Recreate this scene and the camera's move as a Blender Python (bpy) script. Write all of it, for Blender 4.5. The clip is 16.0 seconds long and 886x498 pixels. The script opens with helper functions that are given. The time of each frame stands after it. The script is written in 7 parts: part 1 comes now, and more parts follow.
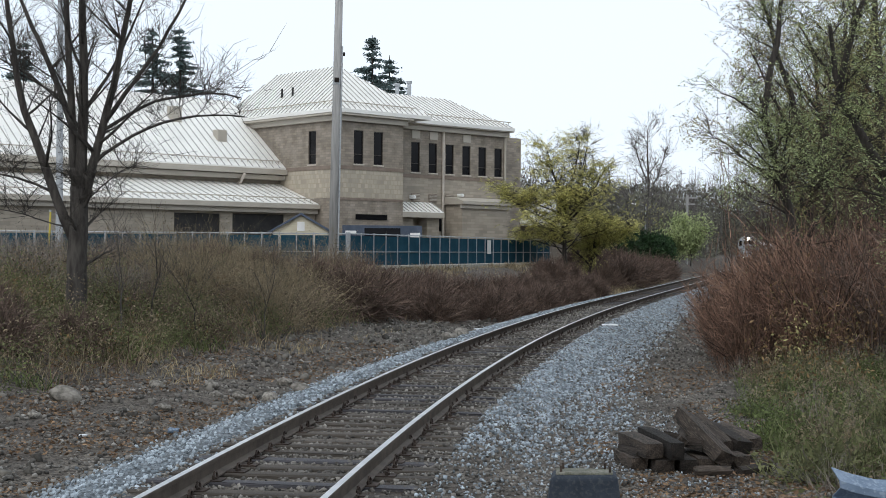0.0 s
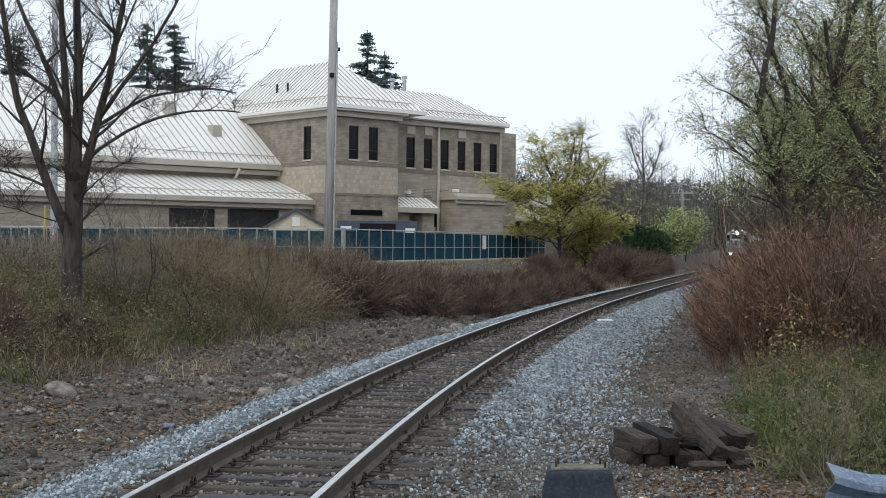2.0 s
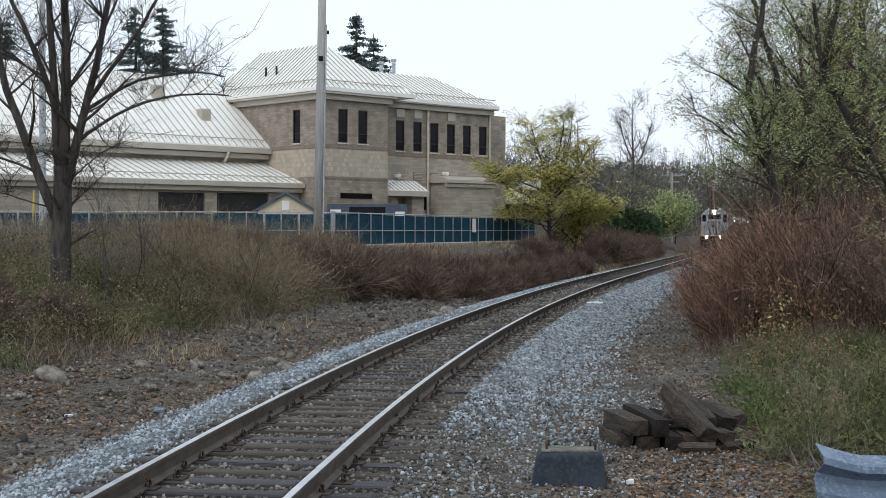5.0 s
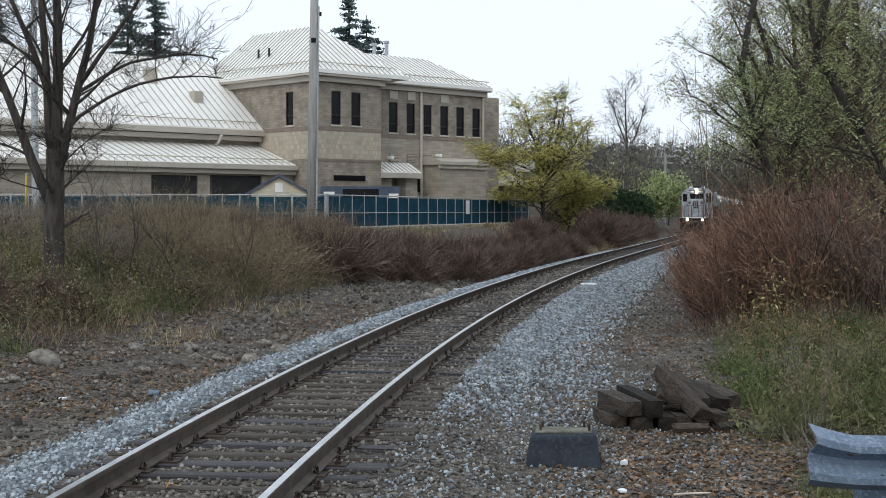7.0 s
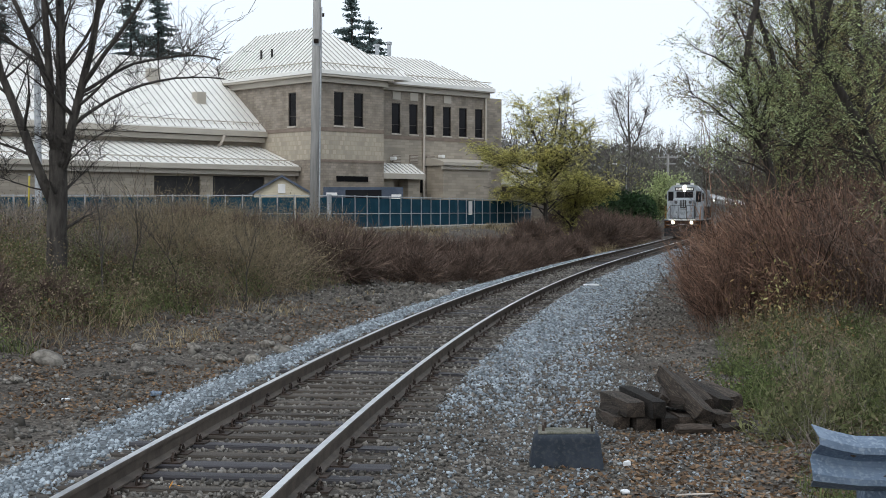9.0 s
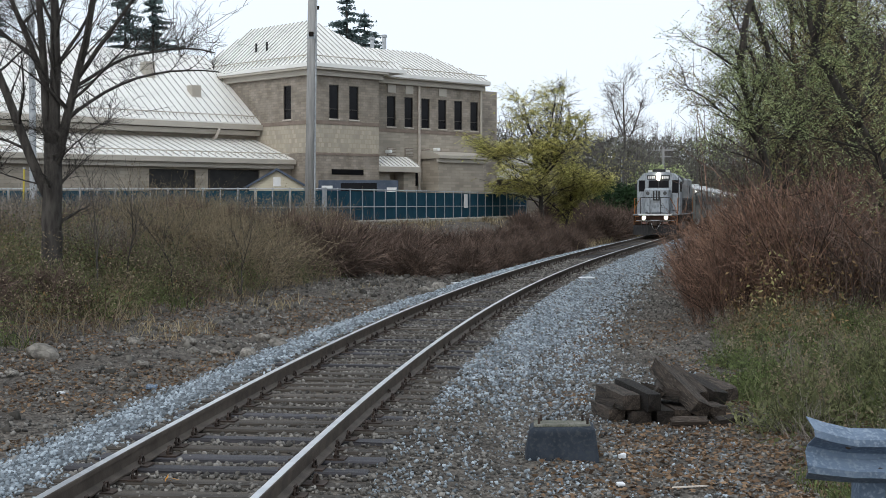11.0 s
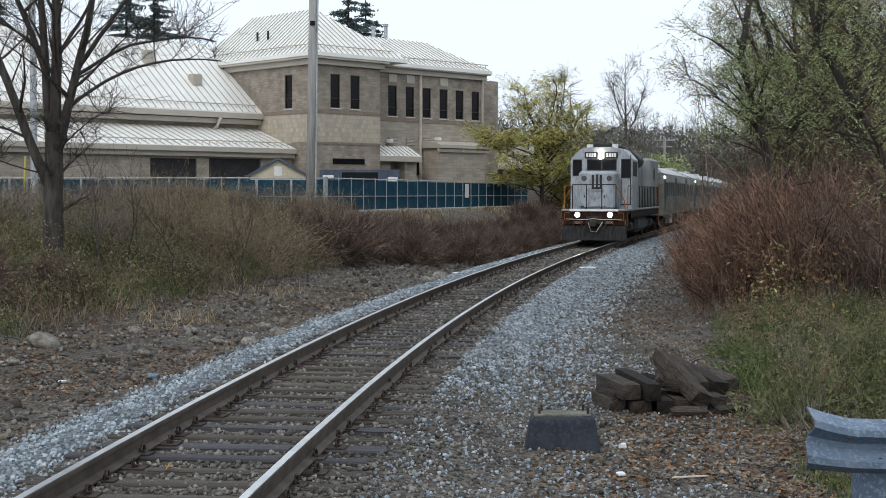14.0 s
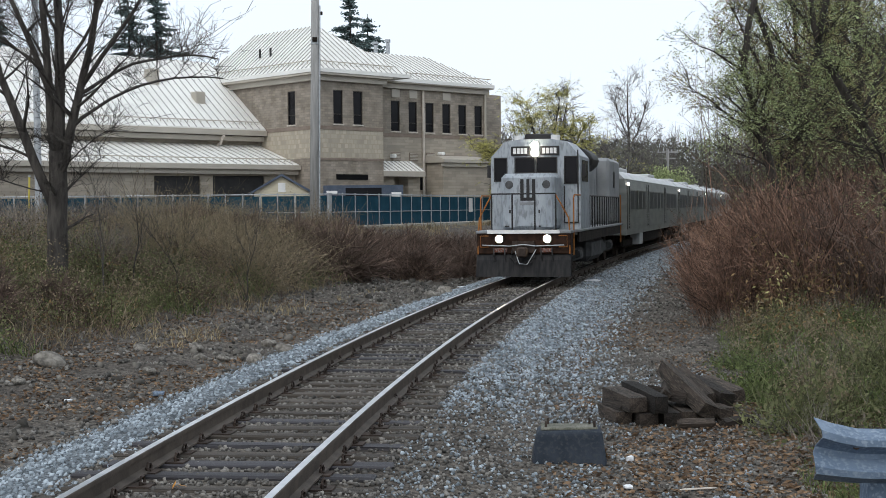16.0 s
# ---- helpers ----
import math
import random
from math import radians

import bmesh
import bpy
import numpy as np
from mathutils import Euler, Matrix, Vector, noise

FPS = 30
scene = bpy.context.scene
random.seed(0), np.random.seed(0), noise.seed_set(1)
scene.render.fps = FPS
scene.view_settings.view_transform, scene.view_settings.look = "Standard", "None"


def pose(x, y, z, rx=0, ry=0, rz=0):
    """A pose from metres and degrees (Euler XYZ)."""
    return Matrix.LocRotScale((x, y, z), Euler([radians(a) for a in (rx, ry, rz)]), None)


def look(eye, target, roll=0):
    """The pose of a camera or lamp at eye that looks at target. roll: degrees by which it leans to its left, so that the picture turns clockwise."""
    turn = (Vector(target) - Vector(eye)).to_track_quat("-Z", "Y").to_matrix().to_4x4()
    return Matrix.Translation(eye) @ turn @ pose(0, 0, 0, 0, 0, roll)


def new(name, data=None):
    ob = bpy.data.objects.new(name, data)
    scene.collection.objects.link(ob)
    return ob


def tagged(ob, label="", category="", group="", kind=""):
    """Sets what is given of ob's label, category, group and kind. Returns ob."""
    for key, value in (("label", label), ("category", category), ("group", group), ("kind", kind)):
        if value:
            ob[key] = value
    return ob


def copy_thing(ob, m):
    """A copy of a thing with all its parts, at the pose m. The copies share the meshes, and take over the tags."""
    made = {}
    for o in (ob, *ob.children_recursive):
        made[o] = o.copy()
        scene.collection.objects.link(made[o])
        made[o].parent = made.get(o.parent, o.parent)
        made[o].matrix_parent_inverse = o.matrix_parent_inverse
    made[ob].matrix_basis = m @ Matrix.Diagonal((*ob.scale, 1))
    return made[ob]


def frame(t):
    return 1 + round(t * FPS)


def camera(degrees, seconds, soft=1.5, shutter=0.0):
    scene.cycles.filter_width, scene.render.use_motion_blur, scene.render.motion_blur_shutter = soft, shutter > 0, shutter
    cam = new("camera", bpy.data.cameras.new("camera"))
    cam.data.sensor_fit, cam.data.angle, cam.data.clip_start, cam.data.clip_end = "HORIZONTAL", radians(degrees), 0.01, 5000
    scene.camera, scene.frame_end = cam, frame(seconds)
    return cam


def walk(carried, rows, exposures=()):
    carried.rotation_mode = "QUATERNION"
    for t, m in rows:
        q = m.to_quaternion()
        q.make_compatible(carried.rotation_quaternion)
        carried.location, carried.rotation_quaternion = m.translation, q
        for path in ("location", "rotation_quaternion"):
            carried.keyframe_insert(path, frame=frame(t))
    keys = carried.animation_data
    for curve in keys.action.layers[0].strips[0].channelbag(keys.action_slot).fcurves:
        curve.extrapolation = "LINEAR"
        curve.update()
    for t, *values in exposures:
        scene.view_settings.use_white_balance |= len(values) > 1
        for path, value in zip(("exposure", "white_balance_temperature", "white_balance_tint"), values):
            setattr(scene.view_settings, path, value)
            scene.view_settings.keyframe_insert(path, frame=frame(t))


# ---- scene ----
cam = camera(36.2, 16.0, soft=0.7)
PATH = [
    (0, 90.012, -0.409, 0.790), (0.5, 90.060, -0.367, 0.737), (1, 89.997, -0.405, 0.687), (1.5, 89.885, -0.450, 0.702),
    (2, 89.817, -0.396, 0.587), (2.5, 89.682, -0.307, 0.386), (3, 89.627, -0.263, 0.317), (3.5, 89.477, -0.190, 0.270),
    (4, 89.382, -0.245, 0.223), (6.5, 88.486, 0.001, -0.026), (7, 88.343, -0.005, -0.115), (7.5, 88.380, 0.048, -0.127),
    (8, 88.383, -0.037, -0.151), (8.5, 88.400, -0.069, -0.038), (9, 88.377, -0.000, 0.000), (11.5, 87.901, 0.067, -0.215),
    (12, 87.745, 0.068, -0.179), (12.5, 87.752, -0.080, -0.080), (13, 87.499, -0.027, -0.072), (13.5, 87.516, -0.069, -0.105),
    (14, 87.644, -0.064, -0.151), (14.5, 87.881, 0.010, -0.218), (15, 88.084, 0.100, -0.185), (15.5, 88.152, 0.295, -0.163),
    (16, 88.257, 0.607, 0.012),
]
EYE = (0, 0, 2.05)
walk(cam, [(t, pose(*EYE, rx, ry, rz)) for t, rx, ry, rz in PATH], exposures=[(0, 0.0), (16, 0.0)])

# ---- world and light: an overcast autumn day ----
world = bpy.data.worlds.new("overcast_sky")
scene.world = world
world.use_nodes = True
wn, wl = world.node_tree.nodes, world.node_tree.links
wn.clear()
sky = wn.new("ShaderNodeTexSky")
sky.sky_type, sky.sun_disc = "NISHITA", False
sky.sun_elevation, sky.sun_rotation = radians(38), radians(200)
sky.dust_density = 4.0
thin = wn.new("ShaderNodeVectorMath")
thin.operation = "SCALE"
thin.inputs["Scale"].default_value = 0.12
cloud = wn.new("ShaderNodeMix")
cloud.data_type = "RGBA"
cloud.inputs[0].default_value = 0.86
cloud.inputs[7].default_value = (1.09, 1.2, 1.32, 1)
back = wn.new("ShaderNodeBackground")
back.inputs["Strength"].default_value = 0.95
wout = wn.new("ShaderNodeOutputWorld")
wl.new(sky.outputs["Color"], thin.inputs[0])
wl.new(thin.outputs["Vector"], cloud.inputs[6])
wl.new(cloud.outputs[2], back.inputs["Color"])
wl.new(back.outputs["Background"], wout.inputs["Surface"])

sun = new("sun", bpy.data.lights.new("sun", "SUN"))
sun.data.energy, sun.data.angle, sun.data.color = 0.8, radians(25), (1, 0.98, 0.94)
sun.matrix_world = look((0, 0, 60), (22, 60, 0))


# ---- materials ----
def mat(name, c1, c2, scale=6.0, rough=0.85, metal=0.0, bump=0.3, fine=60.0, spread=0.0, c3=None, island=0.0, stretch=None, spec=0.4):
    """Two colours mixed by coarse noise, a third by fine noise; bump from the fine noise; spread: brightness by object; island: by piece."""
    m = bpy.data.materials.new(name)
    m.use_nodes = True
    n, l = m.node_tree.nodes, m.node_tree.links
    b = n["Principled BSDF"]
    b.inputs["Roughness"].default_value, b.inputs["Metallic"].default_value = rough, metal
    b.inputs["Specular IOR Level"].default_value = spec
    tc = n.new("ShaderNodeTexCoord")
    src = tc.outputs["Object"]
    if stretch:
        mp = n.new("ShaderNodeMapping")
        mp.inputs["Scale"].default_value = stretch
        l.new(src, mp.inputs["Vector"])
        src = mp.outputs["Vector"]
    na, nb = n.new("ShaderNodeTexNoise"), n.new("ShaderNodeTexNoise")
    na.inputs["Scale"].default_value, nb.inputs["Scale"].default_value = scale, fine
    na.inputs["Detail"].default_value, nb.inputs["Detail"].default_value = 6, 3
    l.new(src, na.inputs["Vector"]), l.new(src, nb.inputs["Vector"])
    ra = n.new("ShaderNodeValToRGB")
    ra.color_ramp.elements[0].position, ra.color_ramp.elements[1].position = 0.35, 0.65
    ra.color_ramp.elements[0].color, ra.color_ramp.elements[1].color = (*c1, 1), (*c2, 1)
    l.new(na.outputs["Fac"], ra.inputs["Fac"])
    col = ra.outputs["Color"]
    if c3:
        mx = n.new("ShaderNodeMix")
        mx.data_type = "RGBA"
        rb = n.new("ShaderNodeValToRGB")
        rb.color_ramp.elements[0].position, rb.color_ramp.elements[1].position = 0.5, 0.66
        l.new(nb.outputs["Fac"], rb.inputs["Fac"])
        l.new(rb.outputs["Color"], mx.inputs[0]), l.new(col, mx.inputs[6])
        mx.inputs[7].default_value = (*c3, 1)
        col = mx.outputs[2]
    for amount, node, sock in ((spread, "ShaderNodeObjectInfo", "Random"), (island, "ShaderNodeNewGeometry", "Random Per Island")):
        if amount:
            oi, mr, hs = n.new(node), n.new("ShaderNodeMapRange"), n.new("ShaderNodeHueSaturation")
            mr.inputs["To Min"].default_value, mr.inputs["To Max"].default_value = 1 - amount, 1 + amount
            l.new(oi.outputs[sock], mr.inputs["Value"]), l.new(mr.outputs["Result"], hs.inputs["Value"]), l.new(col, hs.inputs["Color"])
            col = hs.outputs["Color"]
    l.new(col, b.inputs["Base Color"])
    if bump:
        bp = n.new("ShaderNodeBump")
        bp.inputs["Strength"].default_value, bp.inputs["Distance"].default_value = bump, 0.02
        l.new(nb.outputs["Fac"], bp.inputs["Height"]), l.new(bp.outputs["Normal"], b.inputs["Normal"])
    return m


def foliage(name, c1, c2, scale):
    """Thin leaves and blades, which let some light through; each one differs a little."""
    m = mat(name, c1, c2, scale, 0.8, 0, 0, 20, island=0.65)
    n, l = m.node_tree.nodes, m.node_tree.links
    b = n["Principled BSDF"]
    tr, mx = n.new("ShaderNodeBsdfTranslucent"), n.new("ShaderNodeMixShader")
    l.new(b.inputs["Base Color"].links[0].from_socket, tr.inputs["Color"])
    mx.inputs[0].default_value = 0.4
    l.new(b.outputs[0], mx.inputs[1]), l.new(tr.outputs[0], mx.inputs[2])
    l.new(mx.outputs[0], n["Material Output"].inputs["Surface"])
    return m


def glow(name, colour, strength):
    m = bpy.data.materials.new(name)
    m.use_nodes = True
    b = m.node_tree.nodes["Principled BSDF"]
    b.inputs["Emission Color"].default_value, b.inputs["Emission Strength"].default_value = (*colour, 1), strength
    return m


def courses(name, c1, c2, joint, w, h, rough=0.9, gap=0.012, seam=False):
    """Masonry in courses by the wall's own length and height."""
    m = mat(name, c1, c2, 1.2, rough, 0, 0.15, 40)
    n, l = m.node_tree.nodes, m.node_tree.links
    b = n["Principled BSDF"]
    base = b.inputs["Base Color"].links[0].from_socket
    tc = n.new("ShaderNodeTexCoord")
    sp, cb, add = n.new("ShaderNodeSeparateXYZ"), n.new("ShaderNodeCombineXYZ"), n.new("ShaderNodeMath")
    l.new(tc.outputs["Object"], sp.inputs[0])
    l.new(sp.outputs["X"], add.inputs[0]), l.new(sp.outputs["Y"], add.inputs[1])
    l.new(add.outputs[0], cb.inputs["X"]), l.new(sp.outputs["Z"], cb.inputs["Y"])
    br = n.new("ShaderNodeTexBrick")
    br.inputs["Scale"].default_value, br.inputs["Mortar Size"].default_value = 1.0, gap
    br.inputs["Brick Width"].default_value, br.inputs["Row Height"].default_value = w, h
    br.inputs["Color1"].default_value, br.inputs["Color2"].default_value = (0.8, 0.8, 0.8, 1), (1.12, 1.1, 1.08, 1)
    br.inputs["Mortar"].default_value = (*joint, 1)
    l.new(cb.outputs[0], br.inputs["Vector"])
    mx = n.new("ShaderNodeMix")
    mx.data_type, mx.blend_type = "RGBA", "MULTIPLY"
    mx.inputs[0].default_value = 1
    l.new(base, mx.inputs[6]), l.new(br.outputs["Color"], mx.inputs[7]), l.new(mx.outputs[2], b.inputs["Base Color"])
    return m


def gravelly(m, scale):
    """Breaks a ground material into pebbles of uneven brightness, with relief."""
    n, l = m.node_tree.nodes, m.node_tree.links
    b = n["Principled BSDF"]
    base = b.inputs["Base Color"].links[0].from_socket
    tc, vo, sp, mr, hs = (n.new("ShaderNode" + k) for k in ("TexCoord", "TexVoronoi", "SeparateColor", "MapRange", "HueSaturation"))
    vo.inputs["Scale"].default_value = scale
    l.new(tc.outputs["Object"], vo.inputs["Vector"]), l.new(vo.outputs["Color"], sp.inputs[0])
    mr.inputs["To Min"].default_value, mr.inputs["To Max"].default_value = 0.45, 1.75
    l.new(sp.outputs[0], mr.inputs["Value"]), l.new(mr.outputs["Result"], hs.inputs["Value"])
    l.new(base, hs.inputs["Color"]), l.new(hs.outputs["Color"], b.inputs["Base Color"])
    bp = n.new("ShaderNodeBump")
    bp.invert = True
    bp.inputs["Strength"].default_value, bp.inputs["Distance"].default_value = 0.9, 0.02
    l.new(vo.outputs["Distance"], bp.inputs["Height"]), l.new(bp.outputs["Normal"], b.inputs["Normal"])
    return m


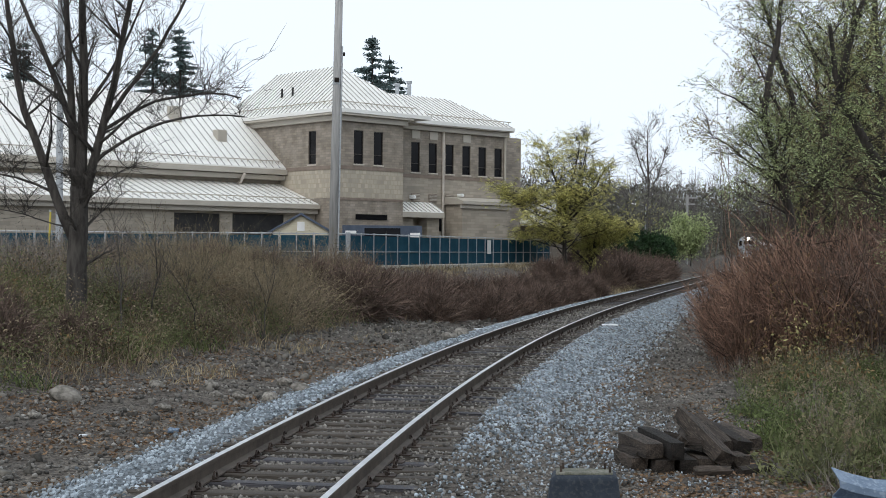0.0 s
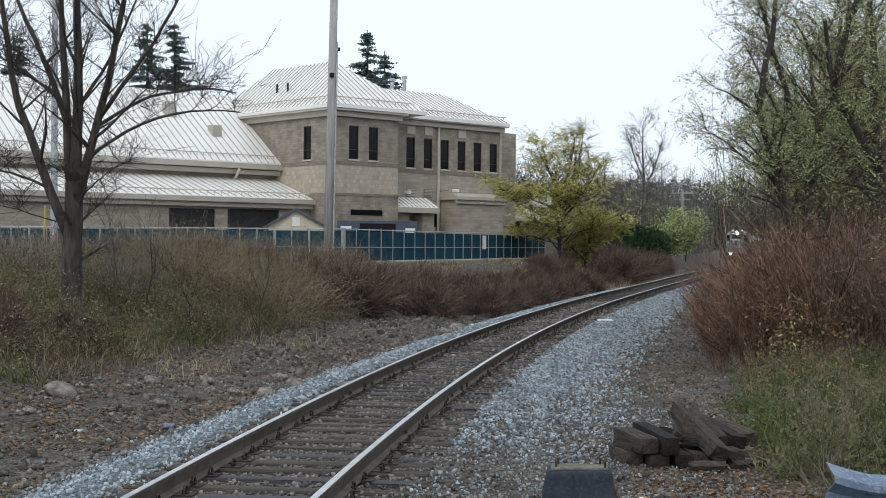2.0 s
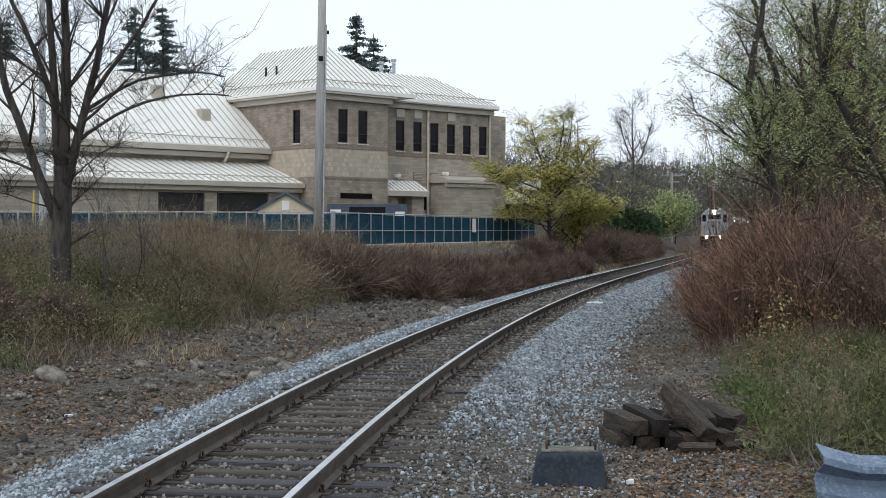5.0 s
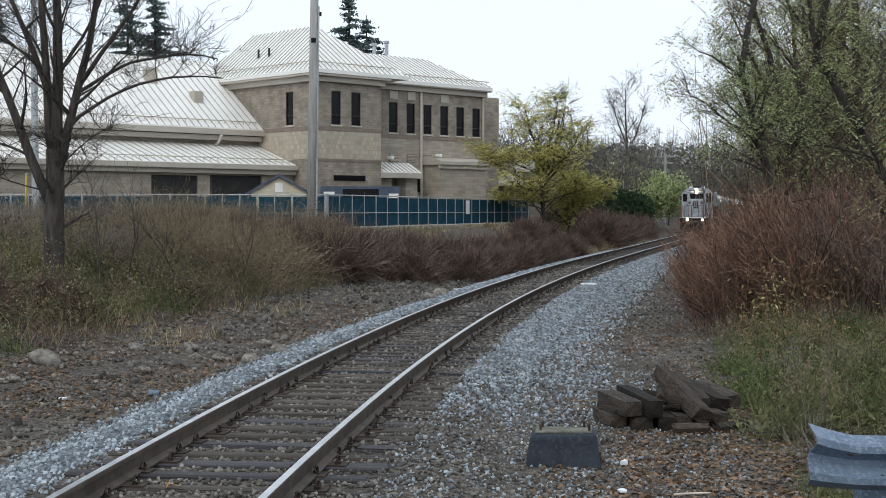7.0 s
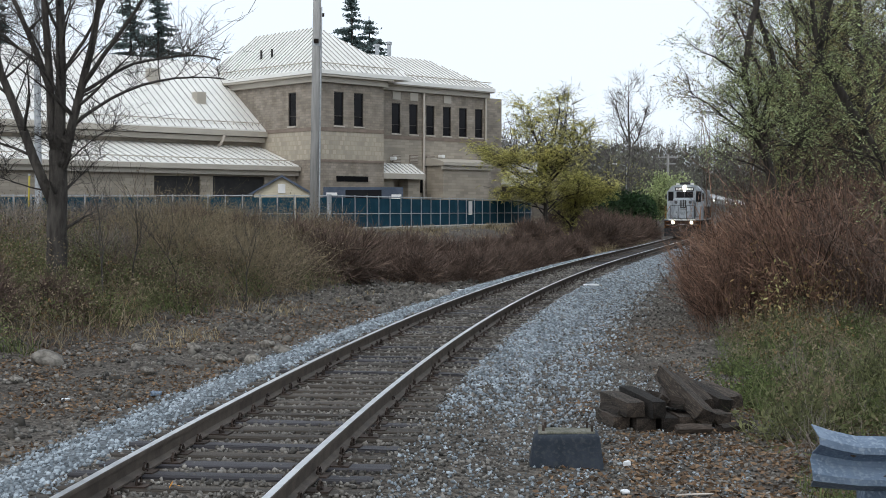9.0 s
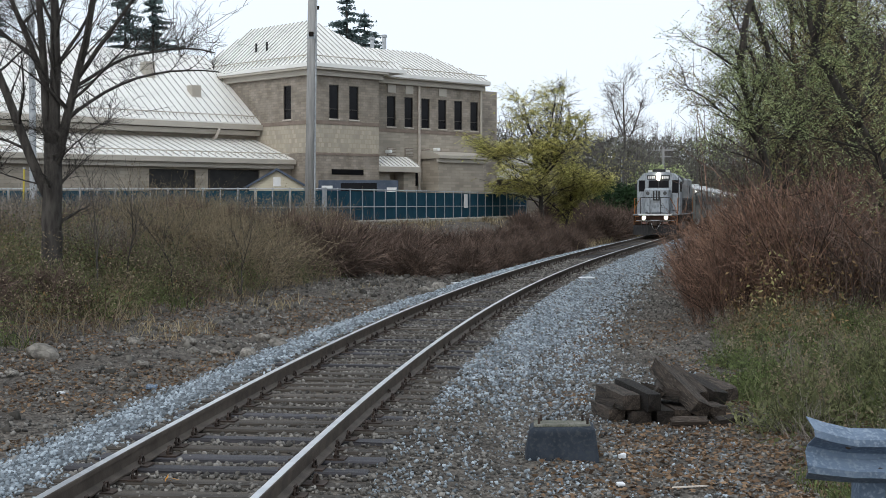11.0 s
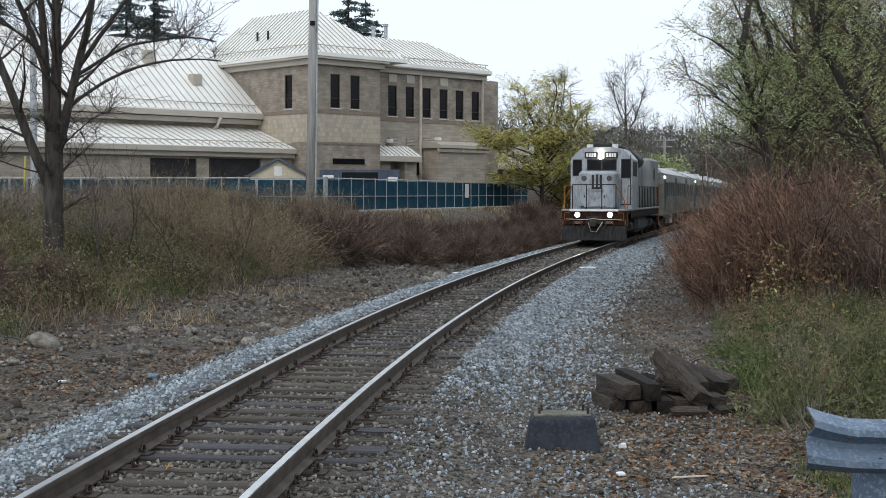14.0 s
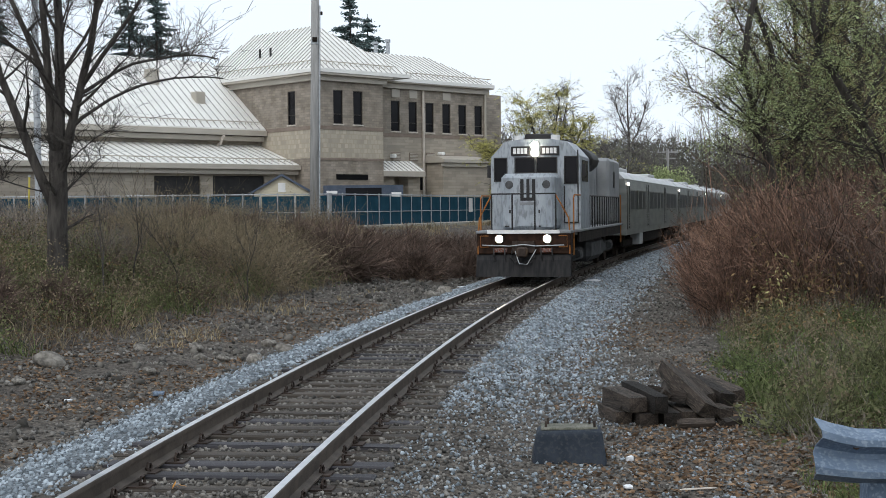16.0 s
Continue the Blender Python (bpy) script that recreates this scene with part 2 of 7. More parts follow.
M = {
    "soil": gravelly(mat("soil", (0.055, 0.046, 0.038), (0.105, 0.092, 0.077), 0.9, 0.95, 0, 0.6, 14, c3=(0.034, 0.026, 0.02)), 26.0),
    "stone": mat("ballast_stone", (0.16, 0.19, 0.215), (0.33, 0.375, 0.415), 3, 0.9, 0, 0.2, 60, island=0.6),
    "gravel": mat("brown_gravel", (0.085, 0.08, 0.072), (0.19, 0.18, 0.165), 2, 0.9, 0, 0.2, 60, island=0.7),
    "bed_pale": gravelly(mat("crushed_pale_stone", (0.07, 0.08, 0.09), (0.15, 0.17, 0.185), 2.5, 0.95, 0, 0.5, 30), 22.0),
    "track_stone": mat("brown_ballast_stone", (0.085, 0.079, 0.072), (0.2, 0.188, 0.17), 2, 0.9, 0, 0.2, 60, island=0.65),
    "leaf_litter": mat("leaf_litter", (0.105, 0.064, 0.038), (0.2, 0.13, 0.076), 2, 0.8, 0, 0.2, 60, island=0.6),
    "boulder": mat("boulder", (0.1, 0.092, 0.08), (0.27, 0.25, 0.22), 3, 0.9, 0, 0.6, 25, spread=0.3),
    "boulder_bits": mat("ditch_stone", (0.05, 0.046, 0.04), (0.13, 0.12, 0.105), 3, 0.9, 0, 0.4, 40, island=0.75),
    "rail": mat("rusty_rail_steel", (0.06, 0.047, 0.038), (0.105, 0.084, 0.068), 5, 0.7, 0.2, 0.15, 60),
    "rail_top": mat("polished_rail_head", (0.52, 0.54, 0.57), (0.68, 0.69, 0.71), 4, 0.28, 0.9, 0.02, 60),
    "sleeper": mat("weathered_sleeper", (0.03, 0.026, 0.022), (0.082, 0.07, 0.059), 2.5, 0.9, 0, 0.5, 30, spread=0.4, stretch=(0.35, 3, 3)),
    "dark_sleeper": mat("creosoted_sleeper", (0.03, 0.03, 0.036), (0.055, 0.052, 0.058), 2.5, 0.75, 0, 0.4, 30, spread=0.2, stretch=(0.35, 3, 3)),
    "rotten": mat("rotten_creosoted_timber", (0.011, 0.009, 0.007), (0.045, 0.034, 0.027), 5, 0.95, 0, 1.0, 25, spread=0.7, c3=(0.062, 0.049, 0.039), stretch=(0.5, 3, 3)),
    "seam": mat("roof_seam", (0.36, 0.35, 0.33), (0.42, 0.41, 0.38), 1, 0.5, 0.1, 0.02),
    "clip": mat("rusty_clip", (0.03, 0.022, 0.018), (0.07, 0.05, 0.04), 8, 0.8, 0.3, 0.1, 60),
    "block_wall": courses("tan_block_wall", (0.33, 0.295, 0.245), (0.38, 0.34, 0.285), (0.82, 0.8, 0.78), 0.8, 0.2),
    "rough_wall": courses("split_faced_wall", (0.23, 0.2, 0.165), (0.34, 0.3, 0.255), (0.8, 0.78, 0.75), 0.42, 0.16),
    "pale_wall": courses("pale_glazed_wall", (0.42, 0.375, 0.305), (0.455, 0.41, 0.335), (0.86, 0.84, 0.8), 0.3, 0.3, 0.7, 0.022),
    "red_band": mat("brown_masonry_band", (0.2, 0.155, 0.125), (0.25, 0.2, 0.165), 2, 0.9, 0, 0.1, 40),
    "roof": mat("cream_metal_roof", (0.76, 0.75, 0.72), (0.82, 0.81, 0.775), 0.5, 0.4, 0.05, 0.02, 20),
    "fascia": mat("tan_metal_fascia", (0.42, 0.385, 0.33), (0.47, 0.43, 0.37), 1, 0.5, 0.05, 0.02, 30),
    "dark_glass": mat("dark_window_glass", (0.006, 0.006, 0.008), (0.01, 0.01, 0.012), 1, 0.2, 0, 0, 30, spec=0.18),
    "frame": mat("bronze_window_frame", (0.03, 0.025, 0.022), (0.045, 0.04, 0.035), 4, 0.5, 0.3, 0.02),
    "sill": mat("stone_sill", (0.5, 0.45, 0.4), (0.58, 0.52, 0.46), 4, 0.8, 0, 0.1),
    "galv": mat("galvanised_steel", (0.32, 0.34, 0.36), (0.44, 0.46, 0.48), 6, 0.5, 0.4, 0.05, 40),
    "guard": mat("weathered_guardrail", (0.085, 0.125, 0.185), (0.16, 0.215, 0.295), 4, 0.6, 0.1, 0.3, 40, c3=(0.22, 0.275, 0.34)),
    "screen": mat("blue_windscreen_cloth", (0.012, 0.052, 0.08), (0.02, 0.07, 0.105), 1.2, 0.9, 0, 0.1, 50, spec=0.1),
    "pole": mat("grey_weathered_pole", (0.26, 0.26, 0.255), (0.37, 0.365, 0.355), 2, 0.85, 0, 0.3, 30, stretch=(6, 6, 0.4)),
    "bark": mat("grey_bark", (0.032, 0.028, 0.025), (0.08, 0.072, 0.064), 4, 0.95, 0, 0.8, 25, stretch=(3, 3, 0.6)),
    "bark_dark": mat("dark_bark", (0.022, 0.019, 0.017), (0.06, 0.052, 0.045), 4, 0.95, 0, 0.8, 25, stretch=(3, 3, 0.6)),
    "twig": mat("brown_twig", (0.08, 0.055, 0.044), (0.17, 0.12, 0.095), 1.5, 0.95, 0, 0, island=0.7),
    "twig_red": mat("reddish_twig", (0.09, 0.05, 0.036), (0.26, 0.16, 0.112), 0.8, 0.9, 0, 0, island=0.9),
    "twig_grey": mat("grey_twig", (0.12, 0.105, 0.09), (0.25, 0.22, 0.19), 3, 0.95, 0, 0, island=0.6),
    "dry_grass": foliage("dry_grass", (0.22, 0.175, 0.105), (0.4, 0.325, 0.2), 1),
    "weed": foliage("brown_weeds", (0.15, 0.12, 0.075), (0.3, 0.245, 0.165), 1),
    "green_weed": foliage("green_weeds", (0.075, 0.1, 0.034), (0.15, 0.18, 0.07), 1),
    "leaf_yellow": foliage("yellow_leaves", (0.42, 0.4, 0.12), (0.6, 0.56, 0.21), 0.6),
    "leaf_green": foliage("pale_green_leaves", (0.24, 0.29, 0.13), (0.42, 0.47, 0.24), 0.5),
    "leaf_olive": foliage("olive_leaves", (0.22, 0.215, 0.09), (0.38, 0.35, 0.16), 0.5),
    "leaf_brown": foliage("russet_leaves", (0.15, 0.095, 0.045), (0.24, 0.165, 0.08), 0.5),
    "needle": foliage("spruce_needles", (0.08, 0.12, 0.12), (0.16, 0.21, 0.205), 1),
    "evergreen": foliage("green_foliage", (0.02, 0.045, 0.018), (0.04, 0.08, 0.03), 0.5),
    "concrete": mat("stained_concrete", (0.28, 0.27, 0.24), (0.4, 0.38, 0.33), 6, 0.9, 0, 0.4, 30, c3=(0.16, 0.16, 0.12)),
    "mossy": mat("dull_mossy_concrete", (0.1, 0.1, 0.08), (0.19, 0.185, 0.155), 7, 0.95, 0, 0.5, 40, c3=(0.07, 0.075, 0.05)),
    "block_paint": mat("worn_blue_black_paint", (0.02, 0.027, 0.038), (0.036, 0.045, 0.06), 5, 0.75, 0, 0.25, 30, c3=(0.045, 0.052, 0.06), spec=0.2),
    "loco_white": mat("weathered_pale_grey_paint", (0.29, 0.325, 0.365), (0.4, 0.435, 0.47), 1.6, 0.5, 0, 0.05, 9, c3=(0.22, 0.24, 0.26), stretch=(1.6, 1, 0.45)),
    "loco_grey": mat("grey_engine_hood", (0.2, 0.21, 0.22), (0.28, 0.29, 0.3), 1.2, 0.6, 0, 0.05, 12),
    # sooty paint on the train; also the painted shade in the wing's open bays
    "loco_black": mat("sooty_black_paint_and_bay_shade", (0.012, 0.012, 0.013), (0.025, 0.024, 0.024), 2, 0.6, 0, 0.1, 20),
    "pilot": mat("rust_brown_grime", (0.018, 0.011, 0.008), (0.05, 0.026, 0.017), 5, 0.9, 0, 0.2, 24, spec=0.15),
    "under": mat("grimy_underframe", (0.012, 0.01, 0.009), (0.03, 0.024, 0.02), 3, 0.95, 0, 0.2, 20, spec=0.15),
    "rust_orange": mat("orange_striped_paint", (0.25, 0.09, 0.02), (0.35, 0.14, 0.03), 4, 0.7, 0, 0.1, 20),
    "hose_red": mat("grimy_red_fittings", (0.09, 0.03, 0.02), (0.2, 0.07, 0.04), 14, 0.8, 0, 0.3, 40, c3=(0.25, 0.24, 0.23)),
    "plough": mat("scuffed_grey_plough", (0.018, 0.018, 0.02), (0.038, 0.037, 0.037), 4, 0.8, 0, 0.2, 20, stretch=(3, 1, 0.6), spec=0.2),
    "tank": mat("dusty_grey_running_gear", (0.06, 0.062, 0.065), (0.12, 0.122, 0.125), 3, 0.85, 0, 0.2, 20, spec=0.2),
    # leaf colour greyed and lightened to paint in the haze of distance
    "far_leaf": foliage("hazed_grey_brown_far_leaves", (0.115, 0.115, 0.09), (0.19, 0.185, 0.145), 0.15),
    "weed_olive": foliage("olive_weeds", (0.095, 0.105, 0.045), (0.18, 0.185, 0.09), 0.8),
    "white": mat("white_paint", (0.7, 0.7, 0.69), (0.8, 0.8, 0.79), 3, 0.6, 0, 0.05),
    "coach": mat("grimy_stainless_coach", (0.19, 0.2, 0.19), (0.27, 0.28, 0.265), 0.8, 0.45, 0.25, 0.03, 20, stretch=(0.2, 1, 4)),
    "coach_roof": mat("pale_coach_roof", (0.45, 0.46, 0.47), (0.56, 0.57, 0.58), 1, 0.5, 0.1, 0.05, 20),
    "coach_band": mat("dark_window_band", (0.02, 0.025, 0.035), (0.035, 0.04, 0.05), 1, 0.4, 0, 0, 20),
    "lamp": glow("lit_headlight", (1.0, 0.9, 0.7), 40),
    "ditch": glow("lit_ditch_light", (1.0, 0.84, 0.55), 40),
    "marker": glow("lit_marker_lamp", (1.0, 0.95, 0.85), 6),
    "shed": mat("cream_shed_siding", (0.5, 0.45, 0.34), (0.57, 0.52, 0.4), 2, 0.8, 0, 0.05, 20, stretch=(1, 1, 8)),
    "container": mat("slate_blue_container", (0.055, 0.075, 0.11), (0.085, 0.105, 0.145), 2, 0.6, 0.1, 0.05),
    # aerial haze is mixed into this wood colour as a paler grey
    "far_wood": mat("hazed_bare_far_woods", (0.085, 0.078, 0.074), (0.14, 0.13, 0.12), 0.1, 1, 0, 0, island=0.4),
    "litter": mat("white_litter", (0.7, 0.72, 0.75), (0.8, 0.82, 0.84), 3, 0.5, 0, 0.05),
    "yellow": mat("yellow_paint", (0.5, 0.4, 0.05), (0.55, 0.45, 0.08), 3, 0.6, 0, 0.05),
}


# ---- mesh helpers ----
class Geo:
    """Collects vertices and faces."""

    def __init__(self):
        self.v, self.f = [], []

    def add(self, verts, faces):
        k = len(self.v)
        self.v.extend(tuple(p) for p in verts)
        self.f.extend(tuple(i + k for i in q) for q in faces)
        return self

    def box(self, x0, x1, y0, y1, z0, z1, m=None):
        p = [(x, y, z) for z in (z0, z1) for x, y in ((x0, y0), (x1, y0), (x1, y1), (x0, y1))]
        if m is not None:
            p = [m @ Vector(q) for q in p]
        return self.add(p, [(3, 2, 1, 0), (4, 5, 6, 7), (0, 1, 5, 4), (1, 2, 6, 5), (2, 3, 7, 6), (3, 0, 4, 7)])

    def bevel_box(self, x0, x1, y0, y1, z0, z1, b=0.02, m=None):
        """A box whose twelve edges are cut."""
        c = Vector(((x0 + x1) / 2, (y0 + y1) / 2, (z0 + z1) / 2))
        h = Vector(((x1 - x0) / 2, (y1 - y0) / 2, (z1 - z0) / 2))
        p, idx = [], {}
        for sx in (-1, 1):
            for sy in (-1, 1):
                for sz in (-1, 1):
                    for a in range(3):
                        q = [h[i] - (0 if i == a else b) for i in range(3)]
                        idx[sx, sy, sz, a] = len(p)
                        q = c + Vector((sx * q[0], sy * q[1], sz * q[2]))
                        p.append(m @ q if m is not None else q)
        f = []
        for s in (-1, 1):
            f.append([idx[s, a, b_, 0] for a, b_ in ((-1, -1), (1, -1), (1, 1), (-1, 1))][::s])
            f.append([idx[a, s, b_, 1] for a, b_ in ((-1, -1), (-1, 1), (1, 1), (1, -1))][::s])
            f.append([idx[a, b_, s, 2] for a, b_ in ((-1, -1), (1, -1), (1, 1), (-1, 1))][::s])
        for s in (-1, 1):
            for t in (-1, 1):
                f.append((idx[s, t, -1, 0], idx[s, t, 1, 0], idx[s, t, 1, 1], idx[s, t, -1, 1]))
                f.append((idx[s, -1, t, 0], idx[s, 1, t, 0], idx[s, 1, t, 2], idx[s, -1, t, 2]))
                f.append((idx[-1, s, t, 1], idx[1, s, t, 1], idx[1, s, t, 2], idx[-1, s, t, 2]))
        for sx in (-1, 1):
            for sy in (-1, 1):
                for sz in (-1, 1):
                    f.append(tuple(idx[sx, sy, sz, a] for a in range(3)))
        return self.add(p, f)

    def tube(self, pts, radii, n=6, caps=True):
        """A tapered tube along points."""
        pts = [Vector(p) for p in pts]
        k = len(self.v)
        for i, p in enumerate(pts):
            d = (pts[min(i + 1, len(pts) - 1)] - pts[max(i - 1, 0)]).normalized()
            u = d.orthogonal().normalized() if abs(d.z) > 0.9 else d.cross(Vector((0, 0, 1))).normalized()
            if abs(d.z) > 0.9:
                u = (Vector((1, 0, 0)) - d * d.x).normalized()
            w = d.cross(u)
            r = radii[i] if isinstance(radii, (list, tuple)) else radii
            for j in range(n):
                a = 2 * math.pi * j / n
                self.v.append(tuple(p + (u * math.cos(a) + w * math.sin(a)) * r))
        for i in range(len(pts) - 1):
            for j in range(n):
                a, b = k + i * n + j, k + i * n + (j + 1) % n
                self.f.append((a, b, b + n, a + n))
        if caps:
            self.f.append(tuple(k + j for j in range(n))[::-1])
            self.f.append(tuple(k + (len(pts) - 1) * n + j for j in range(n)))
        return self

    def extrude(self, outline, axis, a0, a1, m=None):
        """A closed outline in two axes drawn out along the third (0, 1, 2)."""
        n = len(outline)
        p = []
        for a in (a0, a1):
            for u, w in outline:
                q = [u, w]
                q.insert(axis, a)
                p.append(m @ Vector(q) if m is not None else Vector(q))
        f = [tuple(range(n))[::-1], tuple(range(n, 2 * n))]
        f += [(i, (i + 1) % n, n + (i + 1) % n, n + i) for i in range(n)]
        return self.add(p, f)

    def mesh(self, name, material, smooth=False):
        me = bpy.data.meshes.new(name)
        me.from_pydata(self.v, [], self.f)
        me.materials.append(material)
        bm = bmesh.new()
        bm.from_mesh(me)
        if name == "wall":
            bmesh.ops.remove_doubles(bm, verts=bm.verts, dist=0.0005)
        if len(self.f) < 20000:
            bmesh.ops.recalc_face_normals(bm, faces=bm.faces)
        bm.to_mesh(me)
        bm.free()
        if smooth:
            me.polygons.foreach_set("use_smooth", [True] * len(me.polygons))
        return me


def part(name, geo, material, parent=None, label="", smooth=False):
    ob = new(name, geo.mesh(name, material, smooth))
    if parent is not None:
        ob.parent = parent
    if label:
        ob["label"] = label
    return ob


def thing(name, m, label, category, group="", kind=""):
    ob = new(name)
    ob.matrix_world = m
    ob.empty_display_size = 0.2
    return tagged(ob, label, category, group, kind)


# ---- the line of the track ----
BEND = 76.0


def track_x(y):
    if y > BEND:
        return track_x(BEND) + 0.252 * (y - BEND)
    if y < 0:
        return -2.673 + 0.04165 * y
    return -2.673 + 0.04165 * y + 2.836e-3 * y * y - 1.236e-5 * y ** 3


def track_slope(y):
    if y > BEND:
        return 0.252
    return 0.04165 if y < 0 else 0.04165 + 5.672e-3 * y - 3.708e-5 * y * y


# stations along the line, every quarter metre of y
STEP = 0.25
STATIONS = [(-60.0, 0.0)]
while STATIONS[-1][0] < 420:
    y0, s0 = STATIONS[-1]
    STATIONS.append((y0 + STEP, s0 + STEP * math.hypot(1, track_slope(y0 + STEP / 2))))
ST_Y = np.array([q[0] for q in STATIONS])
ST_S = np.array([q[1] for q in STATIONS])


def at_s(s):
    """The pose on the rails at the length s: x along the track's right, y ahead (away from the eye)."""
    y = float(np.interp(s, ST_S, ST_Y))
    k = math.atan(track_slope(y))
    return pose(track_x(y), y, 0, 0, 0, -math.degrees(k))


def s_of(y):
    return float(np.interp(y, ST_Y, ST_S))


def smooth(a, b, v):
    t = min(1, max(0, (v - a) / (b - a)))
    return t * t * (3 - 2 * t)


def ground_z(x, y):
    """Height of the ground: ballast bed, ditch, the bank beyond, the gravel strip and the brushy rise."""
    v = (x - track_x(y)) / math.hypot(1, track_slope(y))
    rough = noise.noise((x * 0.9, y * 0.9, 0)) * 0.07 + noise.noise((x * 3.1, y * 3.1, 5)) * 0.025
    if v < 0:
        z = -0.218 - 0.3 * smooth(1.55, 2.9, -v) + 0.12 * smooth(3.2, 5.0, -v)
        z += 1.45 * smooth(5.0, 12.5 - 4 * smooth(52, 82, y), -v)
        rough *= smooth(1.8, 3.2, -v) * (1 + smooth(5, 8, -v))
    else:
        z = -0.218 - 0.18 * smooth(1.5, 2.6, v) + 0.45 * smooth(5.5, 10, v) + 0.7 * smooth(9, 18, v)
        rough *= 0.25 + 0.5 * smooth(1.8, 3.2, v) if v > 1.6 else 0
    z += 12 * smooth(318, 400, y)
    rough *= 1 - smooth(200, 400, abs(x) + abs(y))
    return z + rough


def np_mesh(name, verts, faces, material):
    """A mesh from arrays: faces is (n, 3) or (n, 4)."""
    me = bpy.data.meshes.new(name)
    k = faces.shape[1]
    me.vertices.add(len(verts)), me.loops.add(faces.size), me.polygons.add(len(faces))
    me.vertices.foreach_set("co", np.ascontiguousarray(verts, dtype=np.float32).ravel())
    me.loops.foreach_set("vertex_index", np.ascontiguousarray(faces, dtype=np.int32).ravel())
    me.polygons.foreach_set("loop_start", np.arange(0, faces.size, k, dtype=np.int32))
    me.update(calc_edges=True)
    me.materials.append(material)
    return me


RNG = np.random.default_rng(7)


def stems(base, tip, radius, bend=0.1, rings=4, sides=3, taper=0.15):
    """Thin curved stems from base to tip points, (n, 3) arrays; radius (n,)."""
    n = len(base)
    d = tip - base
    ln = np.linalg.norm(d, axis=1, keepdims=True)
    off = RNG.normal(0, 1, (n, 3)) * bend * ln
    u = np.cross(d, [0.31, 0.17, 0.93])
    u /= np.linalg.norm(u, axis=1, keepdims=True) + 1e-9
    w = np.cross(d, u)
    w /= np.linalg.norm(w, axis=1, keepdims=True) + 1e-9
    out = np.empty((n, rings, sides, 3))
    for i in range(rings):
        t = i / (rings - 1)
        c = base + d * t + off * (4 * t * (1 - t))
        r = (radius * (1 - (1 - taper) * t))[:, None]
        for j in range(sides):
            a = 2 * math.pi * j / sides
            out[:, i, j] = c + (u * math.cos(a) + w * math.sin(a)) * r
    q = []
    for i in range(rings - 1):
        for j in range(sides):
            q.append((i * sides + j, i * sides + (j + 1) % sides, (i + 1) * sides + (j + 1) % sides, (i + 1) * sides + j))
    f = (np.arange(n)[:, None, None] * rings * sides + np.array(q)[None]).reshape(-1, 4)
    return out.reshape(-1, 3), f


def strips(base, tip, radius, bend=0.08):
    """Flat thin twigs with one bend."""
    n = len(base)
    d = tip - base
    mid = (base + tip) / 2 + RNG.normal(0, 1, (n, 3)) * bend * np.linalg.norm(d, axis=1, keepdims=True)
    w = np.cross(d, RNG.normal(0, 1, (n, 3)))
    w *= (radius / (np.linalg.norm(w, axis=1) + 1e-9))[:, None]
    v = np.stack([base - w, base + w, mid + w * 0.8, mid - w * 0.8, tip + w * 0.25, tip - w * 0.25], 1).reshape(-1, 3)
    f = (np.arange(n)[:, None, None] * 6 + np.array([(0, 1, 2, 3), (3, 2, 4, 5)])[None]).reshape(-1, 4)
    return v, f


def leaves(centre, size, flat=0.0):
    """Small lance-shaped leaves of random turn at the centres; size (n,)."""
    n = len(centre)
    a = RNG.normal(0, 1, (n, 3))
    a[:, 2] = a[:, 2] * (1 - flat) - 0.2
    a /= np.linalg.norm(a, axis=1, keepdims=True)
    b = np.cross(a, RNG.normal(0, 1, (n, 3)))
    b /= np.linalg.norm(b, axis=1, keepdims=True) + 1e-9
    s = size[:, None]
    v = np.stack([centre - a * s, centre + b * s * 0.45, centre + a * s, centre - b * s * 0.45], 1)
    return v.reshape(-1, 3), np.arange(4 * n).reshape(-1, 4)


def join(*pairs):
    vs, fs, k = [], [], 0
    for v, f in pairs:
        vs.append(v), fs.append(f + k)
        k += len(v)
    return np.concatenate(vs), np.concatenate(fs)


def ground_at(xy):
    return np.array([ground_z(float(x), float(y)) for x, y in xy])


def on_track(v, y):
    """World x, y of points at the side distance v from the track's middle."""
    k = np.array([math.hypot(1, track_slope(float(q))) for q in y])
    x = np.array([track_x(float(q)) for q in y])
    return np.stack([x + v * k, y], 1)


# ---- ground ----
def build_ground():
    vs = list(np.arange(-16, 13.01, 0.22))
    g, e = 0.35, 13.0
    while e < 2500:
        e += g
        vs.append(e), vs.insert(0, -e - 3)
        g *= 1.35
    ys = [-2500.0, -900.0, -300.0, -120.0, -60.0, -30.0, -15.0, -8.0, -4.0, 0.0] + list(np.arange(1, 36, 0.22))
    g = 0.25
    while ys[-1] < 4000:
        ys.append(ys[-1] + g)
        g *= 1.045
    verts = []
    for y in ys:
        for v in vs:
            x = track_x(y) + v if abs(y) < 420 else track_x(math.copysign(420, y)) + v
            verts.append((x, y, ground_z(x, y) if abs(y) < 420 and abs(v) < 300 else (13.4 if y >= 420 else ground_z(x, max(-60, y)))))
    n = len(vs)
    i = np.arange(len(ys) - 1)[:, None] * n + np.arange(n - 1)[None]
    i = i.reshape(-1)
    f = np.stack([i, i + 1, i + 1 + n, i + n], 1)
    me = np_mesh("ground", np.array(verts), f, M["soil"])
    me.polygons.foreach_set("use_smooth", [True] * len(me.polygons))
    return tagged(new("ground", me), "bare brown soil with gravel and dead leaves", "ground", kind="structure")


build_ground()


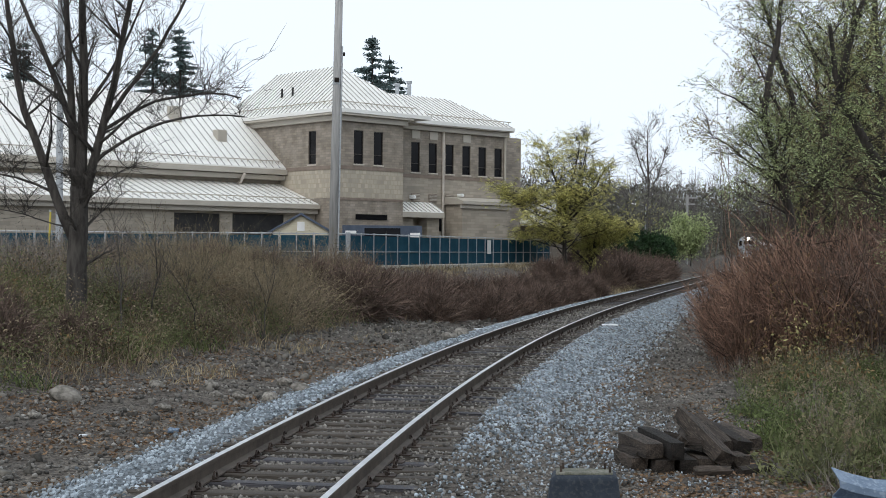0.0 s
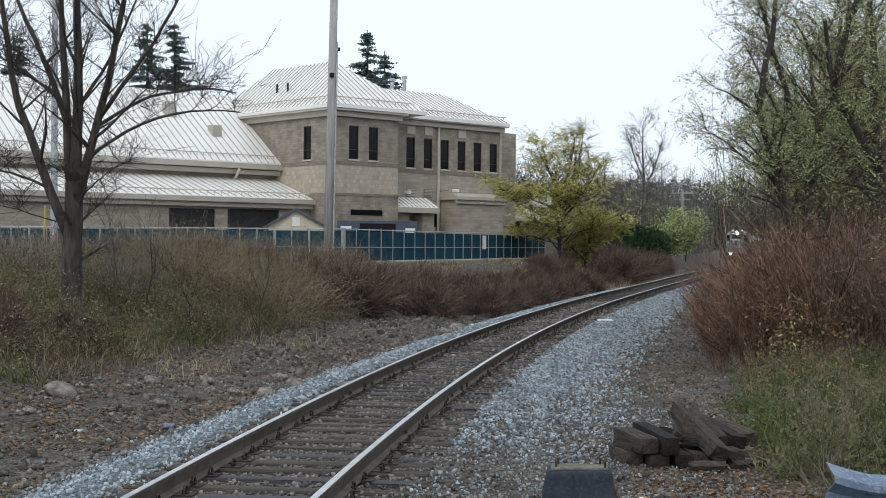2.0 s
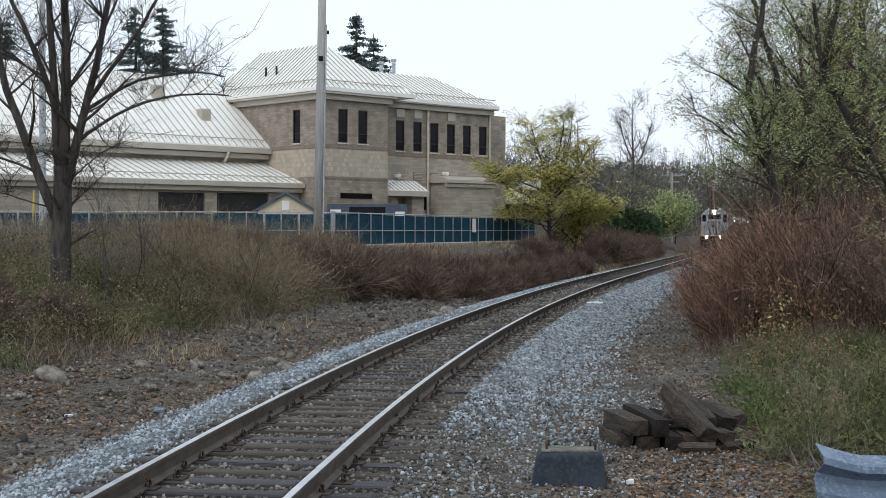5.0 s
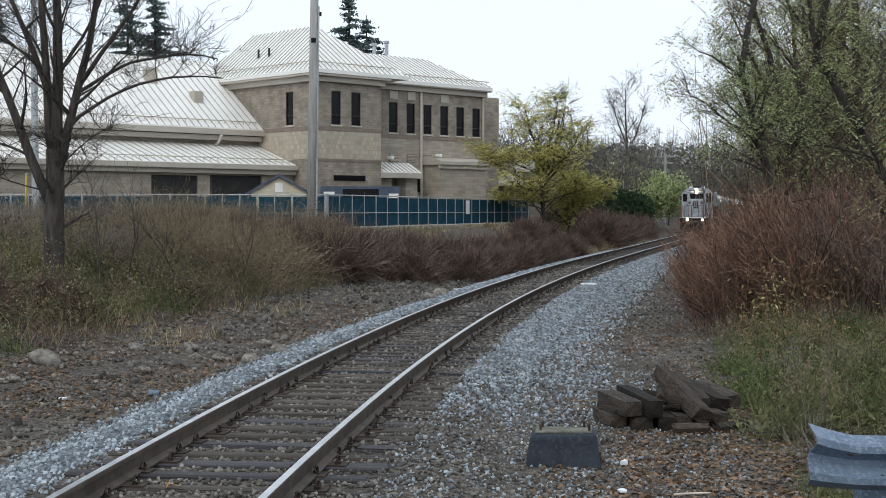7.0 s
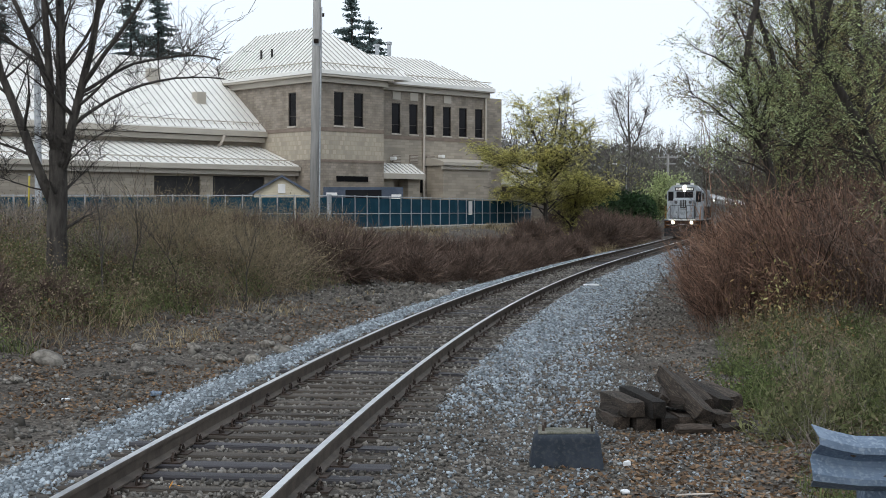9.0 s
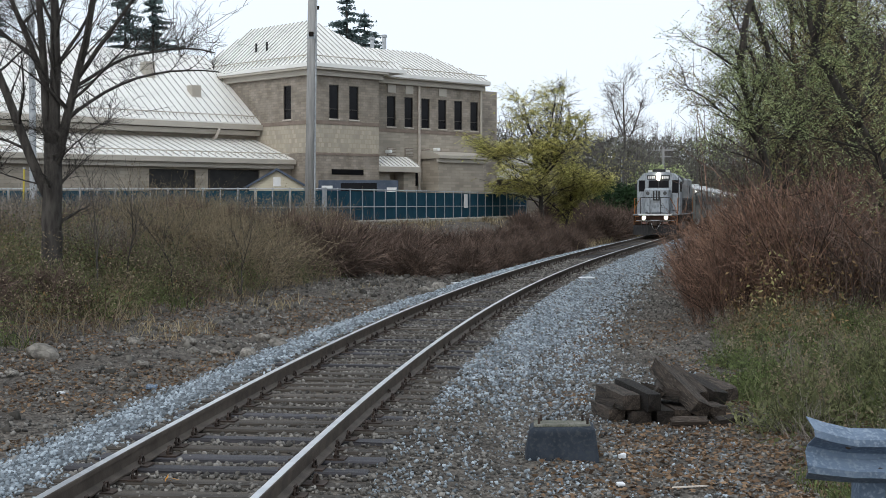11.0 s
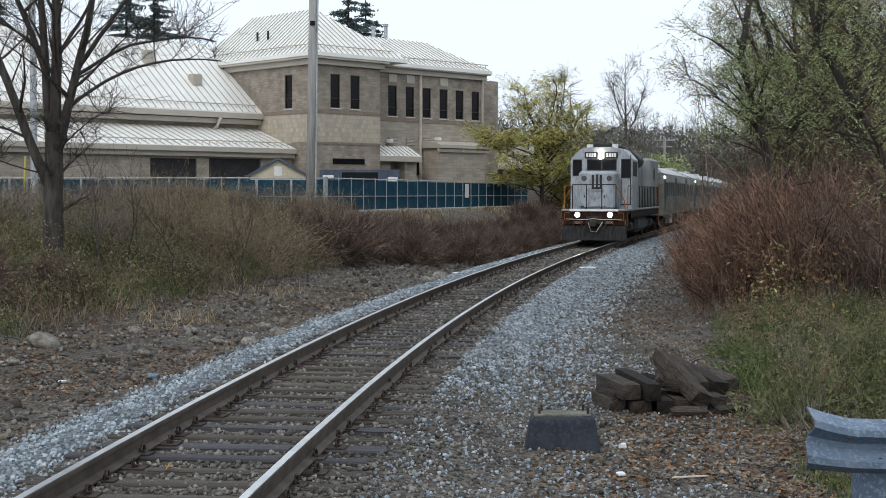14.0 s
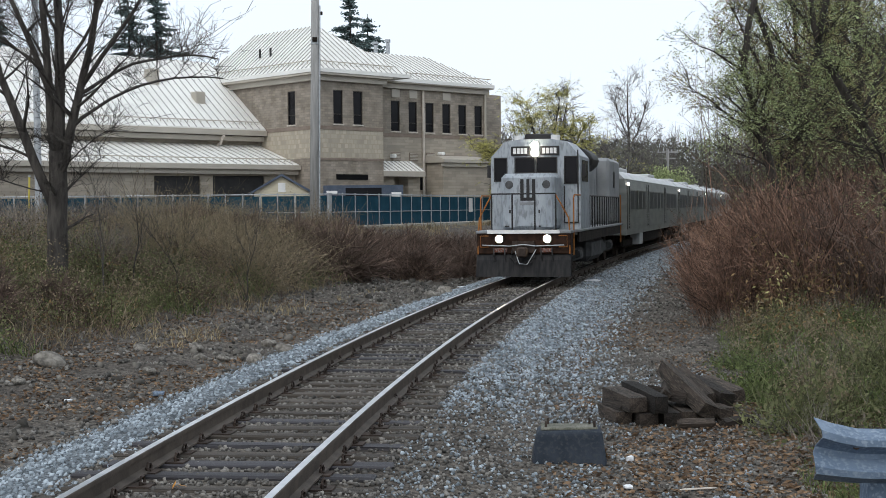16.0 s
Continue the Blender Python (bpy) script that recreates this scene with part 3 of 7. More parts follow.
def build_ballast_bed(side, y0, y1, inner, outer):
    """A shoulder of crushed pale stone laid on the ground, with a ragged outer edge."""
    rows, n = [], 9
    y = y0
    while y < y1:
        rows.append(y)
        y += 0.3 if y < 40 else 0.8
    verts = []
    for y in rows:
        taper = smooth(y0, y0 + 8, y)
        edge = inner + (outer - inner) * taper + 0.35 * noise.noise((y * 0.5, side, 2)) + 0.18 * noise.noise((y * 1.9, side, 4))
        k = math.hypot(1, track_slope(y))
        for i in range(n):
            v = side * (inner + (edge - inner) * i / (n - 1))
            x = track_x(y) + v * k
            verts.append((x, y, ground_z(x, y) + (0.008 if 0 < i < n - 1 else -0.03) + 0.006 * noise.noise((x * 9, y * 9, 1))))
    i = (np.arange(len(rows) - 1)[:, None] * n + np.arange(n - 1)[None]).reshape(-1)
    f = np.stack([i, i + 1, i + 1 + n, i + n], 1)
    tagged(new("ballast_bed", np_mesh("ballast_bed", np.array(verts), f, M["bed_pale"])), "shoulder of crushed pale blue-grey stone", "ballast", kind="structure")


build_ballast_bed(-1, -6.0, 105.0, 1.32, 2.4)
build_ballast_bed(1, 17.0, 110.0, 1.34, 2.65)


# ---- stones, gravel, dead leaves ----
def scatter_stones(name, n, v0, v1, y0, y1, lo, hi, material, label, category, bias=2.0, sink=0.25, off_ties=True, patchy=None, fade=None, soft=0.0):
    """n loose angular stones; more of them towards y0."""
    y = y0 + (y1 - y0) * RNG.random(n) ** bias
    v = v0 + (v1 - v0) * RNG.random(n)
    if soft:
        v = v + RNG.normal(0, soft, n) * (np.abs(v) > 2.2)
    xy = on_track(v, y)
    if off_ties:
        along = np.interp(y, ST_Y, ST_S) - s_of(5.0)
        near = np.abs((along / 0.495 + 0.5) % 1 - 0.5) * 0.495
        keep = (near > 0.135) | (np.abs(v) > 1.32) | (RNG.random(n) < 0.22)
        y, v, xy = y[keep], v[keep], xy[keep]
    if patchy is not None:
        keep = np.array([0.5 + 0.9 * noise.noise((x_ * 0.8, q * 0.4, patchy)) for x_, q in xy]) * 0.6 + np.array([fade(q) for q in y]) > RNG.random(len(y))
        y, v, xy = y[keep], v[keep], xy[keep]
    n = len(y)
    z = ground_at(xy)
    s = (lo + (hi - lo) * RNG.random(n) ** 2) * (1 + np.clip((y - 18) / 50, 0, 0.8))
    cube = np.array([(x, y_, z_) for z_ in (-1, 1) for x, y_ in ((-1, -1), (1, -1), (1, 1), (-1, 1))], float)
    p = cube[None] * (0.6 + 0.5 * RNG.random((n, 8, 3))) * np.stack([np.ones(n), 0.6 + 0.4 * RNG.random(n), 0.45 + 0.4 * RNG.random(n)], 1)[:, None]
    q = RNG.normal(0, 1, (n, 4))
    q /= np.linalg.norm(q, axis=1, keepdims=True)
    w_, x_, y_, z_ = q.T
    rot = np.stack([1 - 2 * (y_ * y_ + z_ * z_), 2 * (x_ * y_ - z_ * w_), 2 * (x_ * z_ + y_ * w_), 2 * (x_ * y_ + z_ * w_), 1 - 2 * (x_ * x_ + z_ * z_), 2 * (y_ * z_ - x_ * w_),
                    2 * (x_ * z_ - y_ * w_), 2 * (y_ * z_ + x_ * w_), 1 - 2 * (x_ * x_ + y_ * y_)], 1).reshape(-1, 3, 3)
    p = np.einsum("nij,nkj->nki", rot, p) * s[:, None, None] * 0.5
    p += np.concatenate([xy, (z + s * sink)[:, None]], 1)[:, None]
    face = np.array([(3, 2, 1, 0), (4, 5, 6, 7), (0, 1, 5, 4), (1, 2, 6, 5), (2, 3, 7, 6), (3, 0, 4, 7)])
    f = (np.arange(n)[:, None, None] * 8 + face[None]).reshape(-1, 4)
    tagged(new(name, np_mesh(name, p.reshape(-1, 3), f, material)), label, category, kind="stuff")


scatter_stones("ballast", 28000, -1.35, 1.35, 7, 55, 0.025, 0.055, M["track_stone"], "brownish ballast stones between the sleepers", "ballast")
scatter_stones("pale_ballast", 18000, -2.7, -1.1, 7, 75, 0.026, 0.052, M["stone"], "pale blue-grey ballast stones on the shoulder", "ballast", 1.6, soft=0.15)
scatter_stones("pale_ballast", 30000, 1.3, 2.95, 9, 90, 0.026, 0.05, M["stone"], "pale blue-grey ballast stones heaped beside the sleeper ends", "ballast", 1.3, patchy=3.0, fade=lambda q: 1.3 * smooth(12, 24, q) - 0.35, soft=0.3)
scatter_stones("gravel", 23000, 1.15, 6.4, 6, 70, 0.02, 0.05, M["gravel"], "brown and grey gravel beside the track", "gravel")
scatter_stones("gravel", 11000, -6.8, -2.4, 10, 60, 0.02, 0.07, M["gravel"], "loose dark gravel in the ditch", "gravel")


scatter_stones("ditch_stones", 420, -7.2, -2.7, 14, 60, 0.04, 0.17, M["boulder_bits"], "scattered pale and dark stones in the ditch", "stones", 1.3, 0.1)
scatter_stones("gravel", 6000, 1.2, 4.6, 6.5, 20, 0.018, 0.04, M["stone"], "grey crushed stone mixed into the gravel", "gravel", 1.5)
scatter_stones("gravel", 7000, 1.2, 5.2, 6.5, 22, 0.015, 0.035, M["gravel"], "fine brown gravel beside the track", "gravel", 1.5)


def scatter_leaves(name, n, v0, v1, y0, y1, label, bias=1.6):
    y = y0 + (y1 - y0) * RNG.random(n) ** bias
    xy = on_track(v0 + (v1 - v0) * RNG.random(n), y)
    keep = np.array([noise.noise((x * 0.6, yy * 0.35, 9)) > -0.12 for x, yy in xy])
    xy = xy[keep]
    c = np.concatenate([xy, (ground_at(xy) + 0.02)[:, None]], 1)
    v, f = leaves(c, 0.016 + 0.028 * RNG.random(len(c)), 0.85)
    tagged(new(name, np_mesh(name, v, f, M["leaf_litter"])), label, "fallen leaves", kind="stuff")


scatter_leaves("fallen_leaves", 15000, 2.6, 7.5, 7, 30, "dry brown fallen leaves on the gravel")
scatter_leaves("fallen_leaves", 8000, 3.4, 7.0, 7, 18, "dry tan fallen leaves about the timber heap", 1.2)
scatter_leaves("fallen_leaves", 24000, -7.5, -2.8, 9, 36, "rust-brown fallen leaves in the ditch")


# ---- track ----
def rail_profile(side):
    head = [(-0.037, -0.004), (-0.03, 0.0), (0.03, 0.0), (0.037, -0.004), (0.037, -0.035), (0.012, -0.05), (0.009, -0.14), (0.07, -0.165), (0.07, -0.18),
            (-0.07, -0.18), (-0.07, -0.165), (-0.009, -0.14), (-0.012, -0.05), (-0.037, -0.035)]
    return [(u + side * 0.7525, z) for u, z in head]


def sweep(outline, ys, closed=True):
    g = Geo()
    n = len(outline)
    for y in ys:
        m = at_s(s_of(y))
        g.v.extend(tuple(m @ Vector((u, 0, z))) for u, z in outline)
    for i in range(len(ys) - 1):
        for j in range(n if closed else n - 1):
            a, b = i * n + j, i * n + (j + 1) % n
            g.f.append((a, b, b + n, a + n))
    return g


def build_track():
    track = thing("railway_track", pose(0, 0, 0), "single standard-gauge track with rusty rails and worn wooden sleepers", "railway track", kind="structure")
    ys = [-12 + 1.2 * i for i in range(210)]
    for side in (-1, 1):
        rail = part("rail", sweep(rail_profile(side), ys), M["rail"], track, "rusty steel rail")
        part("rail_head", sweep([(side * 0.7525 - 0.031, 0.0025), (side * 0.7525 + 0.031, 0.0025), (side * 0.7525 + 0.031, 0.0005), (side * 0.7525 - 0.031, 0.0005)], ys),
             M["rail_top"], rail, "polished running surface")
    shapes = []
    for k in range(4):
        g = Geo().bevel_box(-1.3, 1.3, -0.115, 0.115, -0.36, -0.182, 0.012)
        r = random.Random(k)
        g.v = [(x + r.uniform(-0.03, 0.03), y + r.uniform(-0.012, 0.012), z + r.uniform(-0.008, 0.004)) for x, y, z in g.v]
        shapes.append([g.mesh("sleeper", M["sleeper"]), g.mesh("sleeper", M["dark_sleeper"])])
    r = random.Random(3)
    clips = Geo()
    s = s_of(5.0) - 20 * 0.495
    for i in range(298):
        m = at_s(s) @ pose(r.uniform(-0.08, 0.08), r.uniform(-0.03, 0.03), r.uniform(-0.02, 0.002), 0, 0, r.uniform(-1.8, 1.8))
        ob = new("sleeper", shapes[i % 4][1 if r.random() < 0.34 else 0])
        ob.parent, ob.matrix_basis = track, m
        if i < 150:
            for side in (-1, 1):
                clips.box(side * 0.7525 - 0.19, side * 0.7525 + 0.19, -0.09, 0.09, -0.183, -0.168, m)
                for out in (-1, 1):
                    x = side * 0.7525 + out * 0.105
                    ring = [m @ Vector((x + out * 0.02 * math.cos(a) * 0, 0.055 * math.cos(a), -0.145 + 0.05 * math.sin(a))) for a in np.linspace(-0.6, math.pi + 0.6, 6)]
                    clips.tube(ring, 0.013, 4)
                    clips.box(x - 0.025, x + 0.025, -0.02, 0.02, -0.17, -0.15, m)
        s += 0.495
    tagged(part("rail_clip", clips, M["clip"], track, "rusty spring clips and base plates"), kind="stuff")


build_track()


# ---- the building beyond the fence ----
BASE = 1.05
WALL_TOP = 10.65


def hip_roof(g, x0, x1, y0, y1, z0, z1, ra, rb, along="x"):
    """A hip roof slab over a rectangle; ra, rb: the ridge's ends."""
    (ax, ay), (bx, by) = ra, rb
    top = [(x0, y0, z0), (x1, y0, z0), (x1, y1, z0), (x0, y1, z0), (ax, ay, z1), (bx, by, z1)]
    low = [(x, y, z - 0.25) for x, y, z in top[:4]]
    f = [(0, 1, 5, 4), (1, 2, 5), (2, 3, 4, 5), (3, 0, 4)] if along == "x" else [(0, 1, 4), (1, 2, 5, 4), (2, 3, 5), (3, 0, 4, 5)]
    g.add(top + low, f + [(0, 6, 7, 1), (1, 7, 8, 2), (2, 8, 9, 3), (3, 9, 6, 0), (9, 8, 7, 6)])
    return g


def seams_on(g, a, b, c, d, step=0.45, h=0.05, w=0.035):
    """Standing seams on a roof face whose eave runs a to b and whose upper edge runs d to c."""
    a, b, c, d = map(Vector, (a, b, c, d))
    e = (b - a).normalized()
    n = e.cross(d - a).normalized()
    if n.z < 0:
        n = -n
    up = n.cross(e)
    if up.z < 0:
        up = -up
    la, ld, lc = 0.0, (d - a).dot(e), (c - a).dot(e)
    hgt = (d - a).dot(up)
    total = (b - a).length
    k = step / 2
    while k < total:
        t = 1.0
        if k < ld:
            t = k / ld
        elif k > lc:
            t = (total - k) / (total - lc) if total > lc else 1
        if t > 0.03:
            p, q = a + e * k, a + e * k + up * (hgt * t)
            s = e * w / 2
            g.add([p - s, p + s, p + s + n * h, p - s + n * h, q - s, q + s, q + s + n * h, q - s + n * h],
                  [(0, 1, 2, 3), (7, 6, 5, 4), (3, 2, 6, 7), (0, 3, 7, 4), (1, 5, 6, 2)])
        k += step


def snow_guard(g, a, b, up, n=46):
    """A row of little posts and a bar above an eave."""
    a, b, up = Vector(a), Vector(b), Vector(up)
    k = max(2, int((b - a).length / 0.5))
    for i in range(k):
        p = a.lerp(b, (i + 0.5) / k) + up * 0.5
        g.tube([p, p + Vector((0, 0, 0.22))], 0.03, 4)
    g.tube([a + up * 0.5 + Vector((0, 0, 0.2)), b + up * 0.5 + Vector((0, 0, 0.2))], 0.035, 4)


def window(parent, x, y, z0, z1, w, wall_axis):
    """A tall slit window in a wall: wall_axis 'x' faces -y, 'y' faces -x."""
    turn = pose(x, y, 0) if wall_axis == "x" else pose(x, y, 0, 0, 0, -90)
    win = part("window", Geo().box(-w / 2 + 0.04, w / 2 - 0.04, 0.02, 0.05, z0 + 0.05, z1 - 0.05), M["dark_glass"], parent, "narrow dark window pane")
    win.matrix_basis = turn
    fr = Geo()
    for q in ((-w / 2, -w / 2 + 0.05, z0, z1), (w / 2 - 0.05, w / 2, z0, z1)):
        fr.box(q[0], q[1], -0.03, 0.06, q[2], q[3])
    for q in (z0, z1 - 0.05, z0 + (z1 - z0) * 0.28):
        fr.box(-w / 2 + 0.05, w / 2 - 0.05, -0.03, 0.06, q, q + 0.05)
    part("window_frame", fr, M["frame"], win, "bronze frame")
    part("window_sill", Geo().bevel_box(-w / 2 - 0.06, w / 2 + 0.06, -0.14, 0.06, z0 - 0.1, z0 - 0.003, 0.015), M["sill"], win, "pale stone sill")


def wall_with_holes(x0, x1, y0, y1, z0, z1, holes, axis):
    """A wall slab with rectangular openings (from, to, low, high) along its length."""
    g = Geo()
    a0, a1 = (x0, x1) if axis == "x" else (y0, y1)

    def slab(u0, u1, w0, w1):
        if u1 - u0 > 1e-4 and w1 - w0 > 1e-4:
            g.box(u0, u1, y0, y1, w0, w1) if axis == "x" else g.box(x0, x1, u0, u1, w0, w1)

    cuts = sorted(holes)
    pos = a0
    for u0, u1, w0, w1 in cuts:
        if u1 <= a0 or u0 >= a1:
            continue
        w0c, w1c = max(w0, z0), min(w1, z1)
        slab(pos, u0, z0, z1)
        if w0c >= w1c:
            slab(u0, u1, z0, z1)
        else:
            slab(u0, u1, z0, w0c), slab(u0, u1, w1c, z1)
        pos = u1
    slab(pos, a1, z0, z1)
    return g


def build_civic():
    b = thing("civic_building", pose(-8.0, 87.0, 0, 0, 0, 44.0), "two-storey tan masonry municipal building with cream standing-seam metal roofs", "building")
    low, sillz = BASE - 0.3, 6.5
    bay_w = [(1.73, 0), (3.42, 0)]
    wz0, wz1 = 7.57, 9.76
    main_w = [8.07, 9.71, 11.33, 12.98, 14.59, 16.23]
    ww = 0.8
    # bay front, bay flank, main front, and the plain rear walls
    bays = [(x - ww / 2, x + ww / 2, wz0, wz1) for x, _ in bay_w]
    flank = [(2.7 - ww / 2, 2.7 + ww / 2, wz0, wz1)]
    mains = [(x - ww / 2, x + ww / 2, wz0 - 0.2, wz1 - 0.3) for x in main_w]
    bands = [(low, 5.35, "rough_wall"), (5.35, 7.18, "pale_wall"), (7.18, WALL_TOP, "rough_wall")]
    for z0, z1, m in bands:
        part("wall", wall_with_holes(0, 5.6, 0, 0.35, z0, z1, bays, "x"), M[m], b)
        part("wall", wall_with_holes(0, 0.35, 0.35, 12.5, z0, z1, flank, "y"), M[m], b)
    for z0, z1, m in [(low, 7.0, "block_wall"), (7.0, WALL_TOP, "rough_wall")]:
        part("wall", wall_with_holes(5.25, 17.0, 1.5, 1.85, z0, z1, mains, "x"), M[m], b)
    part("wall", Geo().box(5.25, 5.6, 0.35, 1.5, low, WALL_TOP), M["rough_wall"], b)
    part("wall", Geo().box(16.65, 17.0, 1.85, 12.5, low, WALL_TOP).box(0.35, 16.65, 12.15, 12.5, low, WALL_TOP), M["rough_wall"], b)
    part("floor_slab", Geo().box(0.36, 16.6, 1.9, 12.1, 5.9, 6.1), M["concrete"], b)
    for q in ((-0.03, 5.63, -0.03, -0.003, 5.2, 5.36), (-0.03, 5.63, -0.03, -0.003, 7.18, 7.42), (-0.03, -0.003, 0.0, 6, 7.18, 7.42)):
        part("string_course", Geo().box(*q), M["red_band"], b)
    for q in ((5.63, 17.0, 1.47, 1.497, 6.98, 7.2),):
        part("string_course", Geo().box(*q), M["red_band"], b)
    for x, _ in bay_w:
        window(b, x, 0.08, wz0, wz1, ww, "x")
    window(b, 0.08, 2.7, wz0, wz1, ww, "y")
    for x in main_w:
        window(b, x, 1.58, wz0 - 0.2, wz1 - 0.3, ww, "x")
    # cornice and roofs
    for q in ((-0.25, 5.8, -0.25, -0.02, 10.3, 10.65), (-0.25, -0.02, -0.02, 12, 10.3, 10.65), (-0.55, 6.05, -0.55, -0.25, 10.65, 11.0), (-0.55, -0.25, -0.25, 12, 10.65, 11.0)):
        part("cornice", Geo().box(*q), M["fascia"], b, "tan metal cornice")
    for q in ((5.8, 17.15, 1.25, 1.48, 10.3, 10.65), (6.05, 17.3, 0.95, 1.25, 10.65, 10.95)):
        part("cornice", Geo().box(*q), M["fascia"], b, "tan metal cornice")
    z1, z2 = 14.5, 13.2
    roof = part("roof", hip_roof(Geo(), -0.6, 7.6, -0.6, 13.2, 11.05, z1, (3.4, 4.3), (3.4, 11.2), "y"), M["roof"], b, "cream standing-seam roof")
    sg = Geo()
    seams_on(sg, (-0.6, 13.2, 11.05), (-0.6, -0.6, 11.05), (3.4, 4.3, z1), (3.4, 11.2, z1))
    seams_on(sg, (-0.6, -0.6, 11.05), (7.6, -0.6, 11.05), (3.4, 4.3, z1), (3.4, 4.3, z1))
    seams_on(sg, (7.6, -0.6, 11.05), (7.6, 13.2, 11.05), (3.4, 11.2, z1), (3.4, 4.3, z1))
    part("seam", sg, M["seam"], roof)["kind"] = "stuff"
    roof2 = part("roof", hip_roof(Geo(), 1.0, 17.35, 0.9, 10.5, 10.98, z2, (4.5, 5.3), (14.6, 5.3), "x"), M["roof"], b, "cream standing-seam roof")
    sg = Geo()
    seams_on(sg, (1.0, 0.9, 10.98), (17.35, 0.9, 10.98), (14.6, 5.3, z2), (4.5, 5.3, z2))
    seams_on(sg, (17.35, 0.9, 10.98), (17.35, 10.5, 10.98), (14.6, 5.3, z2), (14.6, 5.3, z2))
    part("seam", sg, M["seam"], roof2)["kind"] = "stuff"
    sg = Geo()
    snow_guard(sg, (-0.6, 12, 11.05), (-0.6, -0.6, 11.05), (0.75, 0, 0.66))
    snow_guard(sg, (-0.6, -0.6, 11.05), (6.4, -0.6, 11.05), (0, 0.8, 0.58))
    snow_guard(sg, (6.6, 0.9, 10.98), (17.35, 0.9, 10.98), (0, 0.86, 0.5))
    part("snow_guard", sg, M["fascia"], b)
    for x, y, h in ((12.2, 8.2, 14.2), (13.6, 8.4, 14.5)):
        part("flue", Geo().tube([(x, y, 12.0), (x, y, h)], 0.15, 10).tube([(x, y, h + 0.05), (x, y, h + 0.25)], 0.21, 10), M["galv"], b, "galvanised flue pipe")
    for y in (6.2, 7.4):
        part("vent_pipe", Geo().tube([(1.0, y, 11.6), (1.0, y, 13.0)], 0.08, 6), M["loco_black"], b)
    part("downpipe", Geo().tube([(10.62, 1.4, 10.5), (10.62, 1.4, 1.0)], 0.09, 6), M["sill"], b)
    part("downpipe", Geo().tube([(16.85, 1.4, 10.5), (16.85, 1.4, 1.0)], 0.09, 6), M["fascia"], b)
    # the long lower wing with its porch roof
    part("wall", Geo().box(-46, -0.02, 6.2, 6.55, low, 7.2), M["block_wall"], b)
    part("wall", Geo().box(-46, -45.7, 6.6, 18, low, 7.2), M["block_wall"], b)
    upper = part("roof", Geo().extrude([(5.5, 7.15), (5.5, 7.4), (12.0, 12.42), (18.5, 7.4), (18.5, 7.15)], 0, -47, -0.03), M["roof"], b, "cream standing-seam roof of the wing")
    sg = Geo()
    seams_on(sg, (-47, 5.5, 7.4), (-0.05, 5.5, 7.4), (-0.05, 12, 12.42), (-47, 12, 12.42), 0.55)
    part("seam", sg, M["seam"], upper)["kind"] = "stuff"
    for q in ((-47, -0.05, 5.3, 5.48, 6.95, 7.3), (-47, -0.05, 5.6, 6.15, 6.6, 6.9)):
        part("fascia", Geo().box(*q), M["fascia"], b, "tan gutter and fascia")
    porch = part("porch_roof", Geo().extrude([(1.9, 4.75), (1.9, 4.95), (6.15, 6.35), (6.15, 6.1)], 0, -46.5, -0.05), M["roof"], b, "cream porch roof")
    sg = Geo()
    seams_on(sg, (-46.5, 1.9, 4.95), (-0.1, 1.9, 4.95), (-0.1, 6.15, 6.35), (-46.5, 6.15, 6.35), 0.55)
    part("seam", sg, M["seam"], porch)["kind"] = "stuff"
    for q in ((-46.5, -0.05, 1.7, 1.88, 4.6, 4.9), (-46.5, -0.05, 1.95, 2.2, 4.3, 4.7)):
        part("fascia", Geo().box(*q), M["fascia"], b, "tan porch gutter")
    sg = Geo()
    snow_guard(sg, (-46.5, 1.9, 4.95), (-0.1, 1.9, 4.95), (0, 0.95, 0.31))
    snow_guard(sg, (-47, 5.5, 7.4), (-0.1, 5.5, 7.4), (0, 0.8, 0.6))
    part("snow_guard", sg, M["fascia"], b)
    part("wall", wall_with_holes(-46, -0.05, 2.3, 2.6, low, 4.35, [(-10.7, -7.4, 1.0, 4.15), (-6.5, -2.55, 1.0, 4.2)], "x"), M["block_wall"], b, "grey masonry porch wall")
    # the bays are open: added black panels with strips paint their inner shade
    for x0, x1, z1 in ((-10.7, -7.4, 4.15), (-6.5, -2.55, 4.2)):
        door = part("garage_door", Geo().box(x0, x1, 2.42, 2.5, low, z1), M["loco_black"], b, "black panel standing in for the shade inside an open bay")
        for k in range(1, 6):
            part("shade_panel_strip", Geo().box(x0, x1, 2.405, 2.418, low + k * 0.6, low + k * 0.6 + 0.05), M["loco_black"], door)
    for q in ((-6.5, -5.8, 9.3, 10.0, 9.9, 11.4), (-4.0, -3.3, 7.7, 8.3, 8.7, 9.9)):
        part("flashing", Geo().box(*q), M["fascia"], b, "tan roof vent")
    part("downpipe", Geo().tube([(-3.6, 5.2, 6.9), (-3.6, 5.6, 6.4), (-3.6, 5.9, 6.3)], 0.1, 6), M["sill"], b)
    # garage box and small porch on the main front
    part("annex", Geo().box(10.95, 15.5, -0.2, 1.45, low, 5.2), M["block_wall"], b, "tan annex")
    part("annex_roof", Geo().extrude([(-0.5, 5.2), (-0.5, 5.42), (0.1, 5.62), (1.45, 5.75), (1.45, 5.2)], 0, 10.75, 15.7), M["fascia"], b)
    part("annex_cornice", Geo().bevel_box(10.7, 15.75, -0.34, -0.205, 4.9, 5.18, 0.03), M["fascia"], b)
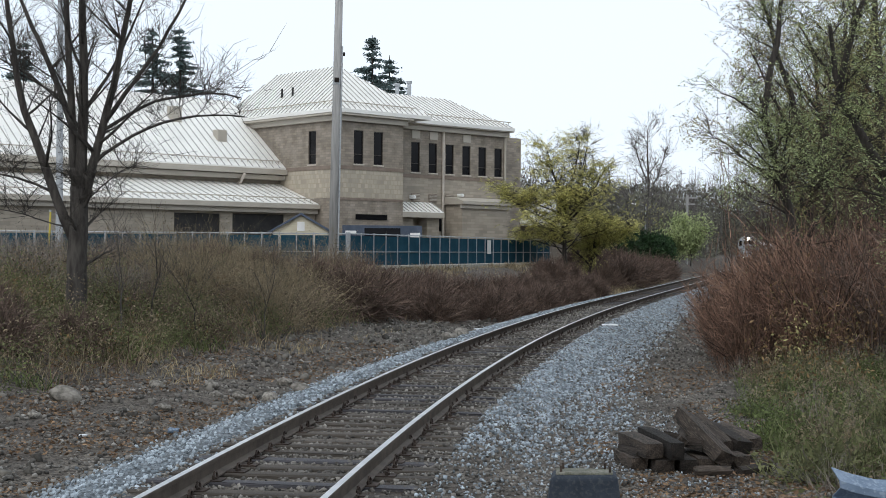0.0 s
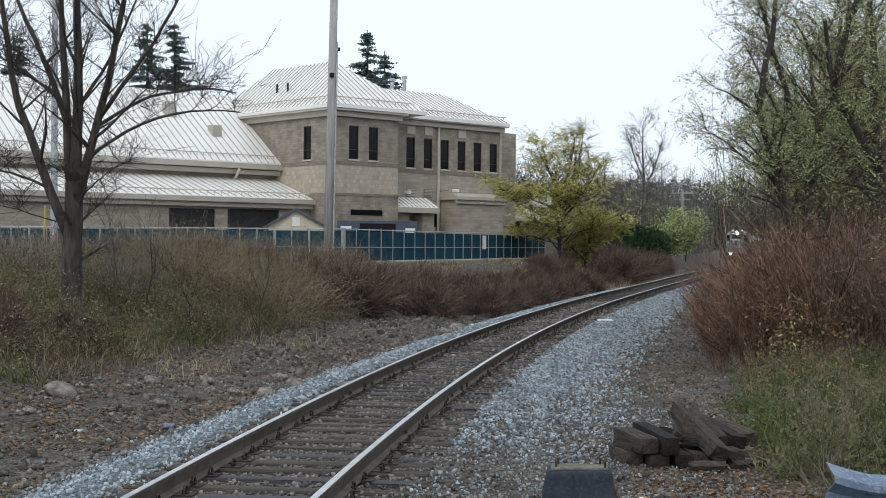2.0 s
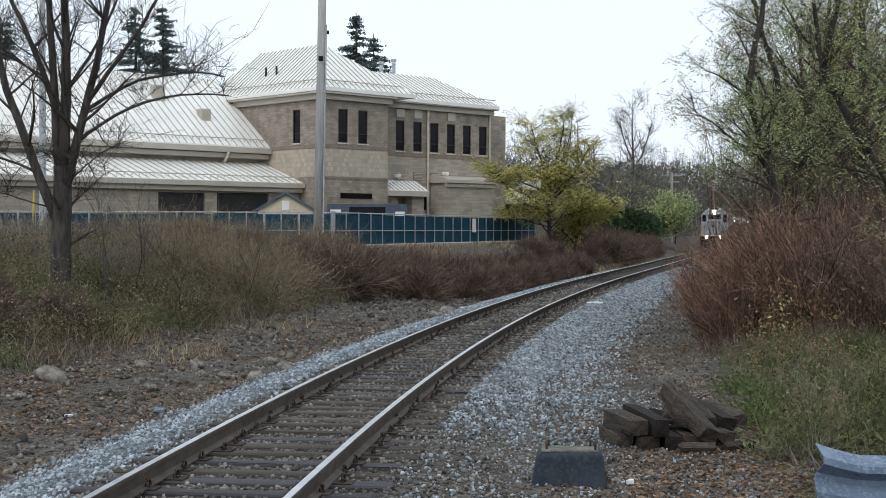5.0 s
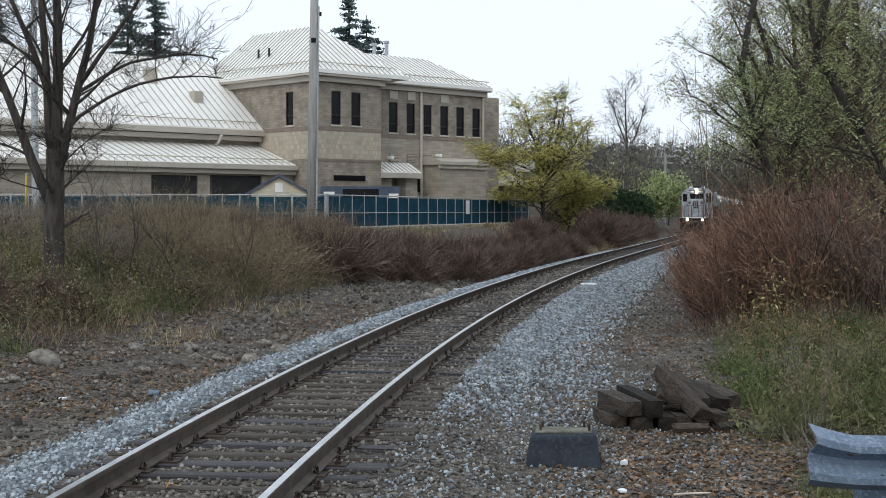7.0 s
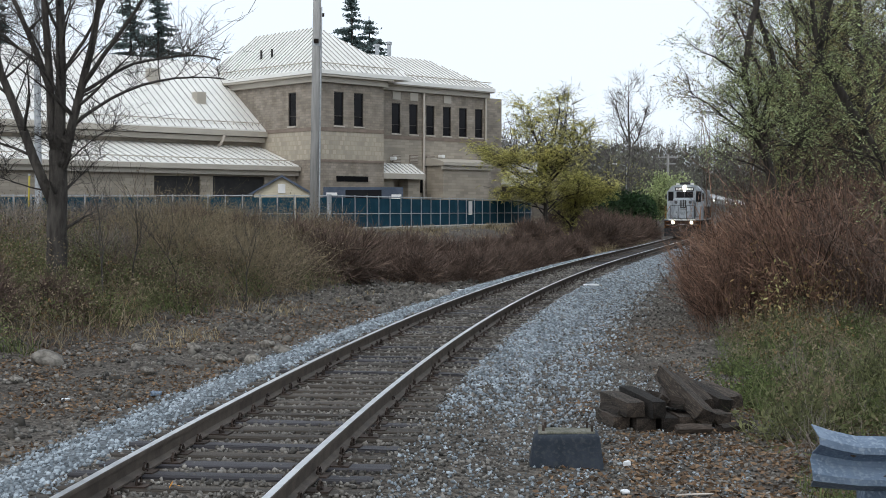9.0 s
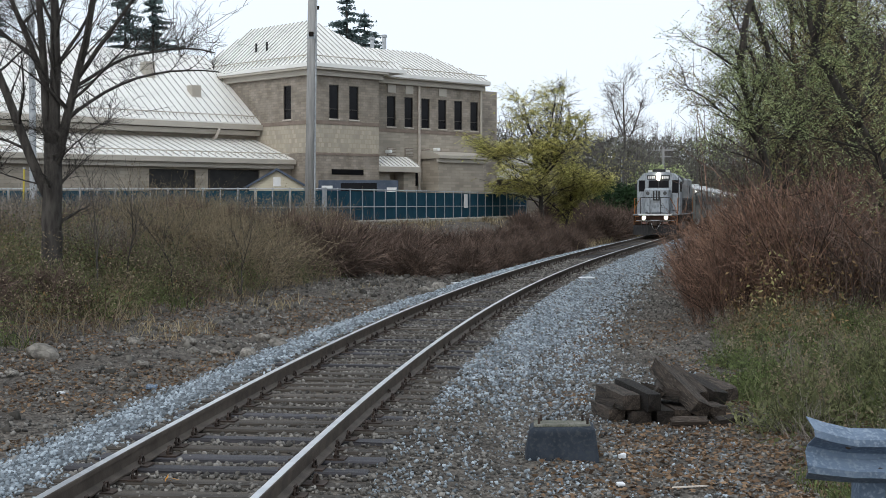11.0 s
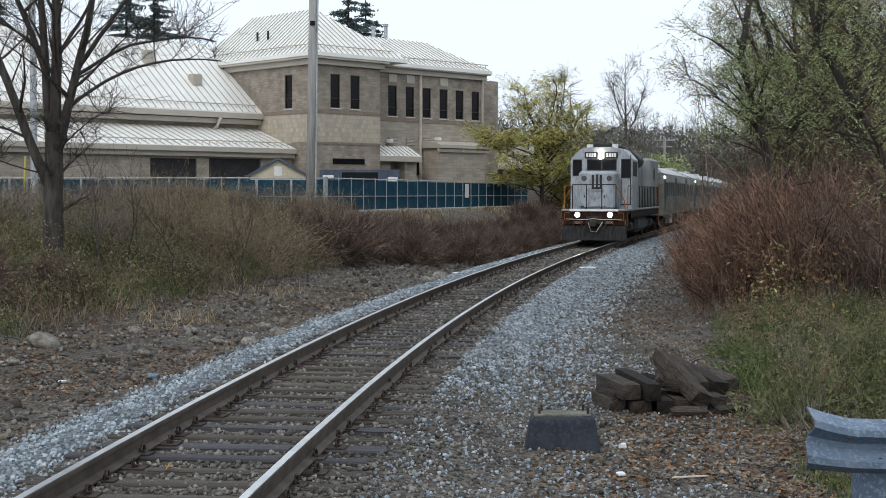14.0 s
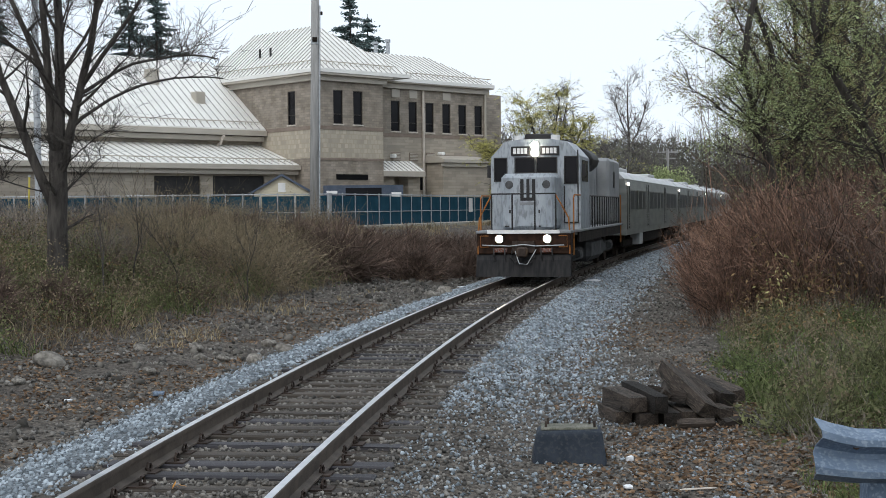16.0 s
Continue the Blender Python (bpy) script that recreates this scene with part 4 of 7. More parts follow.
    canopy = part("canopy", Geo().extrude([(0.1, 4.45), (0.1, 4.6), (1.45, 5.3), (1.45, 4.45)], 0, 5.65, 9.5), M["roof"], b, "cream canopy roof")
    sg = Geo()
    seams_on(sg, (5.65, 0.1, 4.6), (9.5, 0.1, 4.6), (9.5, 1.45, 5.3), (5.65, 1.45, 5.3), 0.4)
    part("seam", sg, M["seam"], canopy)["kind"] = "stuff"
    part("canopy_fascia", Geo().box(5.65, 9.5, 0.05, 0.097, 4.2, 4.56), M["fascia"], b)
    part("entrance_wall", Geo().box(5.7, 7.0, 0.5, 1.45, low, 4.4).box(8.3, 9.4, 0.5, 1.45, low, 4.4), M["block_wall"], b)
    part("door", Geo().box(7.2, 8.2, 1.40, 1.47, low, 3.6), M["frame"], b, "dark door")
    for x in (8.07, 9.71, 11.33):
        louvre = part("vent", Geo().box(x - 0.4, x + 0.4, 1.45, 1.49, 5.35, 5.92), M["red_band"], b, "brown louvre")
        for k in range(5):
            part("slat", Geo().box(x - 0.36, x + 0.36, 1.42, 1.447, 5.41 + k * 0.1, 5.46 + k * 0.1), M["fascia"], louvre)
    for q in ((7.7, 8.45, 1.44, 1.49, 9.7, 10.25), (9.36, 10.1, 1.44, 1.49, 9.7, 10.25), (12.6, 13.35, 1.44, 1.49, 9.7, 10.25)):
        part("panel", Geo().box(*q), M["fascia"], b)
    part("floodlight", Geo().bevel_box(7.45, 7.7, 0.95, 1.5, 5.5, 5.75, 0.06), M["white"], b, "white floodlight")
    part("floodlight", Geo().bevel_box(12.0, 12.3, 0.95, 1.5, 5.76, 6.0, 0.06), M["white"], b, "white floodlight")
    part("window", Geo().box(9.75, 10.5, 1.42, 1.48, 3.3, 4.2), M["dark_glass"], b)
    part("setback_wall", Geo().box(17.02, 20.2, 3.0, 11.0, low, 10.5), M["rough_wall"], b, "plain tan rear block")
    part("window", Geo().box(1.5, 4.2, -0.04, -0.003, 3.95, 4.3), M["dark_glass"], b)
    return b


build_civic()


# ---- fence with a blue windscreen ----
def build_fence():
    fence = thing("chain_link_fence", pose(0, 0, 0), "galvanised fence with dark blue windscreen cloth", "fence")
    runs = [((-27.0, 60.0), (-5.2, 62.0), 14), ((-5.2, 62.0), (5.9, 91.0), 11)]
    for (ax, ay), (bx, by), n in runs:
        a, b = Vector((ax, ay, 0)), Vector((bx, by, 0))
        ang = math.degrees(math.atan2(by - ay, bx - ax))
        step = (b - a).length / n
        for i in range(n):
            p = a.lerp(b, i / n)
            ob = part("windscreen", Geo().box(0.05, step - 0.05, -0.012, 0.0, 0.1, 1.6), M["screen"], fence)
            ob.matrix_basis = pose(p.x, p.y, BASE, 0, 0, ang)
            for z, r in ((1.68, 0.032), (0.85, 0.022), (0.12, 0.022)):
                rl = part("rail", Geo().tube([(0, -0.05, z), (step, -0.05, z)], r, 6), M["galv"], fence)
                rl.matrix_basis = pose(p.x, p.y, BASE, 0, 0, ang)
        for i in range(2 * n + 1):
            p = a.lerp(b, i / n / 2)
            po = part("post", Geo().tube([(0, 0, -0.5), (0, 0, 1.74)], 0.03 if i else 0.11, 8), M["galv"], fence)
            po.matrix_basis = pose(p.x, p.y - 0.08, BASE)
    part("sign", Geo().box(-0.3, 0.3, -0.02, 0, 0.75, 1.55), M["white"], fence, "small white notice").matrix_basis = pose(1.6, 79.6, BASE, 0, 0, 69)
    kerb = Geo().extrude([(-0.55, -0.6), (-0.5, 0.3), (-0.25, 0.34), (-0.2, -0.6)], 0, 0, 31.0)
    w = part("low_wall", kerb, M["concrete"], None, "")
    w.matrix_world = pose(-4.9, 61.6, BASE - 0.12, 0, 0, 69.0)
    tagged(w, "pale concrete kerb under the fence", "kerb", kind="structure")


build_fence()


def build_pole():
    p = thing("utility_pole", pose(-5.72, 60.0, 0, 0, 0.9, 0), "tall grey weathered timber utility pole", "utility pole")
    part("shaft", Geo().tube([(0, 0, 0.3), (0, 0, 7), (0, 0, 14.2)], [0.23, 0.2, 0.165], 14), M["pole"], p, smooth=True)
    part("band", Geo().tube([(0, 0, 9.3), (0, 0, 9.5)], 0.2, 14), M["galv"], p)
    part("bracket", Geo().box(0.15, 0.32, -0.05, 0.05, 10.6, 10.75).box(-0.1, 0.1, -0.25, -0.15, 9.4, 9.6), M["under"], p)
    part("conduit", Geo().tube([(0.22, -0.1, 0.3), (0.2, -0.08, 11)], 0.04, 6), M["galv"], p)


build_pole()


def build_shed():
    s = thing("garden_shed", pose(-8.8, 74.0, 1.0, 0, 0, 8), "small cream shed with a dark pitched roof", "shed")
    part("wall", Geo().extrude([(-1.5, 0), (1.5, 0), (1.5, 2.0), (0, 2.85), (-1.5, 2.0)], 1, 0, 2.6), M["shed"], s)
    part("roof", Geo().extrude([(-1.8, 1.82), (-1.8, 1.95), (0, 3.0), (1.8, 1.95), (1.8, 1.82), (0, 2.87)], 1, -0.2, 2.8), M["container"], s)
    part("vent", Geo().box(-0.2, 0.2, -0.04, -0.003, 2.0, 2.5), M["white"], s, "white louvre")
    c = thing("storage_container", pose(-6.6, 75.0, 1.0, 0, 0, 6), "slate-blue storage container behind the fence", "container")
    g = Geo().box(0, 4.4, 0, 2.2, 0, 2.35)
    part("body", g, M["container"], c)
    rib = Geo()
    for i in range(16):
        rib.box(0.1 + i * 0.27, 0.2 + i * 0.27, -0.04, -0.002, 0.1, 2.2)
    part("ribs", rib, M["container"], c)
    part("panel", Geo().box(1.2, 3.2, -0.05, -0.042, 1.6, 2.2), M["dark_glass"], c)
    part("label", Geo().box(0.15, 0.75, -0.06, -0.042, 1.9, 2.05), M["white"], c)
    part("label", Geo().box(3.75, 4.3, -0.06, -0.042, 1.7, 1.95), M["white"], c)


build_shed()


# ---- near things ----
def build_block():
    b = thing("concrete_block", pose(1.18, 12.9, -0.42, 0, 0, -4), "tapered concrete footing painted blue-black with a bare pitted top", "concrete block")
    g = Geo()
    g.add([(-0.36, -0.2, -0.05), (0.36, -0.2, -0.05), (0.38, 0.25, -0.05), (-0.38, 0.25, -0.05), (-0.31, -0.14, 0.34), (0.31, -0.14, 0.36), (0.30, 0.2, 0.37), (-0.3, 0.2, 0.36)],
          [(3, 2, 1, 0), (4, 5, 6, 7), (0, 1, 5, 4), (1, 2, 6, 5), (2, 3, 7, 6), (3, 0, 4, 7)])
    body = part("body", g, M["block_paint"], b)
    md = body.modifiers.new("bevel", "BEVEL")
    md.width, md.segments = 0.05, 4
    part("top", Geo().bevel_box(-0.27, 0.27, -0.1, 0.17, 0.34, 0.372, 0.01), M["mossy"], b, "bare mossy concrete top")
    for x, y in ((-0.2, 0.12), (-0.22, -0.07), (0.24, -0.06), (0.2, 0.14)):
        part("bolt", Geo().tube([(x, y, 0.36), (x, y, 0.43)], 0.012, 6), M["clip"], b)


build_block()


def worn_baulk(length, w, h, seed):
    """A baulk with rotted, splintered ends and checks along its faces."""
    g, n = Geo(), 12
    ring = [(-1, -1), (-0.35, -1), (0.35, -1), (1, -1), (1, -0.3), (1, 0.35), (1, 1), (0.4, 1), (-0.3, 1), (-1, 1), (-1, 0.35), (-1, -0.3)]
    k = len(ring)
    for i in range(n + 1):
        f = i / n
        rot = 1 - 0.05 * max(0, 1 - f * 8) - 0.09 * max(0, 1 - (1 - f) * 7)
        for j, (a, b) in enumerate(ring):
            soft = 0.98 if abs(a) == 1 and abs(b) == 1 else 1.0
            q = noise.noise((f * length * 3.0, j * 1.7, seed)) * 0.05 + noise.noise((f * length * 11, j * 3.3, seed + 5)) * 0.045
            end = 0.06 * noise.noise((j * 2.1, seed, i * 0.1)) if i in (0, n) else 0
            g.v.append((f * length + end, a * w / 2 * soft * (rot + q), b * h / 2 * soft * (rot + q)))
    for i in range(n):
        for j in range(k):
            a, b = i * k + j, i * k + (j + 1) % k
            g.f.append((a, b, b + k, a + k))
    g.f.append(tuple(range(k))[::-1])
    g.f.append(tuple(n * k + j for j in range(k)))
    return g


def build_timbers():
    def beam(name, p, q, w=0.2, h=0.17, roll=0, end=True):
        p, q = Vector(p), Vector(q)
        d = q - p
        m = Matrix.Translation(p) @ d.to_track_quat("X", "Z").to_matrix().to_4x4() @ pose(0, 0, 0, roll)
        g = worn_baulk(d.length, w, h, abs(p.x * 13.7 + p.y * 3.1))
        ob = part(name, g, M["rotten"], None)
        ob.matrix_world = m
        tagged(ob, "old broken railway sleeper in a heap", "timber", "discarded sleepers")

    def at(x, y, z):
        return (x, y, -0.4 + z)

    beam("old_sleeper", at(1.98, 15.0, 0.08), at(1.86, 15.7, 0.08))
    beam("old_sleeper", at(2.24, 14.85, 0.08), at(2.12, 15.6, 0.08), 0.22)
    beam("old_sleeper", at(2.5, 14.9, 0.08), at(2.42, 15.6, 0.08))
    beam("old_sleeper", at(2.72, 15.0, 0.08), at(2.66, 15.8, 0.08))
    beam("old_sleeper", at(2.12, 14.85, 0.26), at(1.93, 15.75, 0.27), 0.22)
    beam("old_sleeper", at(2.36, 14.75, 0.27), at(2.14, 15.9, 0.3), 0.16, 0.2)
    beam("old_sleeper", at(2.92, 14.95, 0.16), at(2.6, 15.9, 0.52), 0.24, 0.17, 25)
    beam("old_sleeper", at(3.0, 15.5, 0.2), at(2.78, 16.3, 0.42), 0.24, 0.17, -10)
    beam("old_sleeper", at(3.25, 15.6, 0.2), at(2.95, 16.4, 0.34), 0.22, 0.16, 8)
    beam("old_sleeper", at(2.75, 15.2, 0.26), at(2.4, 15.7, 0.3), 0.16, 0.13, 15)
    beam("old_sleeper", at(3.15, 15.2, 0.08), at(3.0, 15.9, 0.08))
    beam("old_sleeper", at(3.42, 15.75, 0.22), at(3.12, 16.5, 0.3), 0.2, 0.15, -6)
    beam("old_sleeper", at(2.55, 14.72, 0.06), at(2.95, 14.82, 0.05), 0.1, 0.09, 30)
    beam("old_sleeper", at(3.05, 14.8, 0.05), at(3.4, 15.0, 0.07), 0.12, 0.08, 12)
    beam("old_sleeper", at(2.5, 15.3, 0.3), at(2.62, 15.9, 0.36), 0.11, 0.1, 40)
    beam("old_sleeper", at(2.0, 15.05, 0.2), at(1.85, 15.6, 0.17), 0.1, 0.1, 20)


build_timbers()


def build_guardrail():
    g = thing("guardrail", pose(2.07, 7.6, -0.065), "bent end of a weathered galvanised W-beam guardrail", "guardrail")
    prof = [(0.01, 0.31), (-0.01, 0.3), (-0.1, 0.262), (-0.105, 0.225), (-0.005, 0.17), (-0.005, 0.14), (-0.105, 0.085), (-0.1, 0.048), (-0.01, 0.01), (0.01, 0.0)]
    verts, faces = [], []
    n = len(prof)
    xs = [0.0, 0.03, 0.1, 0.25, 0.5, 1.0, 2.5, 4.0]
    for i, x in enumerate(xs):
        tear = max(0, 1 - x / 0.2)
        for y, z in prof:
            verts.append((x - 0.02 * math.sin(z * 20) * tear, y - 0.02 * tear, 0.54 + z * (1 + 0.14 * tear) - 0.05 * (x - 0.1) * 0.5 + 0.02 * tear))
    for i in range(len(xs) - 1):
        for j in range(n - 1):
            a = i * n + j
            faces.append((a, a + 1, a + 1 + n, a + n))
    rail = part("w_beam", Geo().add(verts, faces), M["guard"], g)
    so = rail.modifiers.new("sheet", "SOLIDIFY")
    so.thickness = 0.006
    part("post", Geo().bevel_box(0.32, 0.47, 0.03, 0.2, -0.7, 0.6, 0.01), M["guard"], g, "steel post")
    for z in (0.78, 0.62):
        part("bolt", Geo().tube([(0.4, -0.08, z), (0.4, -0.05, z)], 0.018, 8), M["clip"], g)
    part("bolt", Geo().tube([(0.22, -0.08, 0.76), (0.22, -0.05, 0.76)], 0.02, 8), M["clip"], g)


build_guardrail()


def rock_mesh(seed, material):
    bm = bmesh.new()
    bmesh.ops.create_icosphere(bm, subdivisions=3, radius=1)
    for v in bm.verts:
        n = v.co.normalized()
        f = 0.85 + 0.35 * noise.noise(n * 1.1 + Vector((seed * 7.3, 0, 0))) + 0.12 * noise.noise(n * 3 + Vector((0, seed * 3.1, 0)))
        v.co = n * f
        v.co.z *= 0.62
    me = bpy.data.meshes.new("boulder")
    bm.to_mesh(me)
    bm.free()
    me.materials.append(material)
    me.polygons.foreach_set("use_smooth", [True] * len(me.polygons))
    return me


ROCKS = [rock_mesh(i, M["boulder"]) for i in range(5)]
for i, (x, y, s) in enumerate([(-6.2, 21.2, 0.3), (-6.9, 18.4, 0.22), (-3.15, 22.4, 0.2), (-3.3, 25.4, 0.18), (-3.75, 22.9, 0.16), (-2.75, 23.2, 0.2), (-1.5, 34.0, 0.2), (0.0, 36.5, 0.3),
                               (-0.3, 35.0, 0.26), (-4.4, 24.0, 0.18), (-5.3, 23.5, 0.16), (-4.2, 23.2, 0.13), (2.2, 17.9, 0.09), (-4.6, 21.0, 0.14), (-6.0, 19.0, 0.12)]):
    ob = new("boulder", ROCKS[i % 5])
    ob.matrix_world = pose(x, y, ground_z(x, y) + 0.32 * s, 0, 0, i * 67) @ Matrix.Diagonal((s, s * 0.8, s * 0.95, 1))
    tagged(ob, "rounded pale grey-brown boulder in the ditch", "boulder", "boulders along the ditch")


# ---- plants ----
def bush_mesh(name, n, radius, height, thick, material, lean=0.5, twigs=2, leafy=None):
    """An upright thicket of curved stems with side twigs."""
    a, r = RNG.random(n) * 2 * math.pi, np.sqrt(RNG.random(n)) * radius * 0.55
    base = np.stack([np.cos(a) * r, np.sin(a) * r, np.full(n, -0.15)], 1)
    h = height * (0.55 + 0.45 * RNG.random(n))
    out = lean * (0.3 + RNG.random(n)) * radius
    tip = base + np.stack([np.cos(a) * out + RNG.normal(0, 0.12, n), np.sin(a) * out + RNG.normal(0, 0.12, n), h], 1)
    sets = [stems(base, tip, np.full(n, thick), 0.05)]
    for k in range(twigs):
        t = 0.35 + 0.55 * RNG.random((n, 1))
        b0 = base + (tip - base) * t
        d = RNG.normal(0, 1, (n, 3)) * 0.35
        d[:, 2] = np.abs(d[:, 2]) + 0.45
        sets.append(strips(b0, b0 + d * height * 0.28, np.full(n, thick * 0.75)))
    v, f = join(*sets)
    return np_mesh(name, v, f, material)


def dome_mesh(name, n, radius, thick, material):
    """A rounded shrub: stems from the middle out to a dome, with twigs at their ends."""
    u = RNG.normal(0, 1, (n, 3))
    u[:, 2] = np.abs(u[:, 2]) * 0.9 + 0.05
    u /= np.linalg.norm(u, axis=1, keepdims=True)
    base = np.stack([RNG.normal(0, 0.22 * radius, n), RNG.normal(0, 0.22 * radius, n), np.full(n, -0.1)], 1)
    tip = u * radius * (0.75 + 0.3 * RNG.random((n, 1))) * [1, 1, 1.05]
    sets = [strips(base, tip, np.full(n, thick * 1.3))]
    for k in range(6):
        t = 0.45 + 0.5 * RNG.random((n, 1))
        b0 = base + (tip - base) * t
        e = u * 0.7 + RNG.normal(0, 0.55, (n, 3))
        sets.append(strips(b0, b0 + e * radius * 0.3, np.full(n, thick)))
    v, f = join(*sets)
    return np_mesh(name, v, f, material)


def leafy_dome(name, n, radius, thick, material, leaf, n_leaf):
    """A weed clump: a loose dome of stems with small leaves on its outer half, taller than wide in places."""
    u = RNG.normal(0, 1, (n, 3))
    u[:, 2] = np.abs(u[:, 2]) * 0.9 + 0.05
    u /= np.linalg.norm(u, axis=1, keepdims=True)
    base = np.stack([RNG.normal(0, 0.3 * radius, n), RNG.normal(0, 0.3 * radius, n), np.full(n, -0.1)], 1)
    tip = u * radius * (0.55 + 0.6 * RNG.random((n, 1)) ** 2) + base * [0.6, 0.6, 0]
    sets = [strips(base, tip, np.full(n, thick), 0.12)]
    for k in range(3):
        b0 = base + (tip - base) * (0.4 + 0.55 * RNG.random((n, 1)))
        sets.append(strips(b0, b0 + (u * 0.6 + RNG.normal(0, 0.6, (n, 3))) * radius * 0.22, np.full(n, thick * 0.7)))
    i = RNG.integers(0, n, n_leaf)
    c = base[i] + (tip - base)[i] * (0.35 + 0.7 * RNG.random((n_leaf, 1))) + RNG.normal(0, 0.07 * radius, (n_leaf, 3))
    sets.append(leaves(c, leaf * (0.5 + RNG.random(n_leaf))))
    v, f = join(*sets)
    return np_mesh(name, v, f, material)


def place(mesh, name, spots, label, category, group, scale=(0.8, 1.2)):
    r = random.Random(len(spots) * 7 + len(label))
    for x, y in spots:
        s = r.uniform(*scale)
        ob = new(name, mesh if not isinstance(mesh, list) else r.choice(mesh))
        ob.matrix_world = pose(x, y, ground_z(x, y), 0, 0, r.uniform(0, 360)) @ Matrix.Diagonal((s, s, s * r.uniform(0.85, 1.15), 1))
        tagged(ob, label, category, group)


def spread(n, v0, v1, y0, y1, seed, bias=1.0):
    r = random.Random(seed)
    out = []
    for i in range(n):
        y = y0 + (y1 - y0) * r.random() ** bias
        v = r.uniform(v0, v1)
        out.append((track_x(y) + v * math.hypot(1, track_slope(y)), y))
    return out


def thicket_mesh(name, n, radius, height, thick, material, twigs=7):
    """Stems that fan out from a small stool and arch over, with short side shoots along their upper halves."""
    a, r = RNG.random(n) * 2 * math.pi, np.sqrt(RNG.random(n)) * radius * 0.4
    side = np.stack([np.cos(a), np.sin(a), np.zeros(n)], 1)
    base = side * r[:, None] + [0, 0, -0.15]
    h = height * (0.45 + 0.55 * RNG.random(n))
    out = radius * RNG.random(n) ** 0.8
    mid = base + side * (out * 0.38)[:, None] + np.stack([RNG.normal(0, 0.08, n), RNG.normal(0, 0.08, n), h * 0.58], 1)
    tip = base + side * out[:, None] + np.stack([RNG.normal(0, 0.16, n), RNG.normal(0, 0.16, n), h], 1)
    sets = [stems(base, mid, np.full(n, thick), 0.05, 3, 3, 0.8), strips(mid, tip, np.full(n, thick * 0.9), 0.05)]
    for k in range(twigs):
        t = RNG.random((n, 1))
        b0 = np.where(RNG.random((n, 1)) < 0.35, base + (mid - base) * (0.4 + 0.6 * t), mid + (tip - mid) * t)
        d = side * 0.35 + RNG.normal(0, 1, (n, 3)) * [0.45, 0.45, 0.3] + [0, 0, 0.6]
        ln = height * (0.1 + 0.16 * RNG.random((n, 1)))
        sets.append(strips(b0, b0 + d * ln, np.full(n, thick * 0.62), 0.1))
        b1 = b0 + d * ln * 0.5
        d2 = d + RNG.normal(0, 0.5, (n, 3))
        sets.append(strips(b1, b1 + d2 * ln * 0.6, np.full(n, thick * 0.5), 0.1))
    v, f = join(*sets)
    return np_mesh(name, v, f, material)


RED = [thicket_mesh("red_shrub", 120, 1.5, 2.9, 0.012, M["twig_red"], 6) for _ in range(3)]
PALE = [thicket_mesh("grey_stem_shrub", 46, 1.3, 2.7, 0.011, M["twig"], 5) for _ in range(2)]
BROWN = [dome_mesh("brown_shrub", 520, 1.25, 0.008, M["twig"]) for _ in range(3)]
GREY = [bush_mesh("grey_shrub", 80, 1.0, 1.5, 0.008, M["twig_grey"], 0.6, 3) for _ in range(2)]


def thicket_spots(n, x0, x1, y0, y1, seed):
    r = random.Random(seed)
    return [(r.uniform(x0, x1) + 0.17 * (y - 30), y) for y in (r.uniform(y0, y1) for _ in range(n))]


place(RED, "red_shrub", thicket_spots(12, 6.0, 6.7, 26.5, 33.0, 1), "dense thicket of leafless reddish-brown stems arching over the gravel", "shrub", "red thicket beside the track", (0.58, 0.74))
place(RED, "red_shrub", thicket_spots(5, 6.9, 7.4, 28, 33, 8), "dense thicket of leafless reddish-brown stems arching over the gravel", "shrub", "red thicket beside the track", (0.84, 0.95))
place(RED, "red_shrub", thicket_spots(22, 7.6, 11.0, 26, 35, 2), "dense thicket of leafless reddish-brown stems", "shrub", "red thicket beside the track", (0.9, 1.1))
place(RED, "red_shrub", thicket_spots(14, 8.2, 12.0, 36, 56, 3), "dense thicket of leafless reddish-brown stems", "shrub", "red thicket beside the track", (0.9, 1.15))
place(PALE, "grey_stem_shrub", thicket_spots(10, 8.4, 11.2, 24.5, 30, 4), "bare grey-brown stems among the red thicket", "shrub", "red thicket beside the track", (0.85, 1.15))
place(GREY, "grey_shrub", spread(26, -19, -12.5, 40, 56, 33), "thin grey leafless brush below the fence", "shrub", "brush on the bank", (0.8, 1.2))
OLIVE = [leafy_dome("weed_clump", 110, 0.75, 0.006, M["weed_olive"], 0.03, 900) for _ in range(3)]
TAN = [leafy_dome("weed_clump", 130, 0.75, 0.006, M["weed"], 0.026, 700) for _ in range(3)]
place(OLIVE, "weed_clump", spread(34, -12.5, -6.6, 23, 44, 51), "bushy olive-green weed clump on the bank", "weed", "weed clumps on the bank", (0.5, 1.15))
place(TAN, "weed_clump", spread(30, -13.5, -6.8, 23, 50, 52), "bushy dry brown weed clump on the bank", "weed", "weed clumps on the bank", (0.5, 1.2))
GREEN = [leafy_dome("weed_clump", 90, 0.65, 0.005, M["green_weed"], 0.026, 900) for _ in range(3)]
STALK = [bush_mesh("dead_weed", 40, 0.7, 0.85, 0.004, M["twig_grey"], 0.9, 5) for _ in range(2)]
place(GREEN, "weed_clump", spread(30, 4.9, 8.6, 12.5, 25, 61), "bushy green weed clump beside the gravel", "weed", "weeds beside the gravel", (0.5, 1.1))
place(OLIVE, "weed_clump", spread(34, 5.3, 9.0, 13, 27, 62), "bushy olive-green weed clump beside the gravel", "weed", "weeds beside the gravel", (0.6, 1.35))
